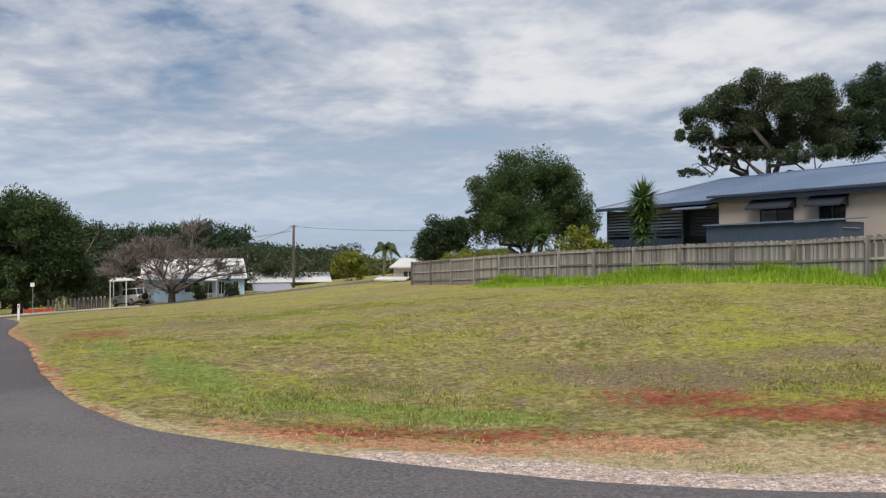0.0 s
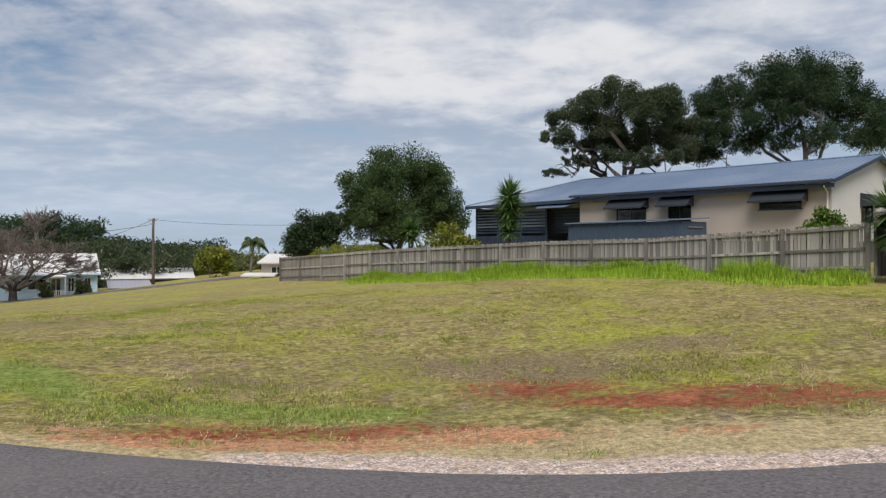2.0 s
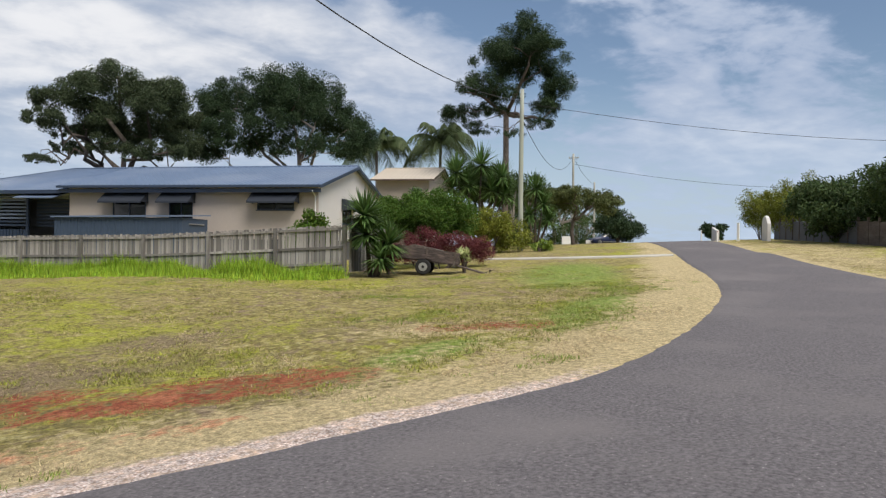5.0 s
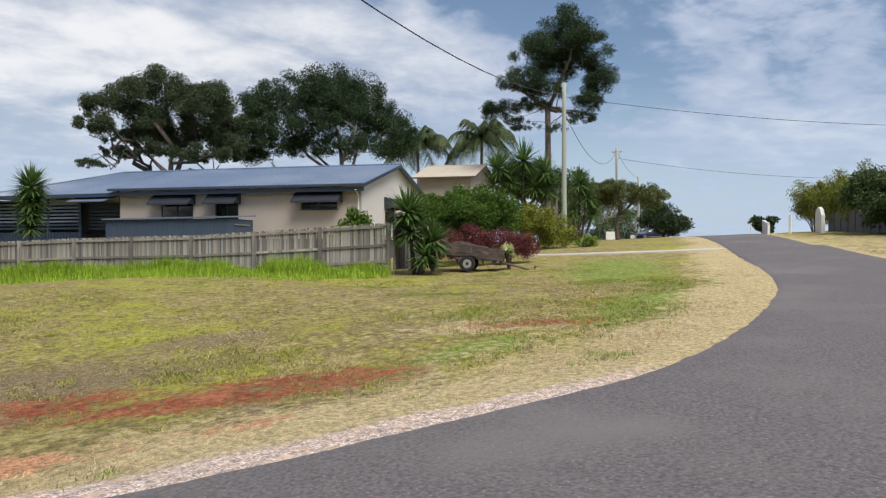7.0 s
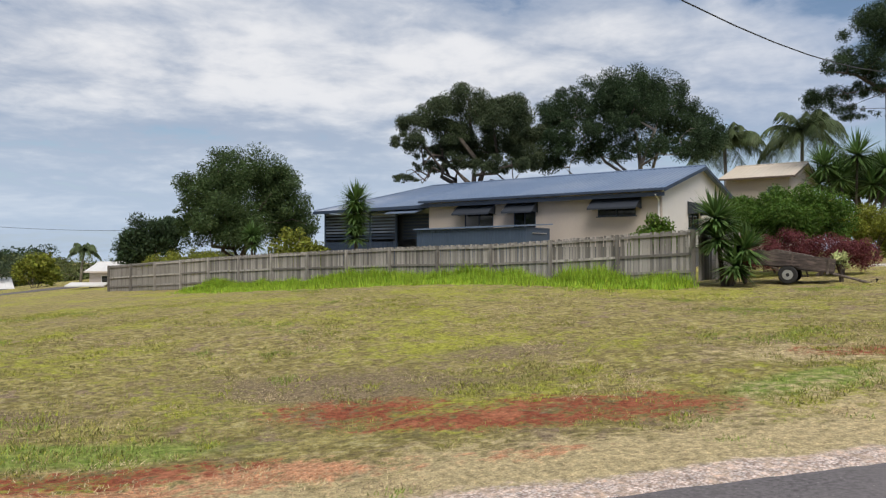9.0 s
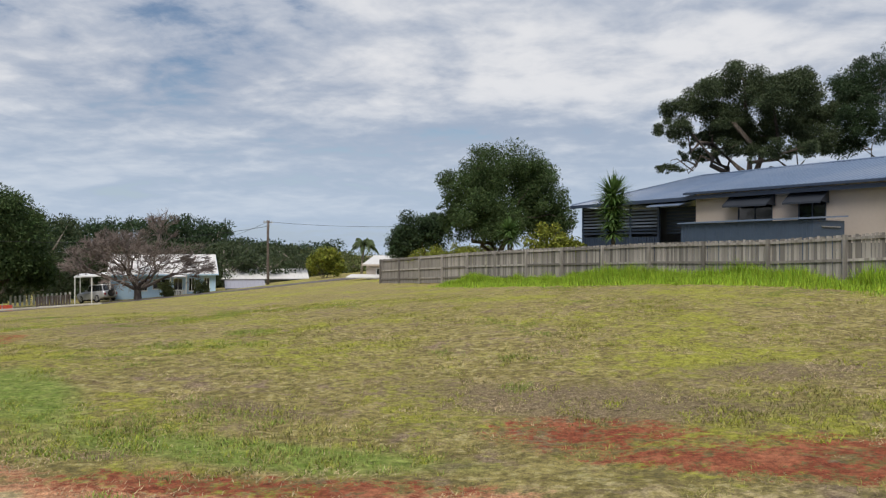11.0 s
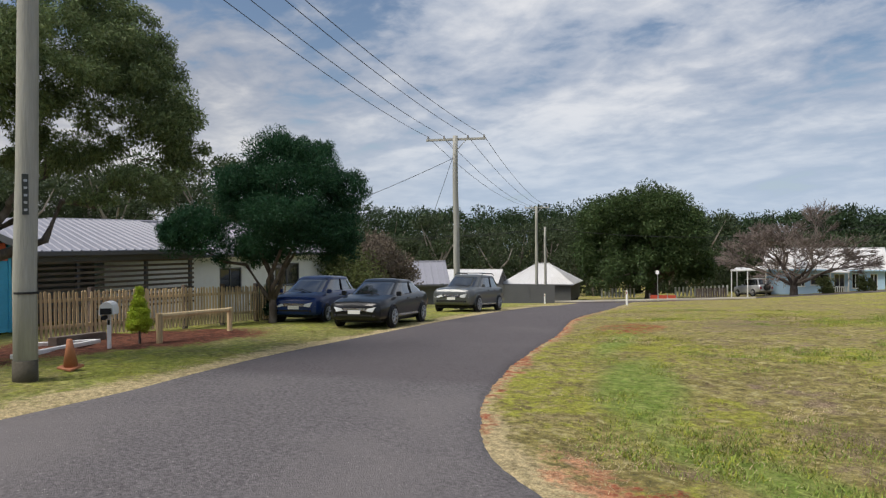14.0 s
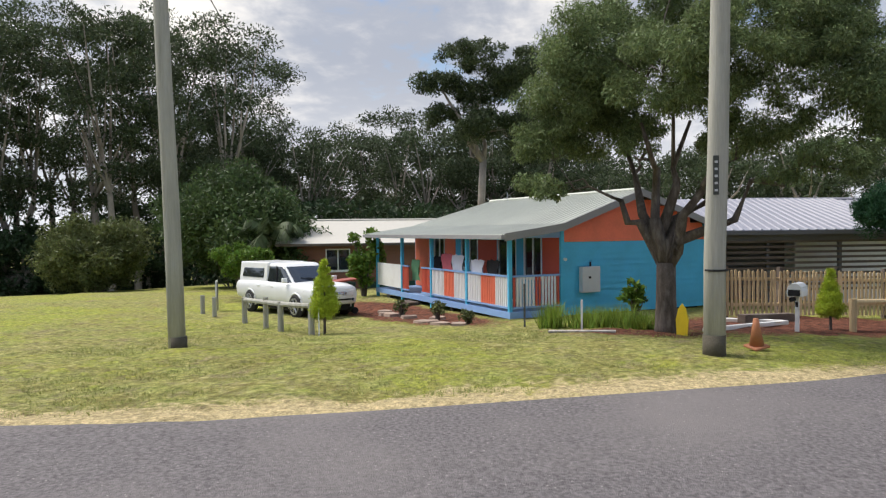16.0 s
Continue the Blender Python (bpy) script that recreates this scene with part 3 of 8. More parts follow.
def crown_clumps(lobes, rng, per=26, low=-0.75, clump=0.27):
    """Clump centres in the outer part of each lobe (x, y, z, rx, ry, rz)."""
    c, r = [], []
    for x, y, z, rx, ry, rz in lobes:
        for _ in range(per):
            while True:
                d = rng.normal(size=3)
                d /= np.linalg.norm(d)
                if d[2] > low:
                    break
            k = 0.45 + 0.5 * rng.random() ** 0.6
            c.append((x + d[0] * rx * k, y + d[1] * ry * k, z + d[2] * rz * k))
            r.append(clump * min(rx, ry, rz * 1.3) * (0.6 + 0.8 * rng.random()))
        for _ in range(max(2, per // 9)):
            c.append((x + rng.normal() * rx * 0.25, y + rng.normal() * ry * 0.25, z + rng.normal() * rz * 0.2))
            r.append(min(rx, ry, rz * 1.2) * rng.uniform(0.55, 0.75))
    return c, r


def limbs(base, fork, clumps, rng, r0, count, wander=0.12, sides=7, arms=()):
    """A trunk to the fork, main limbs from it, and boughs out to the clumps."""
    s = Shape()
    base, fork = Vector(base), Vector(fork)
    mid = base.lerp(fork, 0.5) + Vector((rng.normal() * 0.05, rng.normal() * 0.05, 0)) * (fork - base).length
    s.tube([base - Vector((0, 0, 0.2)), base + Vector((0, 0, 0.12)), mid, fork], [r0 * 1.3, r0 * 1.08, r0 * 0.95, r0 * 0.9], 12)
    order = rng.permutation(len(clumps))[:count]
    boss = arms or [clumps[i] for i in order[: max(3, min(6, count // 5))]]
    knots = []
    def crooked(a, b, steps, kink, rise=0.0):
        out = [a]
        for k in range(1, steps):
            f = k / steps
            out.append(a.lerp(b, f) + Vector(rng.normal(size=3)) * kink * (b - a).length + Vector((0, 0, rise * math.sin(math.pi * f) * (b - a).length)))
        return out + [b]

    for b in boss:
        b = Vector(b)
        pts = crooked(fork - Vector((0, 0, r0 * 0.6)), b, 5, wander * 0.42, 0.05)
        s.tube(pts, [r0 * q for q in (0.7, 0.58, 0.46, 0.36, 0.27, 0.16)], sides)
        knots += [(pts[2], r0 * 0.4), (pts[3], r0 * 0.33), (pts[4], r0 * 0.24)]
    for i in order:
        c = Vector(clumps[i])
        k, r = min(knots, key=lambda q: (q[0] - c).length + (3 if q[0].z > c.z + 0.5 else 0))
        pts = crooked(k, c, 4, wander * 0.5, 0.04)
        s.tube(pts, [min(r, r0 * 0.3) * q for q in (0.9, 0.66, 0.46, 0.3, 0.14)], 5)
        if len(knots) < 90:
            knots.append((pts[2], r * 0.55))
    return s


def tree(name, base, fork_z, lobes, leaf, leaf_count, leaf_size, r0, label, seed, bark=BARK, boughs=26, per=26, low=-0.75, clump=0.27, droop=0.2, lean=(0, 0), category="tree", wander=0.12, group="", thin=0.45, arms=()):
    rng = np.random.default_rng(seed)
    x, y = base
    z = gz(x, y)
    t = thing(name, pose(x, y, z), label, category, group)
    local = [(a - x, b - y, c - z, p, q, r) for a, b, c, p, q, r in lobes]
    c, r = crown_clumps(local, rng, per, low, clump)
    part("trunk", limbs((0, 0, 0), (lean[0], lean[1], fork_z), c, rng, r0, boughs, wander, arms=arms), bark, t, smooth=True)
    v, f = leaves(c, r, leaf_count, leaf_size, rng, droop, thin=thin)
    part("crown", raw_mesh("crown", v, f, leaf), None, t)
    return t


def shrub(name, x, y, lobes, leaf, count, size, label, seed, category="shrub", per=20, clump=0.3, group="", thin=0.45):
    """A low bush: stems at the base and clumps to the ground; lobes are relative to the base."""
    rng = np.random.default_rng(seed)
    t = thing(name, pose(x, y, gz(x, y)), label, category, group)
    c, r = crown_clumps(lobes, rng, per, -0.9, clump)
    s = Shape()
    for q in c[:: max(1, len(c) // 9)]:
        s.tube([(q[0] * 0.15, q[1] * 0.15, -0.05), (q[0] * 0.5, q[1] * 0.5, q[2] * 0.55), q], [0.035, 0.025, 0.01], 5)
    part("stems", s, BARK, t)
    v, f = leaves(c, r, count, size, rng, thin=thin)
    part("foliage", raw_mesh("foliage", v, f, leaf), None, t)
    return t


def sword_head(rng, c, count, length, width, upward=0.2):
    """Sword-shaped leaves round a point, each folded along its length."""
    vs, fs = [], []
    c = Vector(c)
    for i in range(count):
        a, e = 2.39996 * i + rng.normal() * 0.2, math.asin(min(1, max(-0.85, upward + rng.uniform(-0.85, 0.9))))
        d = Vector((math.cos(a) * math.cos(e), math.sin(a) * math.cos(e), math.sin(e)))
        side = d.cross(Vector((0, 0, 1))).normalized() * width
        L = length * rng.uniform(0.75, 1.1)
        sag = Vector((0, 0, -0.10 * L * (1 - abs(d.z))))
        k = len(vs)
        vs += [c + side * 0.5, c - side * 0.5, c + d * L * 0.5 + side, c + d * L * 0.5 - side, c + d * L + sag]
        fs += [(k, k + 1, k + 3, k + 2), (k + 2, k + 3, k + 4)]
    return vs, fs


def yucca(x, y, heads, leaf, label, seed, z=None, name="yucca"):
    rng = np.random.default_rng(seed)
    t = thing(name, pose(x, y, gz(x, y) if z is None else z), label, "yucca")
    for i, (hx, hy, hz, L, n) in enumerate(heads):
        part("stem", Shape().tube([(hx * 0.2, hy * 0.2, -0.1), (hx * 0.6, hy * 0.6, hz * 0.5), (hx, hy, hz)], [0.1, 0.08, 0.06], 7), BARK, t, smooth=True)
    for hx, hy, hz, L, n in heads:
        s = Shape()
        s.add(*sword_head(rng, (hx, hy, hz), n, L, 0.05))
        part("leaf_head", s, leaf, t)
    return t


def palm(x, y, z0, height, fronds, length, leaf, label, seed, r=0.16, name="palm", droop=0.9):
    rng = np.random.default_rng(seed)
    t = thing(name, pose(x, y, z0), label, "palm")
    s = Shape()
    bend = rng.normal() * 0.25
    s.tube([(0, 0, -0.3), (bend * 0.3, 0, height * 0.5), (bend, 0, height)], [r * 1.3, r, r * 0.8], 8)
    part("trunk", s, BARK_PALE, t, smooth=True)
    for i in range(fronds):
        a, e = 2.39996 * i, rng.uniform(-0.1, 1.25)
        f = Shape()
        pts = []
        for k in range(9):
            q = k / 8
            out = length * (math.sin(q * 1.2) / 1.2) * math.cos(e * 0.8)
            pts.append(Vector((bend + math.cos(a) * out, math.sin(a) * out, height + length * (math.sin(e) * q - droop * q * q * 0.75))))
        f.tube(pts, [0.03 - 0.0028 * k for k in range(9)], 4)
        across = Vector((-math.sin(a), math.cos(a), 0))
        for k in range(1, 34):
            q = k / 34 * 8
            i0 = min(int(q), 7)
            p = pts[i0].lerp(pts[i0 + 1], q - i0)
            d = (pts[i0 + 1] - pts[i0]).normalized()
            L = length * 0.30 * (1 - abs(k / 34 - 0.4) * 1.1)
            for sg in (1, -1):
                tip = p + (across * sg * 0.75 + d * 0.5 + Vector((0, 0, -0.65 - rng.random() * 0.4))) * L
                w = d * 0.06
                f.add([p - w, p + w, tip], [(0, 1, 2)])
        part("frond", f, leaf, t)
    return t


L_OLIVE = leaf_mat("olive_green_leaves", (0.115, 0.135, 0.05))
L_DARK = leaf_mat("dark_green_leaves", (0.040, 0.066, 0.030))
L_GUM = leaf_mat("gum_leaves", (0.066, 0.088, 0.044))
L_FIG = leaf_mat("fig_leaves", (0.062, 0.096, 0.034))
L_BLUEGREEN = leaf_mat("blue_green_foliage", (0.026, 0.075, 0.034))
L_GREYGREEN = leaf_mat("grey_green_leaves", (0.15, 0.195, 0.082))
L_BRIGHT = leaf_mat("bright_green_leaves", (0.11, 0.185, 0.028))
L_LIME = leaf_mat("lime_green_foliage", (0.21, 0.29, 0.05))
L_RED = leaf_mat("purple_red_leaves", (0.165, 0.05, 0.055))
L_YUCCA = leaf_mat("yucca_leaves", (0.11, 0.185, 0.055), 0.35)
L_PALM = leaf_mat("palm_leaves", (0.085, 0.115, 0.05), 0.3)
L_YELLOW = leaf_mat("yellow_green_leaves", (0.20, 0.22, 0.035))
TWIG = material("bare_twigs", (0.185, 0.15, 0.135), 0.95, vary=0.3, bump=0.0)


# ---- buildings ----
def wall(s, L, h, t, openings=(), x0=0.0):
    """A wall from x0 to L in the plane y = 0, t thick to +y, with holes (x0, x1, z0, z1) through it: one connected shell."""
    xs = sorted({x0, L, *[o[0] for o in openings], *[o[1] for o in openings]})
    zs = sorted({0.0, h, *[o[2] for o in openings], *[o[3] for o in openings]})
    nx, nz = len(xs), len(zs)

    def solid(i, k):
        if not (0 <= i < nx - 1 and 0 <= k < nz - 1):
            return False
        x, z = (xs[i] + xs[i + 1]) / 2, (zs[k] + zs[k + 1]) / 2
        return not any(o[0] < x < o[1] and o[2] < z < o[3] for o in openings)

    vid = lambda i, k, b: (b * nz + k) * nx + i
    fs = []
    for i in range(nx - 1):
        for k in range(nz - 1):
            if not solid(i, k):
                continue
            a, b, c, d = (i, k), (i + 1, k), (i + 1, k + 1), (i, k + 1)
            fs += [tuple(vid(*q, 0) for q in (a, b, c, d)), tuple(vid(*q, 1) for q in (d, c, b, a))]
            for (p, q), other in (((a, b), (i, k - 1)), ((b, c), (i + 1, k)), ((c, d), (i, k + 1)), ((d, a), (i - 1, k))):
                if not solid(*other):
                    fs.append((vid(*q, 0), vid(*p, 0), vid(*p, 1), vid(*q, 1)))
    return s.add([(x, y, z) for y in (0, t) for z in zs for x in xs], fs)


def window(parent, x0, x1, z0, z1, frame_mat, mullions=1, y=0.0, sill=True, glass=None, m=None):
    w = new("window")
    w.parent = parent
    w.matrix_basis = m or Matrix()
    s, f = Shape(), 0.05
    for a, b, c, d in ((x0, x1, z0, z0 + f), (x0, x1, z1 - f, z1), (x0, x0 + f, z0 + f, z1 - f), (x1 - f, x1, z0 + f, z1 - f)):
        s.box(a, b, y - 0.02, y + 0.06, c, d)
    for k in range(mullions):
        c = x0 + (x1 - x0) * (k + 1) / (mullions + 1)
        s.box(c - 0.025, c + 0.025, y - 0.01, y + 0.05, z0 + f, z1 - f)
    part("frame", s, frame_mat, w)
    part("pane", Shape().box(x0 + f, x1 - f, y + 0.02, y + 0.035, z0 + f, z1 - f), glass or GLASS, w)
    if sill:
        part("sill", Shape().box(x0 - 0.06, x1 + 0.06, y - 0.07, y + 0.05, z0 - 0.05, z0 - 0.003), frame_mat, w)
    return w


def roof_sheet(s, a, b, c, d, thick=0.05, rib=0.0, ribw=0.045):
    """A sheet a-b along the eave, d-c along the top; with rib it is one folded sheet with a raised rib every rib metres."""
    a, b, c, d = (Vector(p) for p in (a, b, c, d))
    if not rib:
        return s.slab([a, b, c, d], thick)
    n = max(2, int((b - a).length / rib))
    up = (b - a).cross(d - a).normalized() * 0.03
    if up.z < 0:
        up = -up
    w = ribw / (b - a).length
    ts = [(0.0, 0)]
    for k in range(n):
        m = (k + 0.5) / n
        ts += [(m - w, 0), (m - w * 0.3, 1), (m + w * 0.3, 1), (m + w, 0)]
    ts.append((1.0, 0))
    q = len(ts)
    top = [a.lerp(b, t) + up * r for t, r in ts] + [d.lerp(c, t) + up * r for t, r in ts]
    low = [p - Vector((0, 0, thick)) for p in (a, b, c, d)]
    k = 2 * q
    fs = [(i, i + 1, q + i + 1, q + i) for i in range(q - 1)]
    fs += [(k + 3, k + 2, k + 1, k), (0, q, k + 3, k), (q - 1, k + 1, k + 2, 2 * q - 1), (*range(q - 1, -1, -1), k, k + 1), (*range(q, 2 * q), k + 2, k + 3)]
    return s.add(top + low, fs)


def gable_house(name, m, L, W, h, rise, wall_mat, roof_mat, label, front=(), right=(), left=(), over=0.4, ends=0.25, rib=0.3, frame_mat=None, hip_left=0.0, hip_right=0.0, trim=None, wall_parts=True):
    """A house with its front along x at y = 0, ridge along x; openings are (x0, x1, z0, z1)."""
    frame_mat, trim = frame_mat or WHITE_PAINT, trim or wall_mat
    t = thing(name, m, label, "house")
    part("wall", wall(Shape(), L, h, 0.12, front), wall_mat, t)
    back = Shape().box(0, L, W - 0.12, W, 0, h)
    part("wall", back, wall_mat, t)
    for x, ops, turn in ((0.0, left, 90), (L, right, 90)):
        s = wall(Shape(), W - 0.124, h, 0.12, ops, 0.124)
        o = part("wall", s, wall_mat, t)
        o.matrix_basis = pose(x + (0.12 if x == 0 else 0), 0, 0, 0, 0, 90)
        if (x == 0 and not hip_left) or (x > 0 and not hip_right):
            g = Shape().prism([(0, h + 0.003), (W, h + 0.003), (W / 2, h + rise)], lambda p: (x if x == 0 else x - 0.12, p[0], p[1]), lambda p: (x + 0.12 if x == 0 else x, p[0], p[1]))
            part("gable", g, wall_mat, t)
    part("floor_base", Shape().box(0.15, L - 0.15, 0.15, W - 0.15, -0.6, 0.02), DARK, t)
    s = Shape()
    k = rise / (W / 2)
    ze, zr = h - over * k + 0.06, h + rise + 0.06
    a, b = (-ends, L + ends)
    ra, rb = (hip_left or a), (L - hip_right if hip_right else b)
    if hip_left:
        a = -over
    if hip_right:
        b = L + over
    roof_sheet(s, (a, -over, ze), (b, -over, ze), (rb, W / 2, zr), (ra, W / 2, zr), rib=rib)
    s_back = Shape()
    roof_sheet(s_back, (b, W + over, ze), (a, W + over, ze), (ra, W / 2, zr), (rb, W / 2, zr), rib=rib)
    if hip_left:
        roof_sheet(s, (a, W + over, ze), (a, -over, ze), (ra, W / 2, zr), (ra, W / 2 + 0.01, zr), rib=0)
    if hip_right:
        roof_sheet(s, (b, -over, ze), (b, W + over, ze), (rb, W / 2 + 0.01, zr), (rb, W / 2, zr), rib=0)
    r = part("roof", s, roof_mat, t)
    part("roof_sheet", s_back, roof_mat, r)
    part("ridge_cap", Shape().tube([(ra, W / 2, zr + 0.01), (rb, W / 2, zr + 0.01)], 0.07, 6), roof_mat, r)
    part("gutter", Shape().box(a, b, -over - 0.11, -over + 0.0, ze - 0.14, ze - 0.03), trim, r)
    if not hip_right:
        for x in (b,):
            q = Shape()
            for y0, y1, z0, z1 in ((-over, W / 2, ze, zr), (W + over, W / 2, ze, zr)):
                q.slab([(x - 0.03, y0, z0 - 0.02), (x + 0.02, y0, z0 - 0.02), (x + 0.02, y1, z1 - 0.02), (x - 0.03, y1, z1 - 0.02)], 0.17)
            part("barge_board", q, trim, r)
    for ops, mm in ((front, Matrix()), ):
        for o in ops:
            window(t, *o, frame_mat, 1, 0.03)
    for x0, x1, z0, z1 in right:
        window(t, x0, x1, z0, z1, frame_mat, 1, 0.03, m=Matrix.Translation((L, 0, 0)) @ pose(0, 0, 0, 0, 0, 90))
    return t


U = Vector((0.5225, -0.8526))      # the way the allotment boundary runs
NV = Vector((0.8526, 0.5225))      # away from the vacant lot


AWN = material("dark_grey_hood_steel", (0.03, 0.036, 0.048), 0.55, vary=0.15, scale=3, bump=0.05)
SHED_BLUE = material("slate_blue_shed_steel", (0.058, 0.085, 0.13), 0.5, vary=0.12, scale=1.2, bump=0.05)


def awning(parent, x0, x1, z1, drop, out):
    """A sloping metal window hood with closed cheeks."""
    ribs = []
    s = Shape()
    n = max(4, int((x1 - x0) / 0.12))
    s.slab([(x0, -0.02, z1), (x1, -0.02, z1), (x1, -out, z1 - drop), (x0, -out, z1 - drop)], 0.02)
    for k in range(n + 1):
        x = x0 + (x1 - x0) * k / n
        ribs.append(Shape().tube([(x, -0.02, z1 + 0.005), (x, -out, z1 - drop + 0.005)], 0.014, 4))
    for x in (x0, x1 - 0.02):
        s.prism([(-0.02, z1), (-out, z1 - drop), (-0.02, z1 - drop - 0.08)], lambda p: (x, p[0], p[1]), lambda p: (x + 0.02, p[0], p[1]))
    s.box(x0, x1, -out - 0.01, -out + 0.02, z1 - drop - 0.09, z1 - drop)
    hood = part("awning", s, AWN, parent, "dark grey metal window hood")
    for q in ribs:
        part("awning_rib", q, AWN, hood)
    return hood


# the long house behind the paling fence; x runs along its wall from the patio end to the road end
HX, HY = 23.12, 29.51
HL, HZ = 14.4, 2.3
h_org = Vector((HX, HY)) - U * HL + NV * 0.55
m_house = along(h_org.x, h_org.y, HZ, U.x, U.y)
wins = [(HL - 11.75, HL - 9.75, 1.05, 2.05), (HL - 8.4, HL - 7.0, 1.05, 2.05), (HL - 3.35, HL - 1.3, 1.55, 2.05)]
navy_house = gable_house("house", m_house, HL, 11.6, 2.9, 1.5, CREAM, NAVY_ROOF, "long low cream rendered house with a blue-grey steel roof", front=wins, right=[(3.9, 5.6, 1.0, 2.0)], over=0.55, ends=0.35, rib=0.28, frame_mat=NAVY, trim=NAVY, hip_left=0.0)
for a, b, zt in ((HL - 12.15, HL - 9.6, 2.5), (HL - 8.75, HL - 6.85, 2.5), (HL - 3.6, HL - 1.0, 2.5)):
    awning(navy_house, a, b, zt, 0.55, 0.75)
# the road end wall and its gable take a paler colour than the front
for o in navy_house.children:
    if o.name.startswith("gable") or (o.name.startswith("wall") and o.matrix_basis.translation.x > 5):
        for i in range(len(o.data.materials)):
            o.data.materials[i] = PALE_WALL
side_awn = awning(navy_house, 3.7, 5.8, 2.4, 0.6, 0.8)
side_awn.matrix_basis = Matrix.Translation((HL, 0, 0)) @ pose(0, 0, 0, 0, 0, 90)
part("fascia_board", Shape().box(-0.3, HL + 0.33, -0.5, -0.46, 2.42, 2.62), NAVY, navy_house)
part("downpipe", Shape().tube([(HL - 0.1, -0.55, 2.5), (HL - 0.1, -0.12, 2.25), (HL - 0.1, -0.06, 0.0)], 0.04, 6), WHITE_PAINT, navy_house)
part("foundation", Shape().box(0.05, HL - 0.05, 0.05, 11.5, -2.2, -0.03), GREY_CLAD, navy_house)

# lower hipped wing with the slatted patio, beyond the house's end
m_patio = along(*(h_org - U * 9.2 + NV * 0.2), HZ - 0.2, U.x, U.y)
# pale colour of the upper slats holds both pale paint and caught light
SLAT = material("pale_blue_slat_steel", (0.16, 0.2, 0.27), 0.4, vary=0.12, scale=2, bump=0.04)
patio = thing("patio", m_patio, "covered patio with navy slat screens and a blue-grey roof", "patio")
s = Shape()
roof_sheet(s, (-0.5, -0.6, 2.72), (9.0, -0.6, 2.78), (8.9, 5.6, 4.63), (5.0, 5.6, 4.62), rib=0.3)
part("roof", s, NAVY_ROOF, patio)
part("roof_sheet", roof_sheet(Shape(), (-0.5, 11.8, 2.72), (-0.5, -0.6, 2.72), (5.0, 5.6, 4.62), (5.0, 5.61, 4.62), rib=0), NAVY_ROOF, patio)
part("roof_sheet", roof_sheet(Shape(), (9.0, 11.8, 2.78), (-0.5, 11.8, 2.72), (5.0, 5.61, 4.62), (8.9, 5.61, 4.63), rib=0.3), NAVY_ROOF, patio)
part("ridge_cap", Shape().tube([(-0.5, -0.6, 2.75), (5.0, 5.6, 4.65), (8.9, 5.6, 4.66)], 0.07, 6), NAVY_ROOF, patio)
part("gutter", Shape().slab([(-0.5, -0.72, 2.72), (9.0, -0.72, 2.78), (9.0, -0.6, 2.78), (-0.5, -0.6, 2.72)], 0.2), NAVY, patio)
for x in (0.0, 2.1, 4.2, 6.4):
    part("post", Shape().box(x - 0.06, x + 0.06, -0.06, 0.06, -2.4, 2.66), NAVY, patio)
for k in range(9):
    z = 2.5 - k * 0.2
    part("slat", Shape().box(0.06, 6.34, -0.03, 0.0, z - 0.1, z), SLAT if k < 7 else NAVY, patio)
for k in range(30):
    x = 0.1 + k * 0.21
    part("screen_sheet", Shape().box(x, x + 0.13, -0.045, -0.015, -1.2, 0.62), NAVY, patio)
part("screen_back", Shape().box(0.06, 6.34, 0.0, 0.02, -1.2, 0.6), NAVY, patio)
for k in range(8):
    z = 2.3 - k * 0.2
    part("slat", Shape().box(6.46, 9.0, 0.62, 0.65, z - 0.12, z), NAVY, patio)
part("lean_to_roof", Shape().slab([(6.3, -1.0, 2.35), (8.7, -1.0, 2.35), (8.9, 0.3, 2.75), (6.3, 0.3, 2.75)], 0.05), NAVY_ROOF, patio)
# dark sheets added behind the slats so that the gaps read as shade
part("back_wall", Shape().box(-0.2, 9.1, 4.0, 4.1, -1.0, 2.6), GREY_CLAD, patio)
part("end_wall", Shape().box(-0.2, -0.1, 0.1, 11.4, -2.0, 2.6), GREY_CLAD, patio)
part("patio_floor", Shape().box(-0.1, 9.0, 0.1, 3.95, -1.1, -1.0), CONCRETE, patio)

# garden shed close behind the fence
sh = Vector((HX, HY)) - U * 12.3 - NV * 3.2
shed = thing("garden_shed", along(sh.x, sh.y, 0.9, U.x, U.y), "low navy blue steel garden shed with a flat roof", "shed")
part("wall", Shape().box(0, 6.9, 0, 2.4, 0, 2.35), SHED_BLUE, shed)
s = Shape()
for k in range(36):
    s.box(0.1 + k * 0.19, 0.15 + k * 0.19, -0.02, 0.0, 0.05, 2.3)
part("rib", s, SHED_BLUE, shed)
part("roof", Shape().slab([(-0.12, -0.15, 2.40), (7.02, -0.15, 2.46), (7.02, 2.5, 2.6), (-0.12, 2.5, 2.55)], 0.07), NAVY_ROOF, shed)
part("hand_rail", Shape().box(6.905, 6.95, 0.6, 2.0, 2.05, 2.1), STEEL, shed)

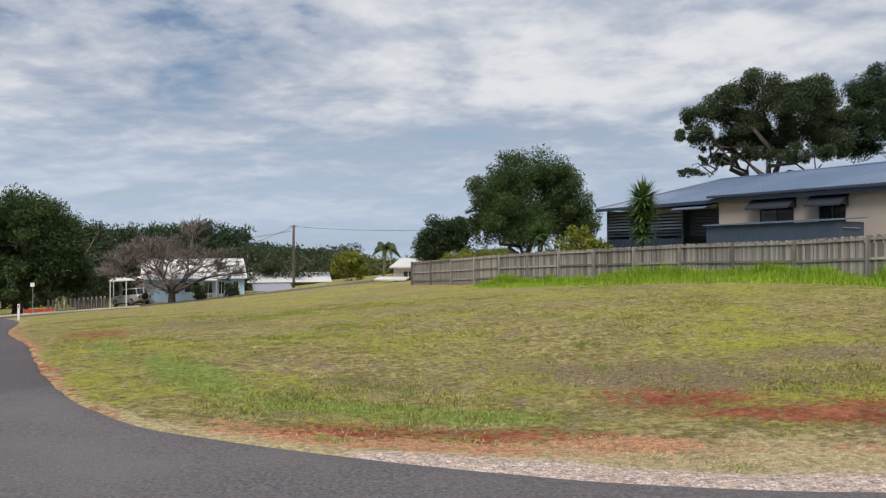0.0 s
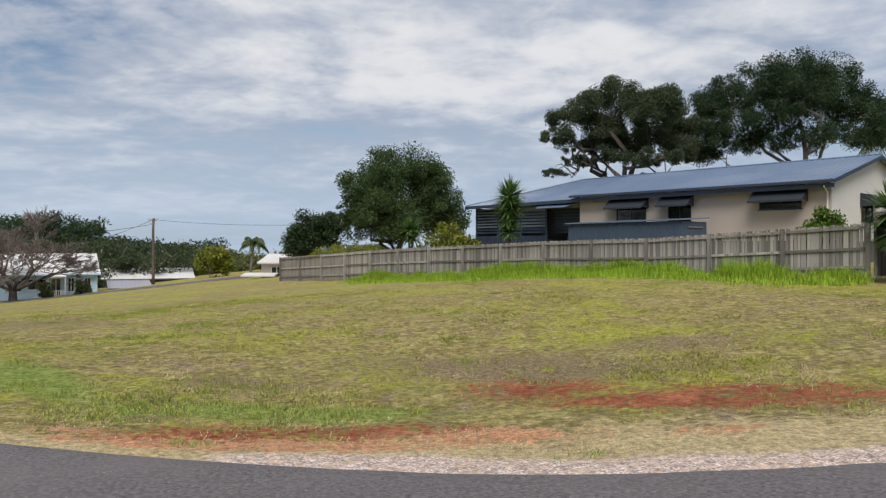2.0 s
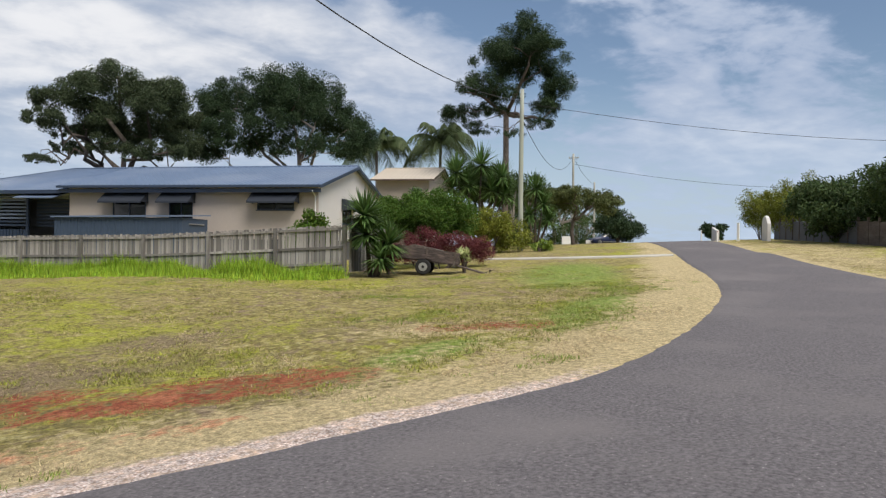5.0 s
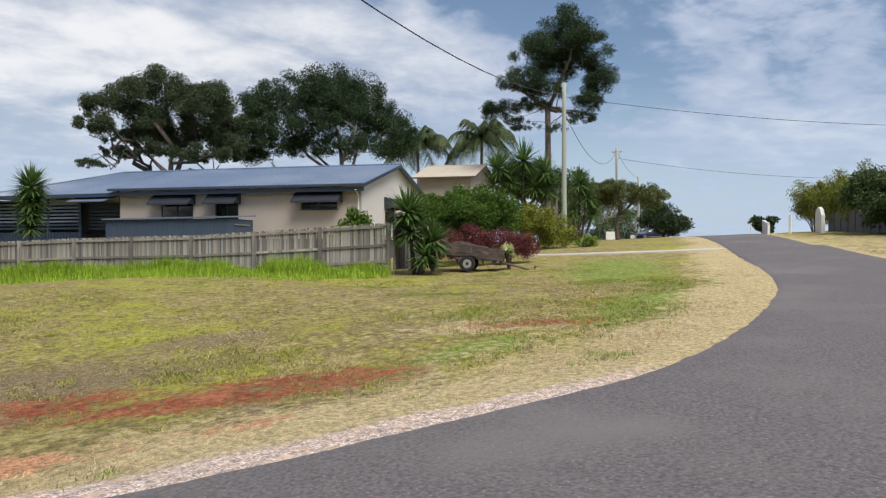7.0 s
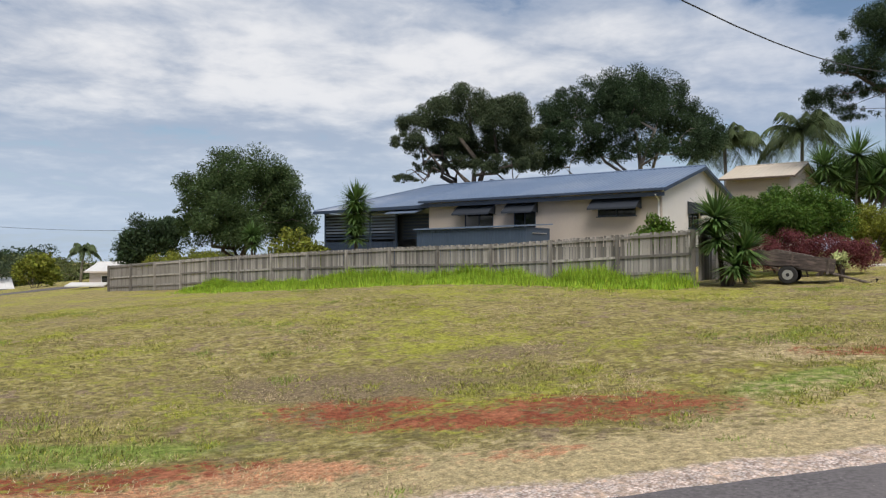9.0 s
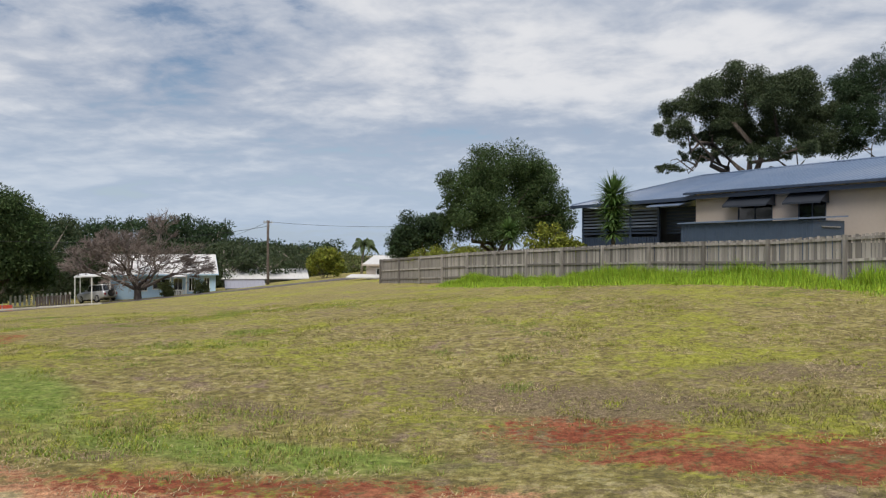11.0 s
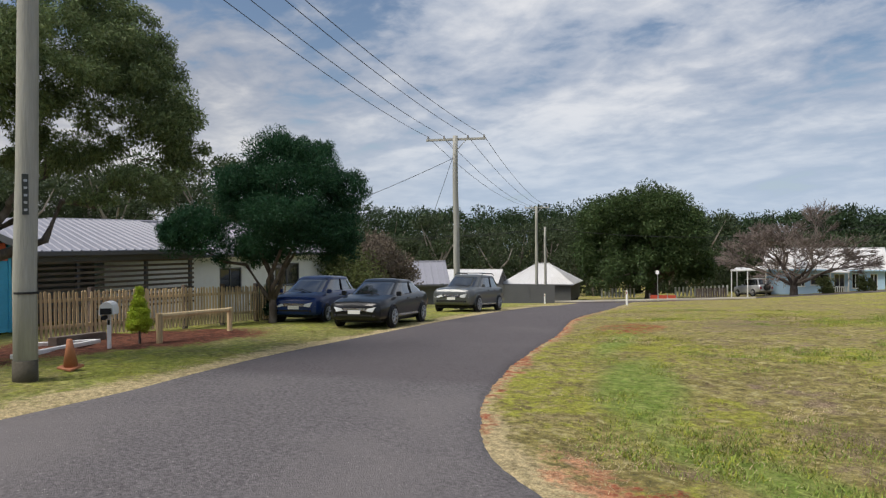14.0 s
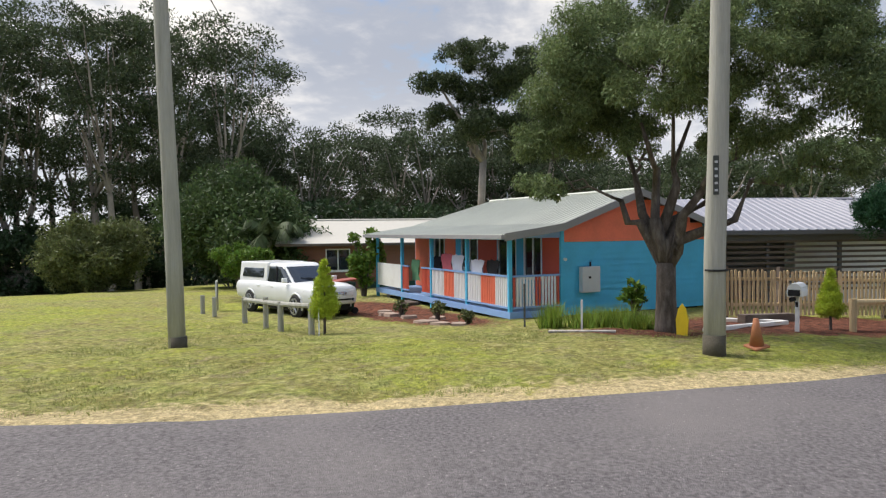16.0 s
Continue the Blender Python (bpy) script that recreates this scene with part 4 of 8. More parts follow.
# ---- paling fence round the lot ----
FENCE0, FSTEP, BAYS = Vector((-2.25, 53.6)), Vector((1.437, -2.345)), 14
FDIR = FSTEP.normalized()
TOPS = ((0, 1.19), (2, 1.48), (4, 1.76), (6, 1.98), (8, 2.16), (9, 2.26), (11, 2.36), (12, 2.49), (13, 2.64), (14, 2.79), (15, 2.92))
ftop = lambda k: float(np.interp(k, [a for a, b in TOPS], [b for a, b in TOPS]))
fence = thing("paling_fence", along(FENCE0.x, FENCE0.y, 0, FDIR.x, FDIR.y), "long weathered grey timber paling fence with posts and rails", "fence")
bay = FSTEP.length
post_mesh = Shape().box(-0.06, 0.06, -0.13, -0.03, -0.35, 1.72).mesh("post", GREY_WOOD)
paling_rng = np.random.default_rng(7)
paling_meshes = [Shape().box(-0.045, 0.045, 0, 0.016, 0, h).mesh("paling", GREY_WOOD) for h in (1.735, 1.75, 1.76)]
for k in range(BAYS + 1):
    o = part("post", post_mesh, None, fence)
    o.location = (k * bay, 0, ftop(k) - 1.75)
for k in range(BAYS):
    for zz in (1.55, 0.85, 0.25):
        x0, x1 = k * bay, (k + 1) * bay
        z0, z1 = ftop(k) - 1.75 + zz, ftop(k + 1) - 1.75 + zz
        r = Shape().add([(x0, -0.05, z0), (x1, -0.05, z1), (x1, -0.05, z1 + 0.09), (x0, -0.05, z0 + 0.09), (x0, -0.005, z0), (x1, -0.005, z1), (x1, -0.005, z1 + 0.09), (x0, -0.005, z0 + 0.09)], [(0, 1, 2, 3), (7, 6, 5, 4), (0, 4, 5, 1), (3, 2, 6, 7), (0, 3, 7, 4), (1, 5, 6, 2)])
        part("rail", r, GREY_WOOD, fence)
far_palings = Shape()
n_pal = int(BAYS * bay / 0.105)
for i in range(n_pal):
    x = i * 0.105 + 0.05 + paling_rng.normal() * 0.006
    z = ftop(x / bay) - 1.78 + paling_rng.normal() * 0.007
    if n_pal - i <= 290:
        o = part("paling", paling_meshes[i % 3], None, fence)
        o.matrix_basis = pose(x, paling_rng.normal() * 0.003, z, 0, paling_rng.normal() * 0.5, 0)
    else:
        far_palings.box(x - 0.045, x + 0.045, 0, 0.016, z, z + 1.74)
tagged(part("paling", far_palings, GREY_WOOD, fence), kind="stuff")
# the short return of the fence towards the road end
ret = thing("fence_return", along(FENCE0.x + FSTEP.x * 14.05, FENCE0.y + FSTEP.y * 14.05, 0, NV.x, NV.y), "short grey paling fence return beside the yucca", "fence")
for i in range(62):
    o = part("paling", paling_meshes[i % 3], None, ret)
    o.matrix_basis = pose(0.1 + i * 0.105, 0, ftop(14) - 1.78, 0, paling_rng.normal() * 0.5, 0)
part("rail", Shape().box(0.02, 6.6, -0.05, -0.005, ftop(14) - 0.3, ftop(14) - 0.21), GREY_WOOD, ret)


# ---- trees round the long house ----
def lobe_set(cx, cy, cz, rx, rz, seed, n=6, small=0.55):
    """A main lobe with smaller ones round it, for an uneven outline."""
    rng = np.random.default_rng(seed)
    out = [(cx, cy, cz, rx * 0.72, rx * 0.72, rz * 0.78)]
    for k in range(n):
        a = 6.283 * (k + rng.random() * 0.6) / n
        q = small * (0.8 + 0.4 * rng.random())
        out.append((cx + math.cos(a) * rx * (1 - q) * 1.02, cy + math.sin(a) * rx * (1 - q) * 1.02, cz + rz * rng.uniform(-0.35, 0.4), rx * q, rx * q, rz * q))
    return out


tree("rain_tree", (22.6, 50.4), 5.0, [(21.7, 50.6, 12.6, 3.4, 3.4, 1.7), (19.0, 51.0, 11.6, 2.1, 2.1, 1.2), (23.7, 47.5, 11.7, 2.3, 2.3, 1.8), (27.3, 50.6, 10.9, 1.5, 1.5, 2.1), (17.2, 49.3, 9.8, 1.2, 1.2, 0.8), (21.0, 51.1, 10.5, 2.4, 2.4, 1.3), (24.7, 52.1, 10.1, 2.7, 2.7, 1.7), (17.2, 49.8, 7.3, 1.0, 1.0, 0.4), (26.3, 49.0, 9.0, 1.4, 1.4, 1.2), (20.2, 52.1, 9.6, 1.6, 1.6, 0.7), (23.2, 47.1, 8.1, 2.3, 2.3, 0.8), (21.5, 50.1, 8.7, 2.0, 2.0, 0.8), (20.1, 52.7, 8.5, 1.6, 1.6, 0.6)], L_GUM, 84000, 0.1, 0.34, "broad dark tree with bare limbs showing under its crown", 21, BARK, 70, 26, -0.5, 0.26, wander=0.2)
tree("feathery_tree", (34.3, 46.8), 4.5, [(32.3, 46.5, 14.0, 3.9, 3.9, 1.8), (30.6, 50.6, 12.9, 2.5, 2.5, 2.2), (35.9, 47.0, 13.3, 3.4, 3.4, 2.3), (38.7, 46.0, 12.0, 2.6, 2.6, 1.9), (32.1, 46.1, 11.3, 3.9, 3.9, 1.9), (28.7, 48.5, 10.3, 1.7, 1.7, 1.9), (37.0, 41.9, 10.2, 1.5, 1.5, 1.4), (34.0, 45.0, 9.5, 3.0, 3.0, 1.2), (32.3, 49.9, 9.9, 2.7, 2.7, 1.3), (35.5, 43.1, 9.4, 2.6, 2.6, 1.0), (28.9, 50.5, 9.0, 1.5, 1.5, 1.0), (32.8, 45.7, 12.7, 3.5, 3.5, 1.7)], L_DARK, 90000, 0.125, 0.34, "wide dark green feathery tree behind the house", 22, BARK_PALE, 70, 32, -0.6, 0.22, wander=0.16, thin=0.3)
tree("round_tree", (6.0, 53.0), 1.6, [(6.3, 53.3, 7.6, 3.3, 3.3, 1.9), (4.0, 52.9, 6.1, 2.4, 2.4, 2.1), (8.9, 52.9, 6.1, 2.3, 2.3, 2.1), (6.5, 51.8, 4.4, 4.2, 4.2, 2.2), (4.7, 54.4, 3.6, 3.0, 3.0, 1.6), (9.5, 53.8, 3.8, 2.0, 2.0, 1.7), (2.6, 53.9, 4.3, 1.0, 1.0, 1.5)], L_FIG, 66000, 0.11, 0.3, "dense rounded green tree behind the fence", 23, BARK, 24, 44, -0.85, 0.25)
tree("dark_tree", (0.3, 66.0), 1.4, [(0.1, 65.9, 3.2, 2.4, 2.4, 2.1), (-1.4, 65.7, 2.1, 1.3, 1.3, 1.3), (1.4, 65.3, 3.7, 1.3, 1.3, 1.5)], L_DARK, 9000, 0.18, 0.2, "small dark green tree beyond the fence", 24, BARK, 14, 30, -0.8)
pine_lobes = [(50.3, 36.7, 20.3, 2.8, 2.8, 1.7), (48.8, 38.2, 18.5, 2.3, 2.3, 1.5), (50.7, 34.5, 18.3, 2.2, 2.2, 1.4), (51.2, 37.6, 17.8, 2.9, 2.9, 1.6), (47.2, 38.5, 15.8, 2.1, 2.1, 1.0), (52.1, 34.3, 16.1, 1.5, 1.5, 1.3), (48.2, 41.5, 13.7, 1.8, 1.8, 1.0), (48.5, 37.3, 15.1, 1.9, 1.9, 1.0), (52.1, 34.7, 14.4, 1.9, 1.9, 1.1), (48.5, 39.7, 12.4, 1.5, 1.5, 0.6), (48.8, 36.6, 11.7, 1.6, 1.6, 0.4), (51.0, 35.3, 12.8, 1.6, 1.6, 0.6), (49.5, 39.0, 14.1, 1.9, 1.9, 0.8)]
tree("tall_pine", (49.7, 37.7), 11.5, pine_lobes, L_DARK, 46000, 0.18, 0.26, "tall slender pine with open clumps of dark needles", 25, BARK, 60, 15, -0.9, 0.34, wander=0.1, thin=0.16)
palm(47.6, 51.4, gz(47, 51), 9.8, 30, 5.0, L_PALM, "tall feather palm behind the houses", 41, 0.16)
palm(52.2, 47.6, gz(52, 47), 10.4, 30, 5.0, L_PALM, "tall feather palm behind the houses", 42, 0.16)
shrub("dome_shrub", 25.1, 23.9, [(0, 0, 2.3, 2.1, 2.1, 1.2), (-1.2, 0.8, 2.2, 1.4, 1.4, 0.9), (1.3, -0.9, 2.2, 1.4, 1.4, 0.8), (0.2, -0.2, 2.9, 1.6, 1.6, 0.8), (-0.6, 0.5, 2.7, 1.3, 1.3, 0.7), (1.0, -0.8, 2.7, 1.2, 1.2, 0.7)], leaf_mat("deep_green_leaves", (0.08, 0.145, 0.024)), 34000, 0.075, "domed bright green shrub over the trailer", 51, per=30, clump=0.3)
shrub("red_hedge", 24.4, 21.85, [(-2.3, 1.5, 0.8, 0.9, 0.9, 0.75), (-1.6, 1.0, 0.85, 0.9, 0.9, 0.8), (-0.6, 0.4, 0.85, 0.9, 0.9, 0.85), (0.4, -0.3, 0.85, 0.9, 0.9, 0.85), (1.3, -0.9, 0.8, 0.85, 0.85, 0.75)], L_RED, 26000, 0.05, "clipped hedge with purple-red leaves", 52, "hedge", 24, 0.3)
yucca(18.75, 20.25, [(-0.25, 0.2, 2.3, 1.15, 280), (-0.2, 0.15, 1.6, 1.05, 240), (0.45, -0.4, 1.25, 1.05, 280), (0.1, -0.3, 0.7, 1.0, 220)], L_YUCCA, "large green yucca against the fence end", 61)
yucca(10.1, 36.6, [(0, 0, 4.2, 1.2, 260), (0.05, 0, 3.6, 1.15, 240), (0, 0.05, 3.0, 1.05, 220), (0, 0.0, 2.4, 0.95, 160)], L_YUCCA, "tall yucca leaning over the fence top", 62)
yucca(5.9, 44.6, [(0, 0, 3.0, 1.0, 200), (0.2, 0.1, 2.5, 1.0, 180)], L_YUCCA, "yucca behind the paling fence", 63)
tree_y = yucca(39.4, 32.2, [(-1.3, 0.9, 5.4, 1.7, 220), (0.2, -0.1, 6.0, 1.7, 220), (1.4, -1.0, 5.2, 1.6, 200), (-0.5, 0.5, 4.6, 1.6, 200), (0.8, -0.6, 4.2, 1.6, 200), (-1.5, 1.1, 4.3, 1.5, 180), (1.6, -1.1, 4.0, 1.5, 180)], L_YUCCA, "tall clump of many-headed yuccas by the driveway", 64)
yucca(42.5, 29.5, [(0, 0, 4.2, 1.4, 200), (0.5, -0.3, 3.2, 1.4, 200), (-0.3, 0.3, 2.4, 1.4, 180), (0.9, -0.5, 2.0, 1.3, 160)], L_YUCCA, "dark yucca behind the pole", 65)

# ---- the street tree and trees on the far side ----
tree("street_tree", (-13.25, 5.56), 1.35, [(-13.3, 4.5, 5.4, 1.4, 1.4, 1.0), (-13.6, 3.8, 4.7, 1.2, 1.2, 1.0), (-14.6, 5.8, 6.4, 1.6, 1.6, 0.8), (-12.8, 7.4, 5.3, 1.5, 1.5, 1.0), (-12.6, 8.5, 4.4, 1.0, 1.0, 0.9), (-12.6, 9.2, 3.6, 0.5, 0.5, 0.6), (-12.3, 6.0, 4.6, 1.5, 1.5, 1.0), (-13.5, 3.3, 3.7, 0.7, 0.7, 0.6), (-13.8, 4.7, 3.9, 1.2, 1.2, 0.7), (-13.8, 7.4, 3.8, 1.3, 1.3, 0.7), (-11.5, 7.9, 3.0, 0.8, 0.8, 0.4), (-12.8, 3.2, 2.7, 0.5, 0.5, 0.3), (-11.7, 7.3, 2.8, 0.6, 0.6, 0.2), (-14.2, 5.8, 7.4, 1.7, 1.7, 0.7), (-13.5, 7.6, 6.6, 1.4, 1.4, 0.8), (-11.8, 6.3, 5.2, 1.2, 1.2, 0.6), (-14.0, 8.8, 5.7, 0.9, 0.9, 0.8)], L_GREYGREEN, 150000, 0.055, 0.2, "spreading street tree with grey-green leaves and a forked trunk", 71, BARK, 90, 24, -0.75, 0.24, droop=0.5, wander=0.14, thin=0.33, arms=[(-0.35, -1.1, 2.7), (-0.9, -0.7, 3.7), (0.4, -0.5, 4.0), (-0.3, 0.5, 4.1), (0.5, 0.9, 3.3), (0.75, 1.95, 2.75), (-0.5, 1.2, 3.6)])
tree("cypress_tree", (-19.7, 14.9), 0.8, [(-19.3, 15.6, 4.4, 1.6, 1.6, 1.1), (-18.7, 17.0, 3.5, 0.9, 0.9, 1.2), (-20.3, 14.4, 3.8, 1.1, 1.1, 1.1), (-18.9, 15.2, 2.6, 1.8, 1.8, 1.2), (-17.9, 16.4, 2.1, 0.8, 0.8, 0.7), (-20.5, 12.7, 2.3, 1.0, 1.0, 1.0), (-20.6, 12.0, 2.3, 0.5, 0.5, 0.5), (-20.5, 14.5, 1.8, 1.3, 1.3, 0.7), (-19.4, 16.1, 5.1, 0.9, 0.9, 0.4), (-19.7, 15.3, 5.2, 0.5, 0.5, 0.4)], L_BLUEGREEN, 90000, 0.075, 0.13, "dark blue-green conifer with many low stems over the parked cars", 72, BARK, 40, 34, -0.85, 0.3, droop=-0.5, wander=0.15, thin=0.26)
tree("big_fig", (-42.2, 72.2), 2.0, [(-43.6, 70.0, 5.1, 4.7, 4.7, 3.0), (-39.8, 71.2, 4.2, 3.9, 3.9, 3.0), (-47.0, 70.0, 3.3, 3.1, 3.1, 3.3), (-38.1, 71.7, 1.6, 3.0, 3.0, 3.1), (-43.9, 71.4, 0.9, 6.3, 6.3, 3.3), (-47.2, 67.8, 0.1, 1.6, 1.6, 2.6), (-42.7, 68.7, -1.3, 5.8, 5.8, 1.7), (-38.3, 74.5, -0.9, 2.0, 2.0, 1.9)], L_FIG, 64000, 0.2, 0.7, "huge dense dark fig tree beyond the side street", 73, BARK, 30, 52, -0.9, 0.24)


def bare_tree(x, y, h, w, seed):
    rng = np.random.default_rng(seed)
    t = thing("bare_tree", pose(x, y, gz(x, y)), "wide leafless tree with fine grey-brown twigs", "tree")
    s, tw = Shape(), Shape()

    def grow(p, d, L, r, level):
        q = p + d * L * 0.5 + Vector(rng.normal(size=3)) * L * 0.06
        e = p + d * L + Vector((0, 0, 0.05 * L))
        rr = max(r, 0.02)
        (s if level < 3 else tw).tube([p, q, e], [rr, rr * 0.85, max(r * 0.6, 0.011)], 6 if level < 2 else 3, cap=False)
        if level >= 6 or e.z > h * 0.93:
            return
        for k in range(3 if level < 4 else 6):
            a = rng.normal(size=3)
            dd = (d * 0.85 + Vector((a[0], a[1], a[2] * 0.4)) * 0.5 + Vector((0, 0, 0.03))).normalized()
            grow(e if k else q.lerp(e, 0.6), dd, L * rng.uniform(0.62, 0.84), r * 0.58, level + 1)

    for k in range(7):
        a = 6.283 * k / 7 + rng.normal() * 0.2
        grow(Vector((0, 0, 0.9)), Vector((math.cos(a), math.sin(a), 0.45 + 0.6 * (k % 2))).normalized(), w * 0.25, 0.18, 1)
    s.tube([(0, 0, -0.3), (0, 0, 1.1)], [0.42, 0.3], 8)
    part("trunk", s, BARK, t)
    part("twig_mass", tw, TWIG, t)
    return t


bare_tree(-26.4, 70.4, 8.6, 9.4, 81)


def far_wood(name, places, leaf, label, seed, per_tree=520, size=0.75, low=0.1, n=24):
    """Distant woodland: many trunks and crowns of small flat clumps in one object. places: x, y, base z, height, crown radius."""
    rng = np.random.default_rng(seed)
    vs, fs, k = [], [], 0
    s = Shape()
    for x, y, z, h, r in places:
        c, rr = [], []
        for _ in range(n):
            a, q = rng.random() * 6.283, rng.random() ** 0.45
            zz = 1 - (1 - low) * rng.random() ** 1.25
            wide = r * math.sin(math.pi * min(0.97, 0.12 + 0.8 * (1 - zz) / (1 - low) + 0.12)) ** 0.6
            c.append((x + math.cos(a) * q * wide, y + math.sin(a) * q * wide, z + h * zz - r * 0.15))
            rr.append(r * rng.uniform(0.2, 0.38))
        v, f = leaves(c, rr, per_tree, size, rng, flat=0.6, fine_blades=True)
        vs.append(v)
        fs.append(f + k)
        k += len(v)
        fork = Vector((x + rng.normal() * 0.4, y, z + h * max(0.35, low * 0.9)))
        s.tube([(x, y, z - 1), (x + rng.normal() * 0.3, y, z + h * 0.25), fork], [0.32, 0.27, 0.2], 6)
        for q in c[:7]:
            q = Vector(q)
            s.tube([fork, fork.lerp(q, 0.55) + Vector(rng.normal(size=3)) * 0.3, q], [0.15, 0.1, 0.03], 4)
    t = thing(name, pose(0, 0, 0), label, "trees", kind="stuff")
    part("foliage", raw_mesh("foliage", np.concatenate(vs), np.concatenate(fs), leaf), None, t)
    part("trunks", s, BARK_PALE, t)
    return t


def arc_places(rng, yaw0, yaw1, d0, d1, n, top0, top1, r0, r1, sink=0.0):
    """Trees along an arc round the lot, with their tops between two levels."""
    out = []
    for i in range(n):
        a = radians(yaw0 + (yaw1 - yaw0) * (i + rng.random()) / n)
        d = rng.uniform(d0, d1)
        x, y = -math.sin(a) * d, math.cos(a) * d
        z = gz(x, y) - sink
        out.append((x, y, z, max(2.5, rng.uniform(top0, top1) - z), rng.uniform(r0, r1)))
    return out


wood_rng = np.random.default_rng(90)
far_wood("distant_wood", arc_places(wood_rng, 31, 66, 135, 175, 60, 7.5, 10.5, 5, 8) + arc_places(wood_rng, 15.5, 31, 130, 165, 30, 5.2, 7.8, 4, 7) + arc_places(wood_rng, 8, 15.5, 125, 165, 16, 1.2, 3.6, 4, 6), L_DARK, "belt of tall dark gum woodland across the valley", 91, 1300, 0.4, 0.25)
far_wood("middle_wood", arc_places(wood_rng, 27, 62, 96, 122, 44, 3.0, 6.2, 3.5, 5.5) + arc_places(wood_rng, 10, 27, 100, 122, 18, 0.8, 3.4, 3, 4.5), L_GUM, "belt of dark green trees behind the far houses", 92, 1500, 0.3)
far_wood("left_gums", arc_places(wood_rng, 62, 90, 76, 104, 32, 7.5, 11.5, 4.2, 6.2), L_GUM, "tall gum trees behind the cottage", 93, 2600, 0.25, 0.2)
far_wood("tall_gums", arc_places(wood_rng, 118, 141, 58, 82, 23, 19.0, 25.5, 3.6, 5.6) + arc_places(wood_rng, 111.5, 119, 62, 80, 7, 16.5, 21.5, 3.4, 5.0), L_GUM, "row of tall pale-trunked gums past the cottage", 94, 3400, 0.23, 0.34, 34)
far_wood("gums_behind", arc_places(wood_rng, 88, 117, 78, 100, 36, 11.5, 16.0, 4.0, 6.0), L_GUM, "gum woodland behind the brown house", 95, 2800, 0.25, 0.3, 28)
far_wood("rear_wood", arc_places(wood_rng, 140, 250, 70, 120, 44, 9, 15, 4, 6), L_GUM, "gum woodland down the slope", 96, 300, 0.9)
far_wood("valley_trees", arc_places(wood_rng, -12, 11, 105, 150, 26, 0.2, 2.2, 3, 4.5), L_OLIVE, "green trees in the valley past the lot", 97, 1000, 0.3)
far_wood("crest_trees", [(88, 58, 3, 8, 4), (95, 61, 3, 9, 4.5), (102, 63, 3, 8.5, 4.5), (110, 66, 3, 7, 4), (70, 50, 2.5, 6.5, 3.5), (76, 53, 2.5, 7.5, 3.5), (64, 46, 2.4, 7, 3.5), (58, 43, 2.2, 7.5, 3.2), (53, 39.5, 2.1, 6.0, 3.0)], L_FIG, "roadside trees near the crest", 98, 3400, 0.18)
far_wood("understorey", arc_places(wood_rng, 86, 152, 60, 78, 54, 2.5, 6.0, 3.5, 5.5, 0.4), L_DARK, "dark shrubby growth under the gum trees", 89, 1300, 0.34, 0.0)
tree("spreading_gum", (-57, -3.0), 8.5, [(-56.0, -3.0, 15.4, 3.4, 3.4, 1.4), (-57.3, -6.5, 13.8, 1.9, 1.9, 1.2), (-57.8, -2.4, 13.3, 3.0, 3.0, 1.9), (-57.9, -6.4, 11.1, 1.9, 1.9, 1.2), (-55.8, -2.6, 10.0, 2.5, 2.5, 1.5), (-56.2, 0.1, 14.2, 2.2, 2.2, 2.2), (-55.9, 0.9, 9.2, 2.2, 2.2, 2.2)], L_GUM, 26000, 0.17, 0.32, "tall spreading gum with an open crown behind the cottage", 99, BARK_PALE, 50, 22, -0.5, 0.27, wander=0.2)
shrub("garden_thicket", -33.5, -13.2, [(0, 0, 3.2, 3.0, 3.0, 3.0), (2.2, 2.6, 2.6, 2.4, 2.4, 2.4), (-1.8, -2.6, 3.0, 2.6, 2.6, 2.8), (3.0, 4.4, 1.6, 1.6, 1.6, 1.7), (0.6, 1.2, 4.4, 2.2, 2.2, 1.4)], L_FIG, 40000, 0.15, "tall dark garden thicket beside the brown house", 101, "thicket", 34, 0.26)
palm(-29.0, -9.3, gz(-29.0, -9.3), 2.4, 16, 2.4, L_PALM, "drooping feather palm at the thicket's edge", 187, 0.12)
shrub("broad_bush", -35.5, -22.4, [(0, 0, 2.2, 2.8, 2.8, 2.2), (2.0, 1.2, 1.9, 2.0, 2.0, 1.9), (-2.0, -1.0, 2.2, 2.4, 2.4, 2.1)], L_OLIVE, 26000, 0.15, "broad olive green bush on the lawn", 102)
shrub("fern_bush", -24.5, -8.2, [(0, 0, 1.5, 1.4, 1.4, 0.6), (0.9, 0.6, 1.4, 1.0, 1.0, 0.5)], L_BRIGHT, 6000, 0.1, "light green feathery bush behind the white utility", 103)
shrub("verandah_bush", -25.7, -4.05, [(0, 0, 1.5, 0.7, 0.7, 1.2)], L_BRIGHT, 2500, 0.09, "young leafy tree beside the verandah", 104)
shrub("grey_bush", -31.5, 27.5, [(0, 0, 2.2, 2.2, 2.2, 2.0), (-1.8, 1.9, 2.2, 2.2, 2.2, 1.9), (1.2, -1.4, 1.7, 1.9, 1.9, 1.6)], leaf_mat("grey_brown_foliage", (0.13, 0.105, 0.08)), 14000, 0.12, "grey-brown bush in front of the old roof", 105)
shrub("green_bush", -28.6, 23.6, [(0, 0, 1.7, 2.0, 2.0, 1.6), (-1.0, -0.9, 1.6, 1.6, 1.6, 1.4)], L_OLIVE, 7000, 0.11, "rounded green bush behind the parked cars", 106)
shrub("carport_bush", -21.4, 15.6, [(0, 0, 0.65, 0.6, 0.6, 0.6)], L_BLUEGREEN, 2500, 0.07, "dark bush at the picket fence end", 107)
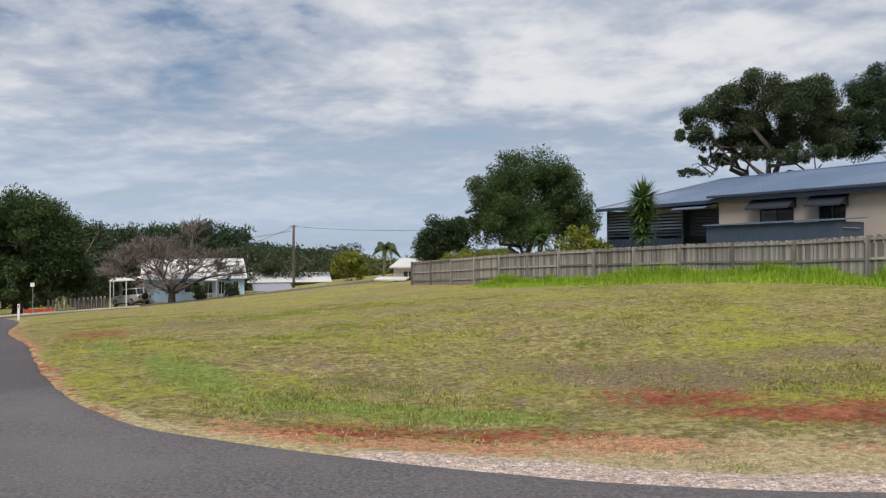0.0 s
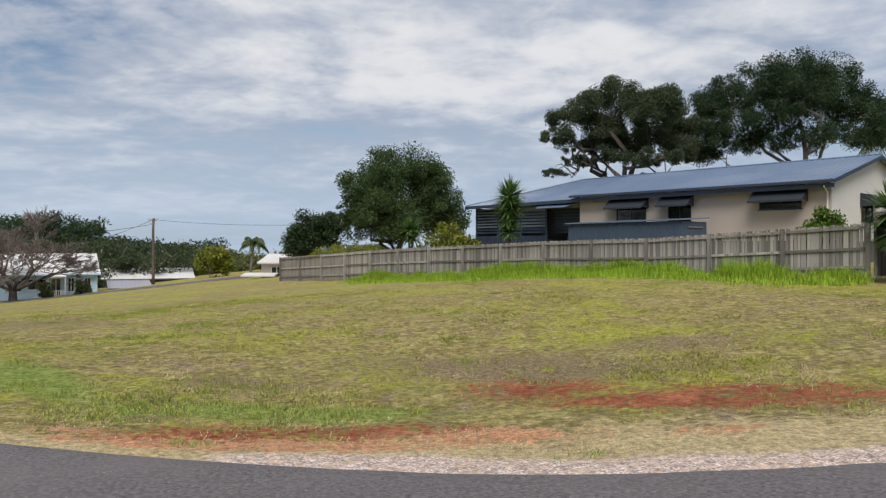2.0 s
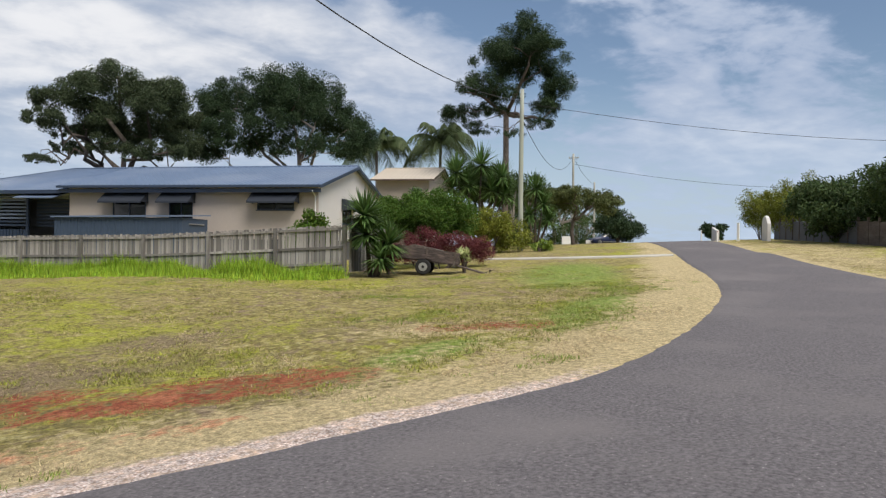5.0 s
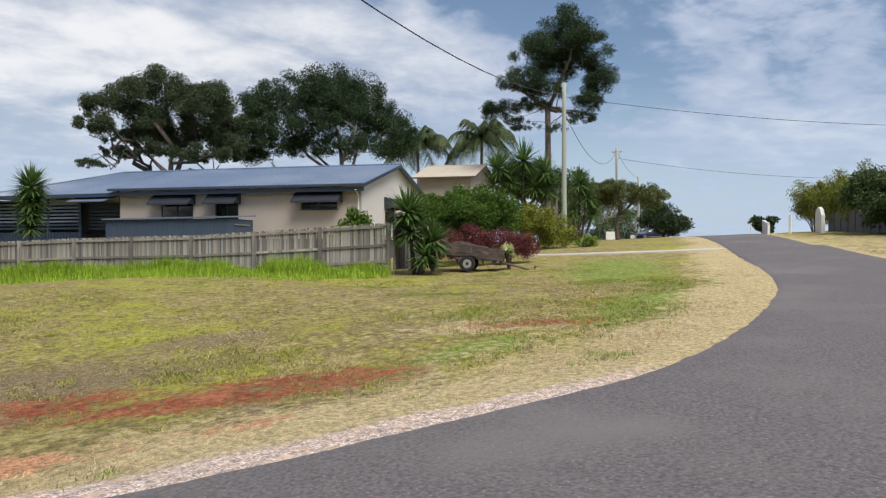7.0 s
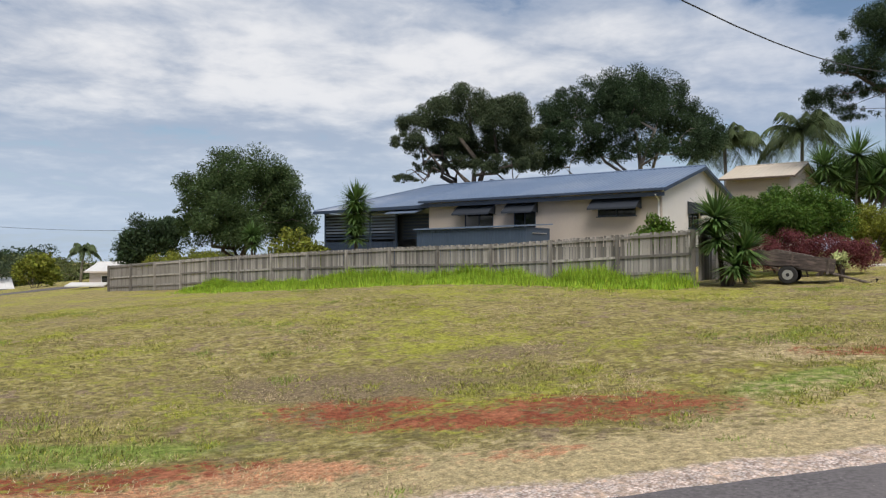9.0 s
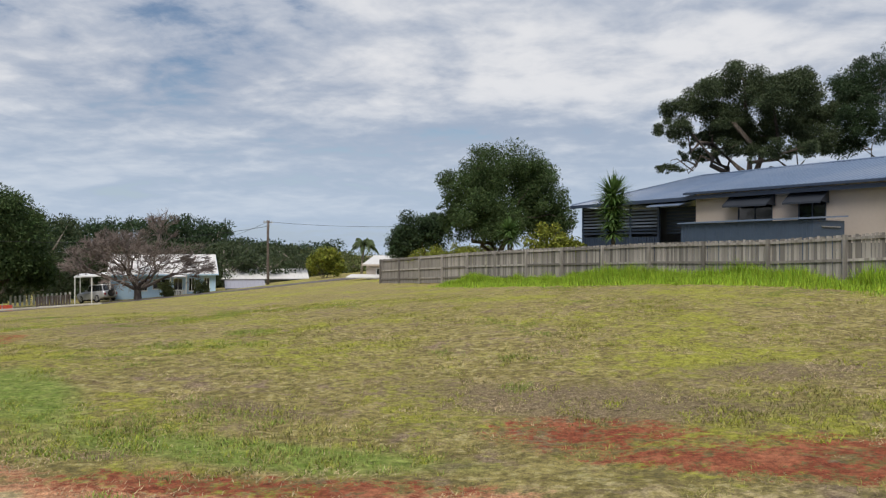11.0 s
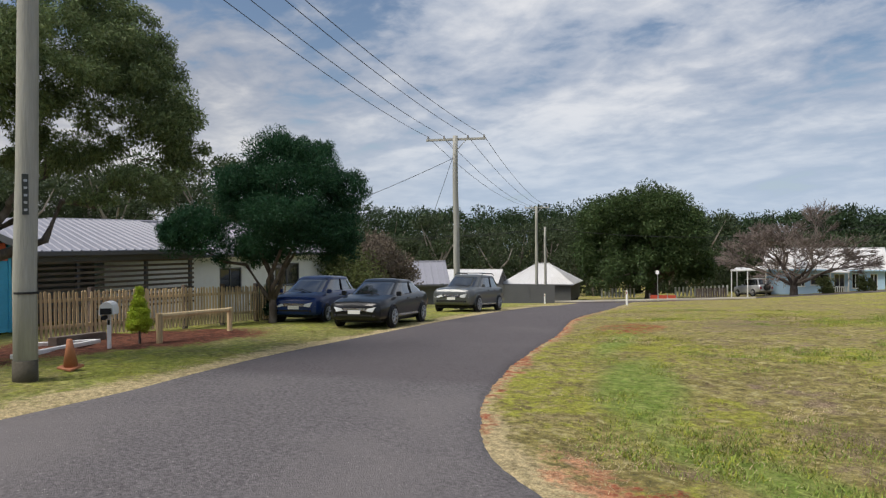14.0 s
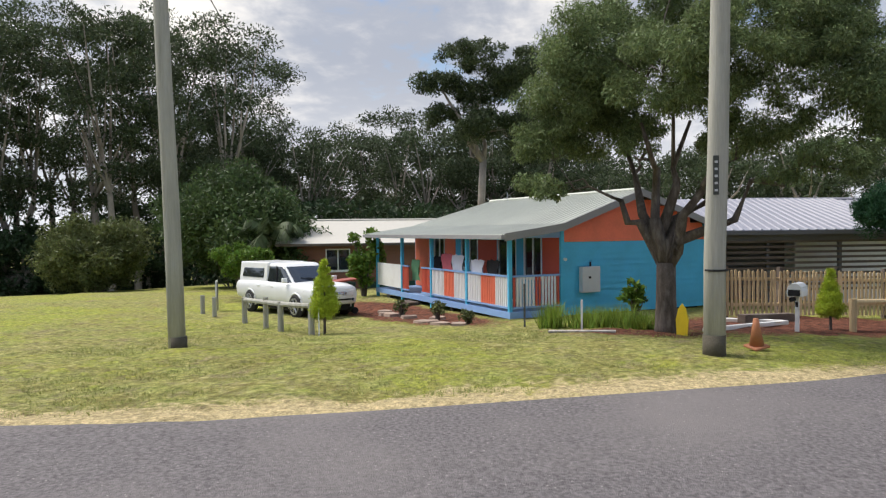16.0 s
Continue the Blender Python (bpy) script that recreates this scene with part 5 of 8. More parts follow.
shrub("corner_hedge", 19.3, 25.2, [(0, 0, 1.8, 0.9, 0.9, 0.9), (0.4, -0.5, 1.6, 0.7, 0.7, 0.8)], L_BRIGHT, 4000, 0.08, "leafy green bush showing over the fence", 108)
shrub("pale_hedge", 2.6, 48.6, [(0, 0, 1.5, 1.6, 1.6, 1.0), (1.5, -2.2, 1.4, 1.4, 1.4, 0.9), (-1.3, 2.2, 1.4, 1.4, 1.4, 0.9)], L_YELLOW, 7000, 0.1, "pale yellow-green hedge showing over the fence", 109, "hedge")
shrub("croton_bush", 8.1, 42.2, [(0, 0, 2.0, 1.3, 1.3, 1.3), (0.5, -0.8, 1.6, 1.0, 1.0, 1.0)], L_YELLOW, 5000, 0.1, "mottled yellow-green bush beside the patio", 110)
shrub("driveway_bush", 36.4, 28.6, [(0, 0, 1.5, 1.5, 1.5, 1.5), (1.0, -0.8, 1.2, 1.2, 1.2, 1.1), (-1.4, 1.0, 2.0, 1.4, 1.4, 1.5)], L_YELLOW, 8000, 0.11, "tall straggly yellow-green shrub beside the driveway", 111)
shrub("low_lilies", 38.2, 26.0, [(0, 0, 0.35, 0.7, 0.7, 0.4)], L_LIME, 900, 0.14, "low clump of lilies at the foot of the pole", 112, thin=0.2)
palm(-7.6, 92.0, gz(-7.6, 92) - 0.5, 4.2, 18, 2.4, L_PALM, "small feather palm in the valley", 113, 0.13)
shrub("valley_bush", -11.6, 88.0, [(0, 0, 2.0, 1.9, 1.9, 1.9), (1.2, 0, 1.3, 1.4, 1.4, 1.3)], L_YELLOW, 4000, 0.2, "bright green bush past the far pole", 114)
tree("roadside_tree", (50.2, 11.6), 1.5, lobe_set(50.2, 11.6, 4.5, 3.6, 2.8, 23, 7, 0.5), L_FIG, 24000, 0.16, 0.2, "round green tree behind the front fence", 115)
tree("roadside_shrub_tree", (46.0, 6.5), 1.5, lobe_set(46.0, 6.5, 5.6, 3.6, 3.0, 24, 6, 0.5), L_FIG, 20000, 0.16, 0.2, "round green tree behind the front fence", 116)
for i, (px, py) in enumerate(((57.6, 17.6), (55.0, 15.0), (60.2, 20.0))):
    shrub("fence_bush", px, py, [(0, 0, 2.4, 1.6, 1.6, 2.2), (0.9, 0.7, 1.8, 1.2, 1.2, 1.6), (-0.8, -0.6, 2.9, 1.1, 1.1, 1.2)], L_YELLOW, 5600, 0.16, "feathery yellow-green bush behind the front fence", 120 + i, group="fence bushes", thin=0.2)
shrub("crest_bush", 66.5, 26.4, [(0, 0, 0.9, 1.0, 1.0, 0.9)], L_DARK, 2500, 0.14, "dark shrub beside the crest of the road", 122)


# ---- the painted cottage ----
SKY_BLUE = material("sky_blue_board_paint", (0.08, 0.46, 0.72), 0.6, vary=0.1, scale=2, bump=0.1, stain=(0.07, 0.33, 0.5), stain_amount=0.3, stain_scale=1.2)
LILAC_BLUE = material("lilac_blue_trim_paint", (0.23, 0.38, 0.66), 0.6, vary=0.1, scale=3, bump=0.08)
ORANGE = material("coral_orange_paint", (0.82, 0.2, 0.11), 0.6, vary=0.12, scale=2, bump=0.1, stain=(0.5, 0.13, 0.07), stain_amount=0.4)
RED_PAINT = material("brick_red_paint", (0.58, 0.10, 0.06), 0.6, vary=0.1, scale=2, bump=0.1)
GREY_BARGE = material("grey_barge_paint", (0.27, 0.27, 0.28), 0.6, vary=0.1, scale=3, bump=0.05)

e2 = Vector((-0.5807, 0.8141))
CO = Vector((-17.5, 2.22)) + Vector((-0.8141, -0.5807)) * 9.83
FZ = -0.23
cot = thing("cottage", along(CO.x, CO.y, FZ, 0.8141, 0.5807), "small weatherboard cottage painted sky blue and coral orange with a verandah", "house")
CL, VD, CD, EH = 9.83, 1.59, 6.77, 2.25
MID, APEX = (VD + CD) / 2, 3.14
# front wall with its painted panels and openings
ops = [(CL - 8.1, CL - 7.2, 0.0, 2.05), (CL - 5.9, CL - 4.7, 0.85, 2.0), (CL - 3.4, CL - 2.3, 0.0, 2.05), (CL - 1.9, CL - 0.95, 0.75, 2.0)]
o = part("wall", wall(Shape(), CL, EH, 0.1, ops), SKY_BLUE, cot)
o.location = (0, VD, 0)
for a, b, mat in ((CL - 0.9, CL - 0.02, RED_PAINT), (CL - 4.65, CL - 3.45, RED_PAINT), (CL - 7.15, CL - 6.3, ORANGE), (0.05, 1.6, ORANGE)):
    part("wall_panel", Shape().box(a, b, VD - 0.012, VD - 0.002, 0.02, 2.05), mat, cot)
for x0, x1, z0, z1 in ops:
    window(cot, x0, x1, z0, z1, WHITE_PAINT, 1, VD + 0.02, sill=z0 > 0.1)
# gable end: overlapping boards, blue below the coral band
board_h = 0.165
for i in range(19):
    z0 = -0.18 + i * board_h
    z1 = z0 + board_h
    if z0 > APEX - 0.1:
        break
    y0, y1 = VD, CD
    if z1 > EH:
        f = (z1 - EH) / (APEX - EH)
        y0, y1 = VD + (MID - VD) * f, CD - (CD - MID) * f
    if y1 - y0 < 0.1:
        break
    mat = SKY_BLUE if z1 < 1.86 else ORANGE
    b = Shape().add([(CL + 0.012, y0, z1), (CL + 0.012, y1, z1), (CL + 0.032, y1, z0), (CL + 0.032, y0, z0), (CL - 0.08, y0, z1), (CL - 0.08, y1, z1), (CL - 0.08, y1, z0), (CL - 0.08, y0, z0)], [(0, 1, 2, 3), (4, 7, 6, 5), (0, 4, 5, 1), (3, 2, 6, 7), (0, 3, 7, 4), (1, 5, 6, 2)])
    part("board", b, mat, cot)
part("corner_board", Shape().box(CL - 0.02, CL + 0.05, VD - 0.05, VD + 0.06, -0.2, EH), SKY_BLUE, cot)
part("corner_board", Shape().box(CL - 0.02, CL + 0.05, CD - 0.06, CD + 0.04, -0.2, EH), SKY_BLUE, cot)
part("wall", Shape().box(0, CL - 0.1, CD - 0.1, CD, -0.2, EH), SKY_BLUE, cot)
part("wall", Shape().box(0, 0.1, VD + 0.11, CD - 0.11, -0.2, EH), SKY_BLUE, cot)
part("floor_base", Shape().box(0.2, CL - 0.15, VD + 0.12, CD - 0.15, -0.5, 0.02), DARK, cot)
# roof: main pitch, hipped at the garden end, breaking to the verandah
s = Shape()
zb, zf, zr = EH + 0.02, 2.02, APEX + 0.08
HIP = 1.4
roof_sheet(s, (-0.3, VD - 0.1, zb), (CL + 0.25, VD - 0.1, zb), (CL + 0.25, MID, zr), (HIP, MID, zr), 0.04, 0.25, 0.03)
s_rear = roof_sheet(Shape(), (CL + 0.25, CD + 0.35, zb - 0.08), (-0.3, CD + 0.35, zb - 0.08), (HIP, MID, zr), (CL + 0.25, MID, zr), 0.04, 0.25, 0.03)
s_hip = roof_sheet(Shape(), (-0.3, CD + 0.35, zb - 0.08), (-0.3, VD - 0.1, zb), (HIP, MID, zr), (HIP, MID + 0.01, zr), 0.04)
s_ver = Shape()
roof_sheet(s_ver, (-0.35, -0.3, zf), (CL + 0.25, -0.3, zf), (CL + 0.25, VD - 0.09, zb + 0.005), (-0.35, VD - 0.09, zb + 0.005), 0.04, 0.25, 0.03)
rf = part("roof", s, GREEN_ROOF, cot)
for sheet_ in (s_rear, s_hip, s_ver):
    part("roof_sheet", sheet_, GREEN_ROOF, rf)
part("ridge_cap", Shape().tube([(HIP, MID, zr + 0.02), (CL + 0.25, MID, zr + 0.02)], 0.06, 6), GREEN_ROOF, rf)
part("gutter", Shape().box(-0.4, CL + 0.26, -0.42, -0.31, zf - 0.12, zf - 0.01), GREY_BARGE, rf)
s = Shape()
for (ya, za), (yb, zbb) in (((-0.32, zf), (VD - 0.1, zb)), ((VD - 0.1, zb), (MID, zr)), ((CD + 0.36, zb - 0.08), (MID, zr))):
    s.slab([(CL + 0.255, ya, za + 0.03), (CL + 0.285, ya, za + 0.03), (CL + 0.285, yb, zbb + 0.03), (CL + 0.255, yb, zbb + 0.03)], 0.2)
part("barge_board", s, GREY_BARGE, rf)
part("verandah_infill", Shape().prism([(0.1, 1.92), (VD - 0.06, 1.92), (VD - 0.06, 2.2), (0.1, 1.97)], lambda p: (CL + 0.0, p[0], p[1]), lambda p: (CL + 0.03, p[0], p[1])), LILAC_BLUE, cot)
# verandah: deck, bearers, posts, balusters
part("deck", Shape().box(0, CL, 0, VD - 0.01, -0.07, -0.0), LILAC_BLUE, cot)
part("bearer", Shape().box(-0.02, CL + 0.02, -0.05, -0.004, -0.17, -0.0), LILAC_BLUE, cot)
part("bearer", Shape().box(CL + 0.004, CL + 0.05, -0.05, VD, -0.17, -0.0), LILAC_BLUE, cot)
post_x = [0.05, 2.5, 4.95, 7.4, CL - 0.05]
for x in post_x:
    part("post", Shape().box(x - 0.05, x + 0.05, -0.04, 0.06, -0.75, zf - 0.02), SKY_BLUE, cot, bevel=0.006)
part("beam", Shape().box(0, CL, -0.02, 0.05, zf - 0.14, zf - 0.05), SKY_BLUE, cot)


def balustrade(parent, x0, x1, y, colours, m=None):
    b = new("balustrade")
    b.parent = parent
    b.matrix_basis = m or Matrix()
    part("top_rail", Shape().box(x0, x1, y - 0.035, y + 0.035, 0.9, 0.95), LILAC_BLUE, b)
    part("bottom_rail", Shape().box(x0, x1, y - 0.03, y + 0.03, 0.08, 0.13), LILAC_BLUE, b)
    n = int((x1 - x0) / 0.095)
    for i in range(n):
        x = x0 + (i + 0.5) * (x1 - x0) / n
        part("baluster", Shape().box(x - 0.03, x + 0.03, y - 0.012, y + 0.012, 0.13, 0.9), colours(i / n), b)
    return b


def band(f):
    return ORANGE if 0.34 < f < 0.66 else WHITE_PAINT


balustrade(cot, post_x[3] + 0.05, post_x[4] - 0.05, 0.0, band)
balustrade(cot, post_x[2] + 0.05, post_x[3] - 0.05, 0.0, band)
balustrade(cot, post_x[2] - 0.75, post_x[2] - 0.05, 0.0, lambda f: RED_PAINT)
balustrade(cot, post_x[1] + 0.05, post_x[1] + 0.6, 0.0, lambda f: RED_PAINT)
end_m = Matrix.Translation((CL, 0, 0)) @ pose(0, 0, 0, 0, 0, 90)
balustrade(cot, 0.06, VD - 0.06, 0.0, lambda f: RED_PAINT if f < 0.05 or 0.4 < f < 0.6 or f > 0.93 else WHITE_PAINT, end_m)
part("white_panel", Shape().box(post_x[0] + 0.06, post_x[1] - 0.06, -0.02, 0.0, 0.12, 0.95), WHITE_PAINT, cot, "white sheet panel on the verandah rail")
part("step", Shape().box(3.2, 4.1, -0.45, -0.06, -0.5, -0.22), GAL_WOOD, cot)
part("step", Shape().box(3.2, 4.1, -0.8, -0.45, -0.62, -0.4), GAL_WOOD, cot)
for x in (0.9, 3.6, 6.2, 8.6):
    part("stump", Shape().tube([(x, 0.12, -0.9), (x, 0.12, -0.07)], 0.07, 8), GREY_WOOD, cot)
# meter box on the gable end
mb = part("meter_box", Shape().box(CL + 0.035, CL + 0.2, VD + 0.55, VD + 1.15, 0.42, 1.12), material("pale_grey_enamel", (0.55, 0.57, 0.58), 0.5, vary=0.06, bump=0.03), cot, "pale grey electricity meter box", bevel=0.012)
part("meter_dial", Shape().box(CL + 0.202, CL + 0.212, VD + 0.75, VD + 0.83, 0.8, 0.86), DARK, mb)
part("conduit", Shape().tube([(CL + 0.08, VD + 0.9, 1.12), (CL + 0.08, VD + 0.9, 1.25)], 0.025, 6), DARK, mb)
part("light", Shape().tube([(CL + 0.03, VD + 0.06, 1.35), (CL + 0.12, VD + 0.06, 1.33)], [0.03, 0.05], 8), WHITE_PAINT, cot)
part("aerial", Shape().tube([(3.0, 4.0, 2.6), (3.0, 4.0, 3.5)], 0.015, 4).tube([(2.7, 4.0, 3.3), (3.3, 4.0, 3.3)], 0.012, 4), STEEL, cot)


def cloth(x0, x1, top, drop, mat, label, y, bulge=0.04):
    s, n = Shape(), 8
    grid = [[(x0 + (x1 - x0) * i / n, y - bulge * math.sin(3 * i + j), top - drop * j / 5 - 0.03 * math.sin(i * 1.7)) for i in range(n + 1)] for j in range(6)]
    vs = [p for row in grid for p in row] + [(p[0], p[1] + 0.012, p[2]) for row in grid for p in row]
    w, k = n + 1, 6 * (n + 1)
    fs = [(j * w + i, j * w + i + 1, (j + 1) * w + i + 1, (j + 1) * w + i) for j in range(5) for i in range(n)]
    fs += [tuple(k + q for q in f[::-1]) for f in fs]
    t = new("washing", s.add(vs, fs).mesh("washing", mat, True))
    t.matrix_basis = cot.matrix_basis
    return tagged(t, label, "washing", "washing on the verandah")


PINK = material("pink_cloth", (0.55, 0.13, 0.16), 0.9, vary=0.2, bump=0.1)
BLACK_CLOTH = material("black_cloth", (0.015, 0.015, 0.018), 0.9, vary=0.2, bump=0.1)
PALE_CLOTH = material("pale_cloth", (0.6, 0.62, 0.7), 0.9, vary=0.1, bump=0.1)
GREEN_CLOTH = material("green_cloth", (0.13, 0.3, 0.16), 0.9, vary=0.15, bump=0.1)
cloth(CL - 1.35, CL - 0.75, 1.32, 0.55, BLACK_CLOTH, "black top hung over the verandah rail", 0.08)
cloth(CL - 2.3, CL - 1.6, 1.3, 0.5, PALE_CLOTH, "pale towel hung over the verandah rail", 0.08)
cloth(CL - 3.6, CL - 2.9, 1.4, 0.6, PALE_CLOTH, "pale shirt hung on the verandah", 0.12)
cloth(CL - 4.4, CL - 3.7, 1.42, 0.5, PINK, "pink clothes hung on the verandah", 0.15)
cloth(CL - 5.2, CL - 4.6, 1.3, 0.4, BLACK_CLOTH, "dark clothes hung on the verandah", 0.2)
cloth(CL - 6.9, CL - 6.3, 1.15, 0.7, GREEN_CLOTH, "green cloth hung on the verandah", 0.2)

# ---- greenery between the long house and the crest ----
tree("spreading_wattle", (53.4, 33.2), 2.2, [(53.4, 33.2, 6.3, 2.6, 2.6, 1.2), (55.0, 31.2, 6.0, 1.9, 1.9, 1.0), (51.8, 34.8, 6.2, 1.8, 1.8, 1.0)], L_OLIVE, 15000, 0.12, 0.16, "low spreading tree with thin pale leaves past the pole", 181, BARK, 26, 30, -0.6, 0.26)
tree("crest_tree", (75.4, 41.0), 1.2, lobe_set(75.4, 41.0, 5.0, 3.0, 2.4, 27, 6, 0.5), L_DARK, 9000, 0.18, 0.2, "dark rounded tree on the verge near the crest", 182, BARK, 20, 22, -0.85, 0.26)
tree("driveway_tree", (43.2, 34.8), 3.0, lobe_set(43.2, 34.8, 6.6, 2.6, 2.4, 28, 7, 0.5), L_FIG, 14000, 0.14, 0.2, "leafy dark green tree behind the yuccas", 183, BARK, 24, 22, -0.85, 0.25)


# ---- the neighbour: slatted carport, grey roof, picket fence ----
ND = Vector((-0.30, 0.954)).normalized()
carport = thing("carport", along(-21.6, 7.4, -0.6, ND.x, ND.y), "dark slatted carport with a grey steel roof", "carport")
part("roof", roof_sheet(Shape(), (-0.5, -0.3, 2.42), (7.4, -0.3, 2.42), (7.0, 3.2, 3.5), (0.3, 3.2, 3.5), 0.05, 0.3), GREY_ROOF, carport)
part("gutter", Shape().box(-0.5, 7.4, -0.4, -0.3, 2.28, 2.4), GREY_CLAD, carport)
part("beam", Shape().box(-0.2, 7.2, -0.18, -0.1, 2.1, 2.32), GREY_CLAD, carport)
for x in (0.0, 2.4, 4.8, 6.6):
    part("post", Shape().box(x - 0.05, x + 0.05, -0.12, -0.02, -0.3, 2.35), GREY_CLAD, carport)
for i in range(10):
    z = 0.55 + i * 0.165
    part("slat", Shape().box(-0.2, 6.7, -0.155, -0.125, z, z + 0.075), GAL_WOOD, carport)
# added dark sheet imitates the shaded interior behind the slats
part("back_wall", Shape().box(-0.2, 5.7, 3.0, 3.1, -0.2, 3.3), GREY_CLAD, carport)
neighbour = gable_house("neighbour_house", along(-25.4, 11.4, -0.9, ND.x, ND.y), 12.0, 6.0, 2.6, 1.2, WHITE_PAINT, GREY_ROOF, "white weatherboard house with a grey roof behind the pickets", front=[(5.2, 6.4, 0.9, 1.9), (8.4, 10.0, 1.0, 2.0)], frame_mat=GREY_CLAD, trim=GREY_CLAD)

PD0, PD1 = Vector((-17.9, 7.7)), Vector((-20.9, 14.9))
pd = (PD1 - PD0).normalized()
plen = (PD1 - PD0).length + 1.6
picket = thing("picket_fence", along(PD0.x - pd.x * 1.2, PD0.y - pd.y * 1.2, 0, pd.x, pd.y), "new yellow treated pine picket fence", "fence")
pk_mesh = [Shape().add([(-0.035, 0, 0), (0.035, 0, 0), (0.035, 0, h - 0.03), (0, 0, h), (-0.035, 0, h - 0.03), (-0.035, 0.018, 0), (0.035, 0.018, 0), (0.035, 0.018, h - 0.03), (0, 0.018, h), (-0.035, 0.018, h - 0.03)], [(0, 1, 2, 3, 4), (9, 8, 7, 6, 5), (0, 5, 6, 1), (1, 6, 7, 2), (2, 7, 8, 3), (3, 8, 9, 4), (4, 9, 5, 0)]).mesh("picket", YELLOW_PINE) for h in (1.14, 1.16, 1.175)]
pz = lambda x: gz(PD0.x + pd.x * (x - 1.2), PD0.y + pd.y * (x - 1.2))
prng = np.random.default_rng(17)
for i in range(int((plen + 1.2) / 0.125)):
    x = i * 0.125
    if x < 1.0:
        continue
    o = part("picket", pk_mesh[i % 3], None, picket)
    tilt = prng.normal() * 0.8 + (9 if x > plen + 0.2 else 0)
    o.matrix_basis = pose(x, -0.03, pz(x) + 0.06, 0, tilt, 0)
for k in range(6):
    x = k * 1.6 + 1.1
    part("post", Shape().box(x - 0.06, x + 0.06, 0.0, 0.12, pz(x) - 0.2, pz(x) + 1.3), GAL_WOOD, picket)
    if k < 5:
        for zz in (0.3, 0.95):
            x1 = x + 1.6
            part("rail", Shape().add([(x, -0.01, pz(x) + zz), (x1, -0.01, pz(x1) + zz), (x1, -0.01, pz(x1) + zz + 0.08), (x, -0.01, pz(x) + zz + 0.08), (x, 0.04, pz(x) + zz), (x1, 0.04, pz(x1) + zz), (x1, 0.04, pz(x1) + zz + 0.08), (x, 0.04, pz(x) + zz + 0.08)], [(0, 1, 2, 3), (7, 6, 5, 4), (0, 4, 5, 1), (3, 2, 6, 7), (0, 3, 7, 4), (1, 5, 6, 2)]), YELLOW_PINE, picket)

# sleepers and beam edging round the red bed
def beam(name, a, b, w, h, mat, label, category, lift=0.0):
    a, b = Vector(a), Vector(b)
    d = (b - a)
    za, zb = gz(a.x, a.y) + lift, gz(b.x, b.y) + lift
    n = Vector((-d.y, d.x)).normalized() * w / 2
    s = Shape().add([(*(a - n), za), (*(b - n), zb), (*(b + n), zb), (*(a + n), za), (*(a - n), za + h), (*(b - n), zb + h), (*(b + n), zb + h), (*(a + n), za + h)], [(3, 2, 1, 0), (4, 5, 6, 7), (0, 1, 5, 4), (1, 2, 6, 5), (2, 3, 7, 6), (3, 0, 4, 7)])
    return tagged(new(name, s.mesh(name, mat, bevel=0.008)), label, category)


beam("timber_edging", (-13.4, 6.3), (-16.3, 8.6), 0.1, 0.09, WHITE_PAINT, "long white timber edging on red soil", "edging")
beam("timber_edging", (-16.6, 7.2), (-16.35, 8.55), 0.1, 0.09, WHITE_PAINT, "white timber edging on red soil", "edging")
beam("sleeper", (-17.4, 9.0), (-16.2, 7.6), 0.22, 0.2, GAL_WOOD, "dark old sleeper lying on red soil", "sleeper")
beam("plank", (-13.2, 3.3), (-13.1, 4.6), 0.16, 0.04, GREY_WOOD, "weathered plank lying on the grass", "plank")

def log_rail(pts, label):
    t = thing("log_rail", pose(0, 0, 0), label, "rail fence")
    for x, y in pts:
        z = gz(x, y)
        part("post", Shape().tube([(x, y, z - 0.2), (x, y, z + 0.68)], 0.075, 8), YELLOW_PINE, t)
    for (x0, y0), (x1, y1) in zip(pts[:-1], pts[1:]):
        part("rail", Shape().tube([(x0, y0, gz(x0, y0) + 0.62), (x1, y1, gz(x1, y1) + 0.62)], 0.06, 8), YELLOW_PINE, t)
    return t


log_rail([(-14.9, 9.5), (-17.3, 12.3)], "low treated pine log rail by the verge")
gr = log_rail([(-14.06, -1.94), (-15.0, -3.05), (-16.85, -4.83)], "low grey log rail round the parking spot")
for c in gr.children:
    c.data.materials[0] = POLE_WOOD
for i, (x, y) in enumerate(((-15.75, -3.75), (-18.6, -6.6), (-19.2, -7.3))):
    z = gz(x, y)
    tagged(new("bollard", Shape().tube([(x, y, z - 0.2), (x, y, z + (0.75 if i == 0 else 0.55))], 0.07, 8).mesh("bollard", POLE_WOOD)), "short weathered log bollard on the lawn", "bollard", "bollards")
x, y = -20.3, -7.4
sheet = thing("white_sign_sheet", pose(x, y, gz(x, y), 0, 0, 20), "blank white sheet fixed to a short stake", "sign")
part("sheet", Shape().box(-0.25, 0.25, -0.01, 0.01, 0.35, 0.95), WHITE_PAINT, sheet)
part("stake", Shape().box(-0.025, 0.025, 0.012, 0.05, -0.2, 0.9), GREY_WOOD, sheet)


# ---- small cypress trees ----
L_CYPRESS = leaf_mat("lime_cypress_leaves", (0.42, 0.51, 0.055), 0.3)

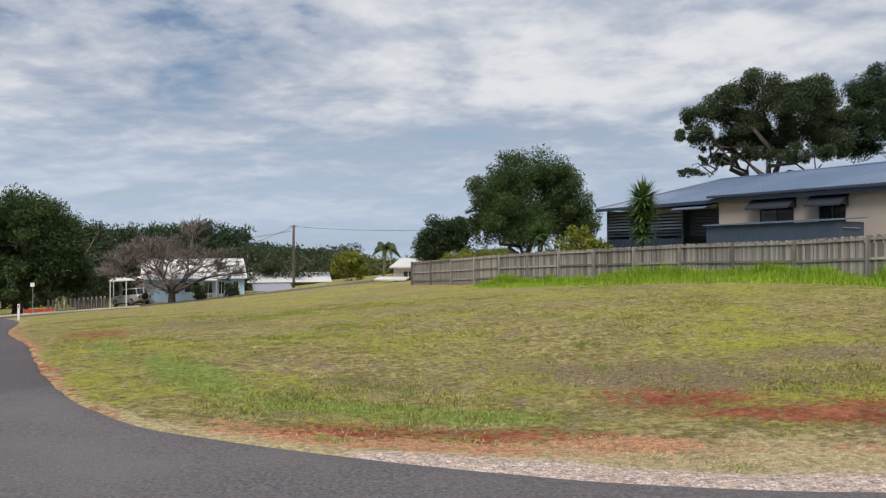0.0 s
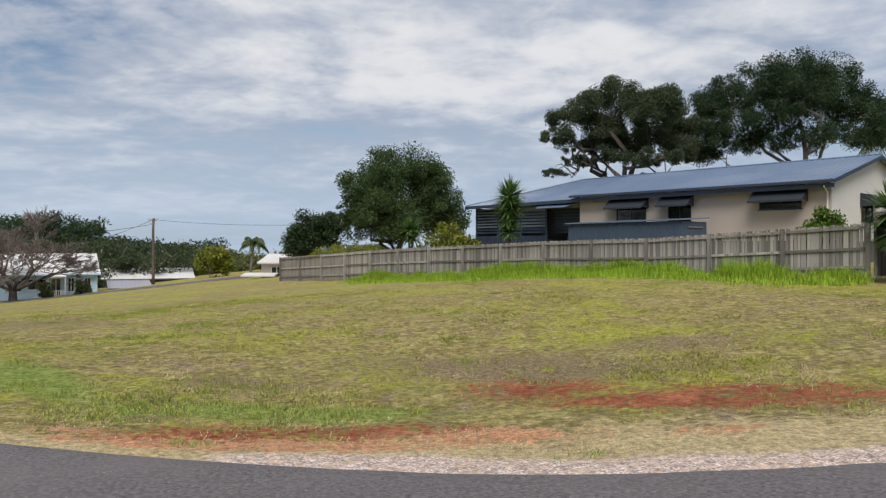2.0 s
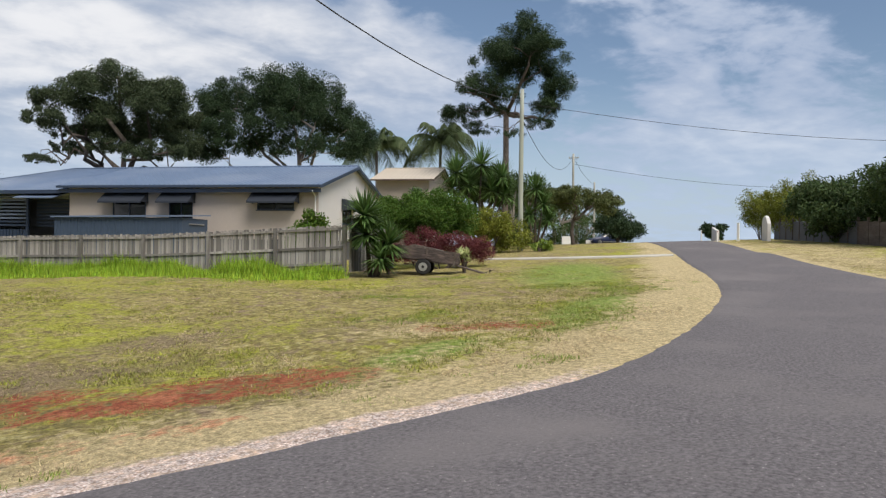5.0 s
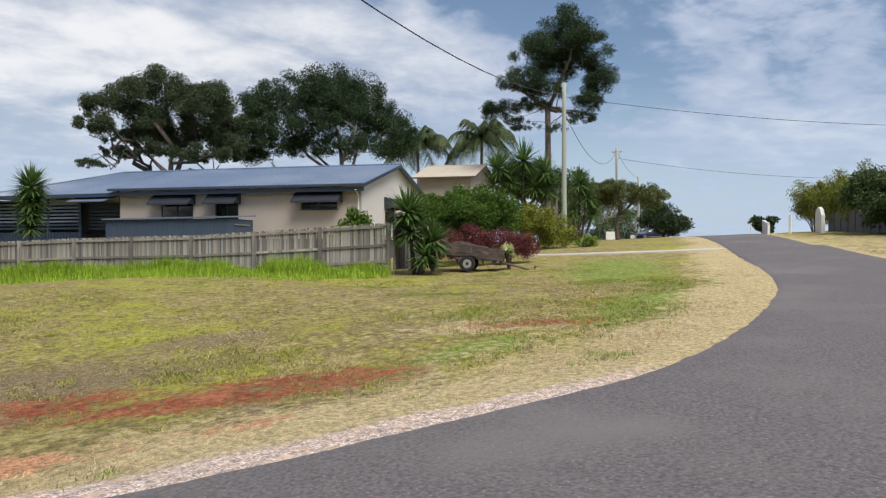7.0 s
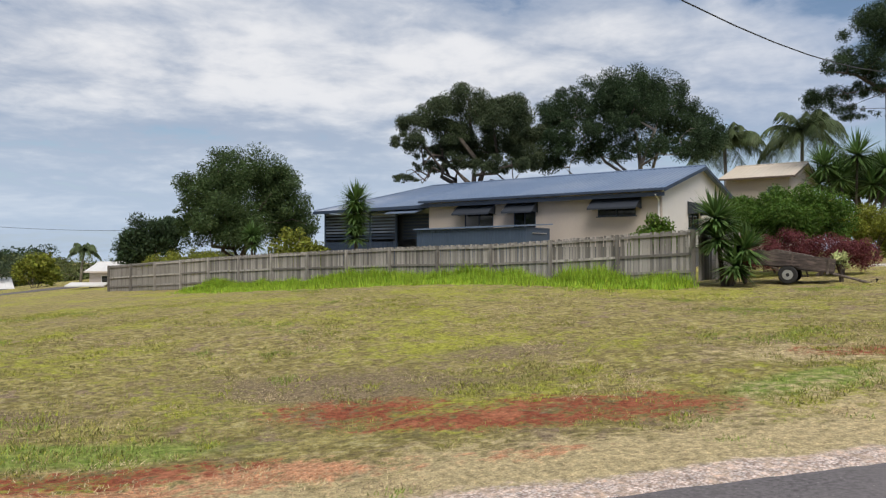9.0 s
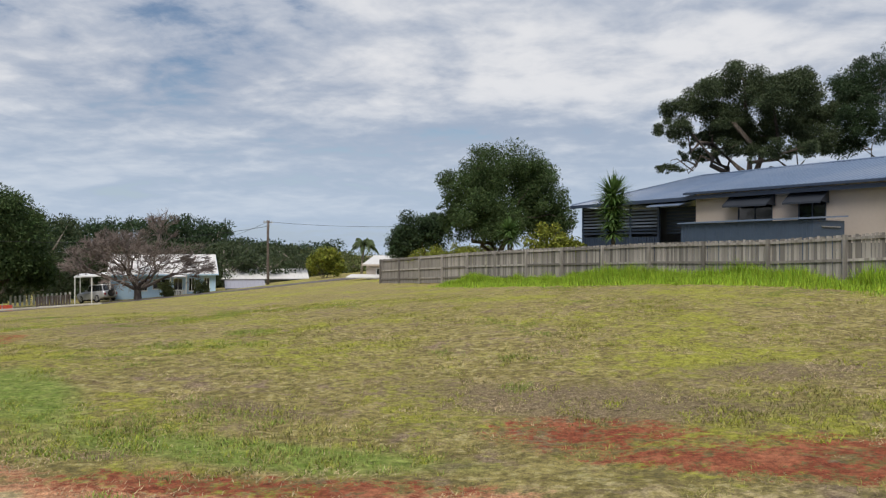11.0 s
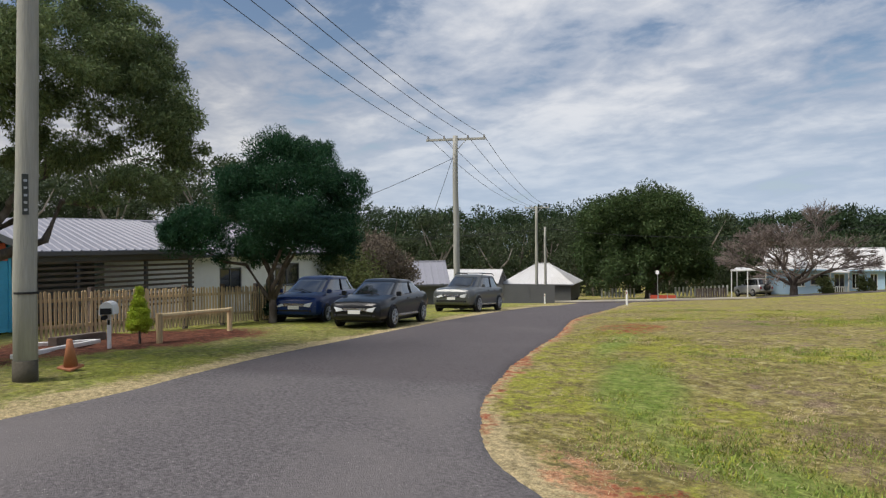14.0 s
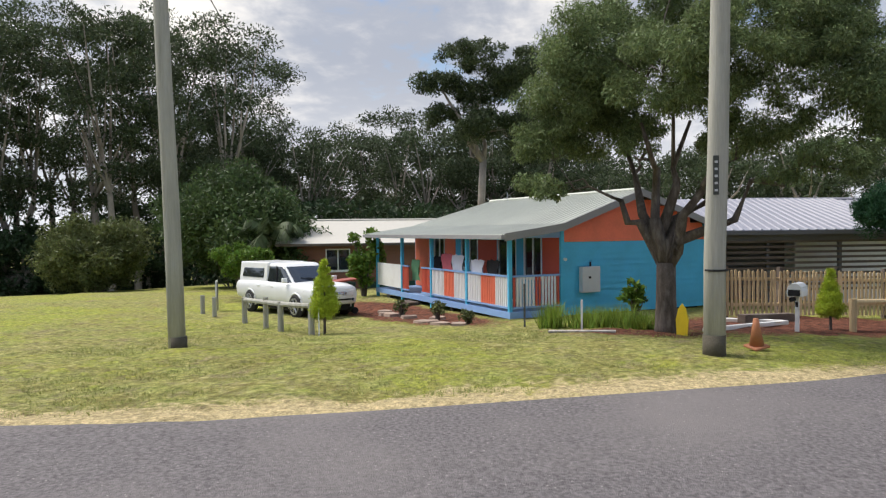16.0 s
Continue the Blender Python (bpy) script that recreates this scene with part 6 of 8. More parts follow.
def little_cypress(x, y, h, r, seed, label):
    rng = np.random.default_rng(seed)
    t = thing("small_cypress", pose(x, y, gz(x, y)), label, "shrub", "small cypresses")
    part("stem", Shape().tube([(0, 0, -0.1), (0, 0, h * 0.6)], [0.035, 0.015], 6), BARK, t)
    c, rr = [], []
    for i in range(130):
        f = rng.random() ** 1.2
        z = h * (0.24 + 0.74 * f)
        w = r * min(1.0, 0.1 + 1.0 * (1 - f)) * min(1.0, 0.55 + 2.2 * f) * 0.85 * rng.random() ** 0.4
        a = rng.random() * 6.283
        c.append((math.cos(a) * w, math.sin(a) * w, z))
        rr.append(r * (0.36 - 0.2 * f))
    v, f = leaves(c, rr, 9000, 0.036, rng, droop=-0.9, thin=0.35)
    part("foliage", raw_mesh("foliage", v, f, L_CYPRESS), None, t)
    if seed == 131:
        part("stake", Shape().box(0.12, 0.145, -0.1, -0.075, -0.1, 0.62), WHITE_PAINT, t)
    return t


little_cypress(-14.06, -1.63, 1.68, 0.36, 131, "lime green young cypress with a stake")
little_cypress(-15.3, 9.2, 1.3, 0.32, 132, "lime green young cypress by the red bed")


# ---- letterbox, cone, bins, garden bits ----
x, y = -14.3, 8.24
box = thing("letterbox", along(x, y, gz(x, y), 0.86, -0.5), "white letterbox with a rounded black front on a post", "letterbox")
part("post", Shape().box(-0.035, 0.035, -0.035, 0.035, -0.2, 0.72), WHITE_PAINT, box)
part("body", Shape().prism([(-0.14, 0.72), (0.14, 0.72), (0.14, 0.84), (0.12, 0.92), (0.065, 0.975), (0, 0.99), (-0.065, 0.975), (-0.12, 0.92), (-0.14, 0.84)], lambda p: (-0.24, p[0], p[1]), lambda p: (0.24, p[0], p[1])), WHITE_PAINT, box, bevel=0.004)
part("front", Shape().box(0.24, 0.252, -0.11, 0.11, 0.735, 0.86), BLACK, box)
part("number_bar", Shape().box(0.036, 0.042, -0.025, 0.025, 0.5, 0.6), BLACK, box)
part("paper_tube", Shape().tube([(-0.15, -0.06, 0.66), (0.2, -0.06, 0.66)], 0.05, 8), BLACK, box)

CONE = material("faded_orange_plastic", (0.42, 0.17, 0.085), 0.7, vary=0.25, scale=8, bump=0.1, stain=(0.25, 0.1, 0.06), stain_amount=0.5, stain_scale=5)
x, y = -10.72, 6.6
cone = thing("traffic_cone", pose(x, y, gz(x, y) + 0.06, 9, 7, 30), "faded orange traffic cone leaning on the verge", "cone")
part("shell", Shape().tube([(0, 0, 0.03), (0, 0, 0.3), (0, 0, 0.46)], [0.11, 0.065, 0.04], 14), CONE, cone, smooth=True)
part("foot", Shape().box(-0.14, 0.14, -0.14, 0.14, -0.01, 0.03), CONE, cone, bevel=0.01)

YELLOW = material("bright_yellow_plastic", (0.75, 0.53, 0.02), 0.5, vary=0.1, bump=0.04)
x, y = -12.78, 5.78
tagged(new("yellow_board", Shape().prism([(-0.1, -0.05), (0.1, -0.05), (0.12, 0.28), (0.07, 0.48), (0, 0.58), (-0.07, 0.48), (-0.12, 0.28)], lambda p: tuple(Vector((x, y, gz(x, y))) + Vector((p[0] * 0.5, p[0] * 0.86, p[1]))), lambda p: tuple(Vector((x - 0.04, y + 0.02, gz(x, y))) + Vector((p[0] * 0.5, p[0] * 0.86, p[1])))).mesh("yellow_board", YELLOW)), "bright yellow pointed board leaning on the tree", "board")

for x, y, h, mat, lab in ((-13.56, 3.96, 0.62, WHITE_PAINT, "thin white garden stake with a red base"), (-14.6, 2.75, 0.95, GREY_CLAD, "thin dark garden stake")):
    tagged(new("garden_stake", Shape().box(x - 0.02, x + 0.02, y - 0.02, y + 0.02, gz(x, y) - 0.1, gz(x, y) + h).mesh("garden_stake", mat)), lab, "stake")
shrub("leafy_plant", -15.0, 5.1, [(0, 0, 0.6, 0.25, 0.25, 0.45)], L_BRIGHT, 500, 0.07, "tall leafy plant against the blue wall", 143)
for x, y, s_ in ((-17.0, 0.4, 0.5), (-18.4, -0.9, 0.45), (-15.9, 1.3, 0.35)):
    shrub("garden_sprig", x, y, [(0, 0, s_ * 0.6, 0.2, 0.2, s_ * 0.5)], L_OLIVE, 260, 0.05, "small sparse shrub in the red garden bed", int(150 - x), group="garden sprigs")
STONE = material("flat_garden_stone", (0.33, 0.25, 0.2), 0.9, vary=0.3, scale=4, bump=0.4)
srng = np.random.default_rng(19)
for i in range(9):
    x, y = -19.8 + i * 0.55 + srng.normal() * 0.2, -2.0 + i * 0.42 + srng.normal() * 0.25
    z = gz(x, y)
    tagged(new("garden_stone", Shape().prism([(math.cos(a) * srng.uniform(0.16, 0.3), math.sin(a) * srng.uniform(0.16, 0.3)) for a in np.linspace(0, 5.6, 8)], lambda p: (x + p[0], y + p[1], z - 0.05), lambda p: (x + p[0] * 0.9, y + p[1] * 0.9, z + 0.07)).mesh("garden_stone", STONE)), "flat brown stone edging the garden bed", "stone", "garden stones")

BIN_GREEN = material("dark_green_plastic", (0.02, 0.055, 0.035), 0.5, vary=0.15, bump=0.05)
BIN_LID = material("dull_red_plastic", (0.30, 0.07, 0.05), 0.5, vary=0.15, bump=0.05)
x, y = -19.75, -3.0
wb = thing("wheelie_bin", pose(x, y, gz(x, y), 0, 0, 35), "dark green wheelie bin with a dull red lid", "bin")
part("body", Shape().prism([(-0.22, -0.25), (0.22, -0.25), (0.22, 0.25), (-0.22, 0.25)], lambda p: (p[0], p[1], 0.05), lambda p: (p[0] * 1.25, p[1] * 1.25, 0.95)), BIN_GREEN, wb, bevel=0.02)
part("lid", Shape().slab([(-0.3, -0.33, 1.0), (0.3, -0.33, 1.0), (0.3, 0.33, 1.06), (-0.3, 0.33, 1.06)], 0.05), BIN_LID, wb, bevel=0.015)
for sx in (-0.26, 0.26):
    part("wheel", Shape().tube([(sx - 0.03, 0.27, 0.1), (sx + 0.03, 0.27, 0.1)], 0.1, 12), BLACK, wb)

BROWN_WOOD = material("red_brown_weatherboard", (0.23, 0.10, 0.065), 0.75, vary=0.2, scale=3, bump=0.2, stretch=(0.3, 0.3, 4))
bh = gable_house("brown_house", along(-29.4, -8.2, -0.72, -0.3, 0.954), 7.5, 6.5, 2.1, 1.0, BROWN_WOOD, material("cream_roof_steel", (0.50, 0.475, 0.42), 0.5, vary=0.07, bump=0.04), "low red-brown timber house with a cream roof", front=[(1.25, 2.35, 0.85, 1.85)], frame_mat=WHITE_PAINT, trim=GAL_WOOD, over=0.1, rib=0)
part("awning_roof", roof_sheet(Shape(), (-0.9, -0.5, 2.1), (7.6, -0.5, 2.1), (7.6, 0.6, 2.4), (-0.9, 0.6, 2.4), 0.05), bpy.data.materials["cream_roof_steel"], bh)
part("gutter", Shape().box(-0.9, 7.6, -0.6, -0.5, 1.99, 2.1), GAL_WOOD, bh)
part("downpipe", Shape().tube([(2.85, -0.05, 0.0), (2.85, -0.05, 2.0)], 0.04, 6), WHITE_PAINT, bh)
part("dado", Shape().box(2.9, 7.4, -0.04, -0.004, -0.3, 0.35), BIN_GREEN, bh, "dark green sheeting along the wall foot")
for i in range(14):
    part("board", Shape().box(0.0, 1.24, -0.022, -0.003, 0.05 + i * 0.145, 0.18 + i * 0.145), BROWN_WOOD, bh)
    part("board", Shape().box(2.4, 7.48, -0.022, -0.003, 0.36 + i * 0.122, 0.47 + i * 0.122), BROWN_WOOD, bh)


# ---- vehicles ----
def paint(name, colour, metal=0.0, rough=0.3):
    m = material(name, colour, rough, metal, vary=0.05, scale=2, bump=0.0, spec=0.2)
    p = m.node_tree.nodes["Principled BSDF"]
    p.inputs["Coat Weight"].default_value, p.inputs["Coat Roughness"].default_value = 0.45, 0.04
    return m


LAMP_GLASS = glass_mat("headlamp_glass", (0.66, 0.68, 0.70))
TAIL = glass_mat("tail_lamp_red", (0.3, 0.015, 0.015))
CHROME = material("chrome", (0.62, 0.63, 0.65), 0.2, 0.9, vary=0.03, bump=0.0)
ALLOY = material("alloy_rim", (0.42, 0.43, 0.45), 0.35, 0.7, vary=0.08, bump=0.0)
PLATE = material("number_plate", (0.72, 0.72, 0.7), 0.5, vary=0.04, bump=0.0)
CAR_GLASS = glass_mat("car_glass", (0.02, 0.024, 0.028))
CAR_GLASS.node_tree.nodes["Principled BSDF"].inputs["Coat Weight"].default_value = 1.0
CAR_GLASS.node_tree.nodes["Principled BSDF"].inputs["Specular IOR Level"].default_value = 1.0


def car(name, m, stations, roof, half, wheel_r, axles, body_mat, label, roof_rails=False, canopy=False, spare=False, steps=0):
    """A car with its nose along +x. stations: (x, sill z, shoulder z, half-width factor); roof: (x, z, half-width factor)."""
    t = thing(name, m, label, "car")
    # body: a smooth loft, tucked in at the sills, with a shoulder line and a crowned top
    raw = sorted(stations)
    xs = np.concatenate([np.linspace(raw[k][0], raw[k + 1][0], 4, endpoint=False) for k in range(len(raw) - 1)] + [[raw[-1][0]]])
    cols = [np.interp(xs, [q[0] for q in raw], [q[c] for q in raw]) for c in (1, 2, 3)]
    for c in cols:
        c[1:-1] = (c[:-2] + 2 * c[1:-1] + c[2:]) / 4
    prof = [(0.80, 0.0), (0.93, 0.05), (0.975, 0.16), (0.99, 0.34), (1.0, 0.52), (0.995, 0.66), (0.975, 0.78), (0.955, 0.86), (0.90, 0.95), (0.80, 1.0), (0.5, 1.03), (0.0, 1.045)]
    prof = [(-y, z) for y, z in prof] + [(y, z) for y, z in prof[-2::-1]]
    ring, n = len(prof), len(xs)
    vs = [(x, half * w * y, z0 + (z1 - z0) * z) for x, z0, z1, w in zip(xs, *cols) for y, z in prof]
    fs = [(i * ring + k, i * ring + (k + 1) % ring, (i + 1) * ring + (k + 1) % ring, (i + 1) * ring + k) for i in range(n - 1) for k in range(ring)]
    fs += [tuple(range(ring)), tuple((n - 1) * ring + k for k in range(ring))[::-1]]
    me = Shape().add(vs, fs).mesh("body", body_mat, True)
    me.set_sharp_from_angle(angle=0.7)
    part("body", me, None, t)

    def shoulder(x):
        return float(np.interp(x, xs, cols[1]))

    # cabin: curved glass all round, a roof skin and pillars over it
    r0, r1, r2, r3 = roof          # windscreen foot, roof front, roof rear, rear glass foot
    zr = r1[1]
    wr, wb = half * r1[2] * 1.04, half * 0.87
    zf, zb = shoulder(r0[0]) - 0.02, shoulder(r3[0]) - 0.02
    turn = [6.28319 * k / 48 for k in range(48)]

    def ring_at(f, out=0.0):
        """The cabin's outline at height f (0 at the shoulder, 1 at the roof)."""
        g = f + 0.12 * f * (1 - f)
        xa, xb = r0[0] + (r1[0] - r0[0]) * f, r3[0] + (r2[0] - r3[0]) * f
        b_ = wb + (wr - wb) * g + out
        pts = []
        for a in turn:
            c, q = math.cos(a), math.sin(a)
            x = (xa + xb) / 2 + ((xa - xb) / 2 + out) * math.copysign(abs(c) ** 0.36, c)
            low_z = zf + (zb - zf) * (r0[0] - x) / (r0[0] - r3[0])
            top_z = zr + (r2[1] - zr) * (r1[0] - x) / (r1[0] - r2[0])
            pts.append((x, b_ * math.copysign(abs(q) ** 0.36, q), low_z + (top_z - low_z) * f))
        return pts

    def loft(rings, cap):
        m_ = len(turn)
        s_ = Shape().add([p for r in rings for p in r], [(i * m_ + k, i * m_ + (k + 1) % m_, (i + 1) * m_ + (k + 1) % m_, (i + 1) * m_ + k) for i in range(len(rings) - 1) for k in range(m_)] + ([tuple((len(rings) - 1) * m_ + k for k in range(m_))] if cap else []))
        return s_

    part("window_band", loft([ring_at(f) for f in (0.0, 0.25, 0.5, 0.75, 0.93)], True), CAR_GLASS, t, "dark curved car glass", True)
    crown_c = Vector(((r1[0] + r2[0]) / 2, 0, 0))
    skin = [ring_at(0.87, 0.012), ring_at(0.95, 0.01), ring_at(1.0, -0.01)]
    for f, up_ in ((0.9, 0.022), (0.6, 0.045), (0.25, 0.055)):
        skin.append([(crown_c.x + (p[0] - crown_c.x) * f, p[1] * f, p[2] + up_) for p in skin[2]])
    part("roof", loft(skin, True), body_mat, t, smooth=True)
    for ks in ((5, 7), (18, 20), (28, 30), (41, 43)):
        levels = [ring_at(f, 0.011) for f in (0.0, 0.3, 0.6, 0.9)]
        inner = [ring_at(f, -0.01) for f in (0.0, 0.3, 0.6, 0.9)]
        idx = list(range(ks[0], ks[1] + 1))
        w_ = len(idx)
        grid = [lv[k] for lv in levels for k in idx] + [lv[k] for lv in inner for k in idx]
        o_ = 4 * w_
        q_ = [(i * w_ + k, i * w_ + k + 1, (i + 1) * w_ + k + 1, (i + 1) * w_ + k) for i in range(3) for k in range(w_ - 1)]
        q_ += [tuple(o_ + v for v in f[::-1]) for f in q_]
        for i in range(3):
            q_ += [(i * w_, (i + 1) * w_, o_ + (i + 1) * w_, o_ + i * w_), ((i + 1) * w_ - 1, o_ + (i + 1) * w_ - 1, o_ + (i + 2) * w_ - 1, (i + 2) * w_ - 1)]
        part("pillar", Shape().add(grid, q_), body_mat, t, smooth=True)
    for sy in (-1, 1):
        b_x = (r0[0] + r3[0]) / 2 - 0.05
        part("pillar", Shape().tube([(b_x, sy * (wb - 0.005), shoulder(b_x) - 0.03), (b_x - 0.03, sy * (wb + (wr - wb) * 0.6 + 0.012), shoulder(b_x) + (zr - shoulder(b_x)) * 0.5), (b_x - 0.08, sy * (wr + 0.004), zr - 0.04)], 0.028, 5), DARK, t)
        part("wiper", Shape().tube([(r0[0] - 0.06, sy * 0.1 + 0.25, zf + 0.06), (r0[0] - 0.2, sy * 0.1 - 0.25, zf + 0.17)], 0.012, 4), BLACK, t)
        for ax in axles:
            lip = Shape().tube([(ax + math.cos(a) * wheel_r * 1.12, sy * (half * 0.99), wheel_r + math.sin(a) * wheel_r * 1.12) for a in np.linspace(-0.25, 3.39, 15)], 0.028, 6)
            part("arch_lip", lip, body_mat, t, smooth=True)
    for sy in (-1, 1):
        part("mirror", Shape().box(r0[0] - 0.35, r0[0] - 0.22, sy * (half + 0.02) - 0.07, sy * (half + 0.02) + 0.07, zf + 0.03, zf + 0.17), body_mat, t, bevel=0.02)
        for ax in axles:
            w = new("wheel")
            w.parent = t
            w.location = (ax, sy * (half - 0.1), wheel_r)
            part("tyre", Shape().tube([(0, -0.1, 0), (0, -0.07, 0), (0, 0.07, 0), (0, 0.1, 0)], [wheel_r * 0.9, wheel_r, wheel_r, wheel_r * 0.9], 22), BLACK, w)
            rim = Shape().tube([(0, sy * 0.08, 0), (0, sy * 0.108, 0)], wheel_r * 0.24, 10)
            for k in range(7):
                a = 6.283 * k / 7
                rim.tube([(math.cos(a) * wheel_r * 0.15, sy * 0.108, math.sin(a) * wheel_r * 0.15), (math.cos(a) * wheel_r * 0.66, sy * 0.104, math.sin(a) * wheel_r * 0.66)], 0.026, 5)
            for k in range(18):
                a, c = 6.283 * k / 18, 6.283 * (k + 1) / 18
                rim.tube([(math.cos(a) * wheel_r * 0.68, sy * 0.104, math.sin(a) * wheel_r * 0.68), (math.cos(c) * wheel_r * 0.68, sy * 0.104, math.sin(c) * wheel_r * 0.68)], 0.022, 4)
            part("rim", rim, ALLOY, w)
            # flat dark disc on the body stands in for the shaded arch opening
            part("wheel_arch", Shape().tube([(ax, sy * (half - 0.06), wheel_r), (ax, sy * (half + 0.004), wheel_r)], wheel_r * 1.13, 20), DARK, t)
        # arches are filled by the wheels, which stand 3 cm proud
    for w in [c for c in t.children if c.name.startswith("wheel") and c.type == "EMPTY"]:
        w.location.y += 0.04 if w.location.y > 0 else -0.04
    xf, fz0, fz1, fw = stations[0]
    xq = stations[1][0]
    nose = [q[:4] for q in stations[:3]]

    def front_x(f):
        return float(np.interp(f, [0, nose[0][3] * 0.93, nose[1][3] * 0.96, nose[2][3] * 0.97], [xf, xf, nose[1][0], nose[2][0]]))

    for sy in (-1, 1):
        lamp = [(0.40, 0.58), (0.64, 0.50), (0.86, 0.54), (0.965, 0.72), (0.97, 0.96), (0.74, 0.90), (0.46, 0.76)]
        part("headlight", Shape().prism(lamp, lambda p: (front_x(p[0]) - 0.06, sy * p[0] * half * 0.99, fz0 + (fz1 - fz0) * p[1]), lambda p: (front_x(p[0]) + 0.03, sy * p[0] * half * 0.99, fz0 + (fz1 - fz0) * p[1])), LAMP_GLASS, t)
        part("fog_lamp", Shape().tube([(front_x(0.7) - 0.02, sy * half * 0.68, fz0 + (fz1 - fz0) * 0.2), (front_x(0.7) + 0.03, sy * half * 0.68, fz0 + (fz1 - fz0) * 0.2)], 0.045, 10), GLASS, t)
        part("tail_light", Shape().box(stations[-1][0] - 0.02, stations[-1][0] + 0.1, sy * half * 0.72 - 0.09, sy * half * 0.72 + 0.09, stations[-1][2] - 0.3, stations[-1][2] - 0.1), TAIL, t)
    g = part("grille", Shape().box(xf - 0.02, xf + 0.02, -half * 0.42, half * 0.42, fz0 + (fz1 - fz0) * 0.56, fz0 + (fz1 - fz0) * 0.8), BLACK, t)
    for k in range(3):
        z = fz0 + (fz1 - fz0) * (0.6 + k * 0.08)
        part("grille_bar", Shape().box(xf + 0.021, xf + 0.03, -half * 0.4, half * 0.4, z - 0.012, z + 0.012), CHROME, g)
    part("number_plate", Shape().box(xf + 0.025, xf + 0.04, -0.19, 0.19, fz0 + (fz1 - fz0) * 0.33, fz0 + (fz1 - fz0) * 0.33 + 0.11), PLATE, t)
    part("lower_intake", Shape().box(xf - 0.02, xf + 0.02, -half * 0.6, half * 0.6, fz0 + 0.06, fz0 + (fz1 - fz0) * 0.28), BLACK, t)
    part("underside", Shape().box(stations[-1][0] + 0.3, xf - 0.35, -half * 0.8, half * 0.8, 0.16, stations[2][1] + 0.03), DARK, t)
    for sy in (-1, 1):
        part("door_strip", Shape().box(axles[1] + 0.45, axles[0] - 0.45, sy * (half * 0.985) - 0.01, sy * (half * 0.985) + 0.018, 0.32, 0.38), CHROME if not canopy else BLACK, t)
        for dx in (0.05, -0.85):
            part("door_handle", Shape().box(dx - 0.09, dx + 0.09, sy * half * 0.985 - 0.012, sy * half * 0.985 + 0.022, shoulder(0) - 0.17, shoulder(0) - 0.14), body_mat, t)
    if roof_rails:
        for sy in (-1, 1):
            part("roof_rail", Shape().tube([(r1[0] - 0.15, sy * wr * 0.92, zr + 0.02), (r1[0] - 0.3, sy * wr * 0.92, zr + 0.09), (r2[0] + 0.2, sy * wr * 0.92, zr + 0.09), (r2[0] + 0.05, sy * wr * 0.92, zr + 0.02)], 0.018, 5), DARK, t)
        for dx in (-0.5, -1.4):
            part("roof_bar", Shape().box(r1[0] + dx, r1[0] + dx + 0.06, -wr * 1.0, wr * 1.0, zr + 0.1, zr + 0.13), CHROME, t)
    if canopy:
        part("canopy", Shape().prism([(-half * 0.86, 0), (half * 0.86, 0), (half * 0.76, 0.62), (-half * 0.76, 0.62)], lambda p: (r2[0] + 0.02, p[0], 0.93 + p[1]), lambda p: (stations[-1][0] + 0.06, p[0], 0.93 + p[1])), body_mat, t, bevel=0.03)
        for sy in (-1, 1):
            part("canopy_window", Shape().add([(r2[0] - 0.2, sy * half * 0.853, 1.08), (stations[-1][0] + 0.3, sy * half * 0.853, 1.08), (stations[-1][0] + 0.35, sy * half * 0.775, 1.43), (r2[0] - 0.2, sy * half * 0.775, 1.43), (r2[0] - 0.2, sy * half * 0.8, 1.08), (stations[-1][0] + 0.3, sy * half * 0.8, 1.08), (stations[-1][0] + 0.35, sy * half * 0.72, 1.43), (r2[0] - 0.2, sy * half * 0.72, 1.43)], [(0, 1, 2, 3), (7, 6, 5, 4), (0, 4, 5, 1), (3, 2, 6, 7), (0, 3, 7, 4), (1, 5, 6, 2)]), CAR_GLASS, t)
    if spare:
        part("spare_wheel", Shape().tube([(stations[-1][0] - 0.16, 0, 0.85), (stations[-1][0] - 0.0, 0, 0.85)], [0.34, 0.34], 20), BLACK, t)
    return t


def parked(x, y, dx, dy, z=None):
    d = Vector((dx, dy)).normalized()
    za, zb = gz(x + d.x * 1.3, y + d.y * 1.3), gz(x - d.x * 1.3, y - d.y * 1.3)
    return along(x, y, (za + zb) / 2 + 0.01, d.x, d.y) @ pose(0, 0, 0, 0, math.degrees(math.atan2(zb - za, 2.6)), 0)


SEDAN = [(2.30, 0.30, 0.66, 0.74), (2.22, 0.24, 0.74, 0.9), (1.9, 0.22, 0.82, 0.98), (1.2, 0.22, 0.93, 1.0), (0.9, 0.22, 0.97, 1.0), (-0.6, 0.22, 1.0, 1.0), (-1.5, 0.24, 1.02, 1.0), (-2.0, 0.3, 1.01, 0.95), (-2.3, 0.38, 0.96, 0.82), (-2.36, 0.45, 0.85, 0.74)]
car("sedan", parked(-17.05, 17.4, 0.53, -0.85), SEDAN, ((1.3, 0, 0), (0.25, 1.40, 0.66), (-1.1, 1.38, 0.64), (-2.2, 0, 0)), 0.89, 0.32, (1.42, -1.33), paint("charcoal_car_paint", (0.010, 0.011, 0.013)), "charcoal grey sedan parked on the verge")
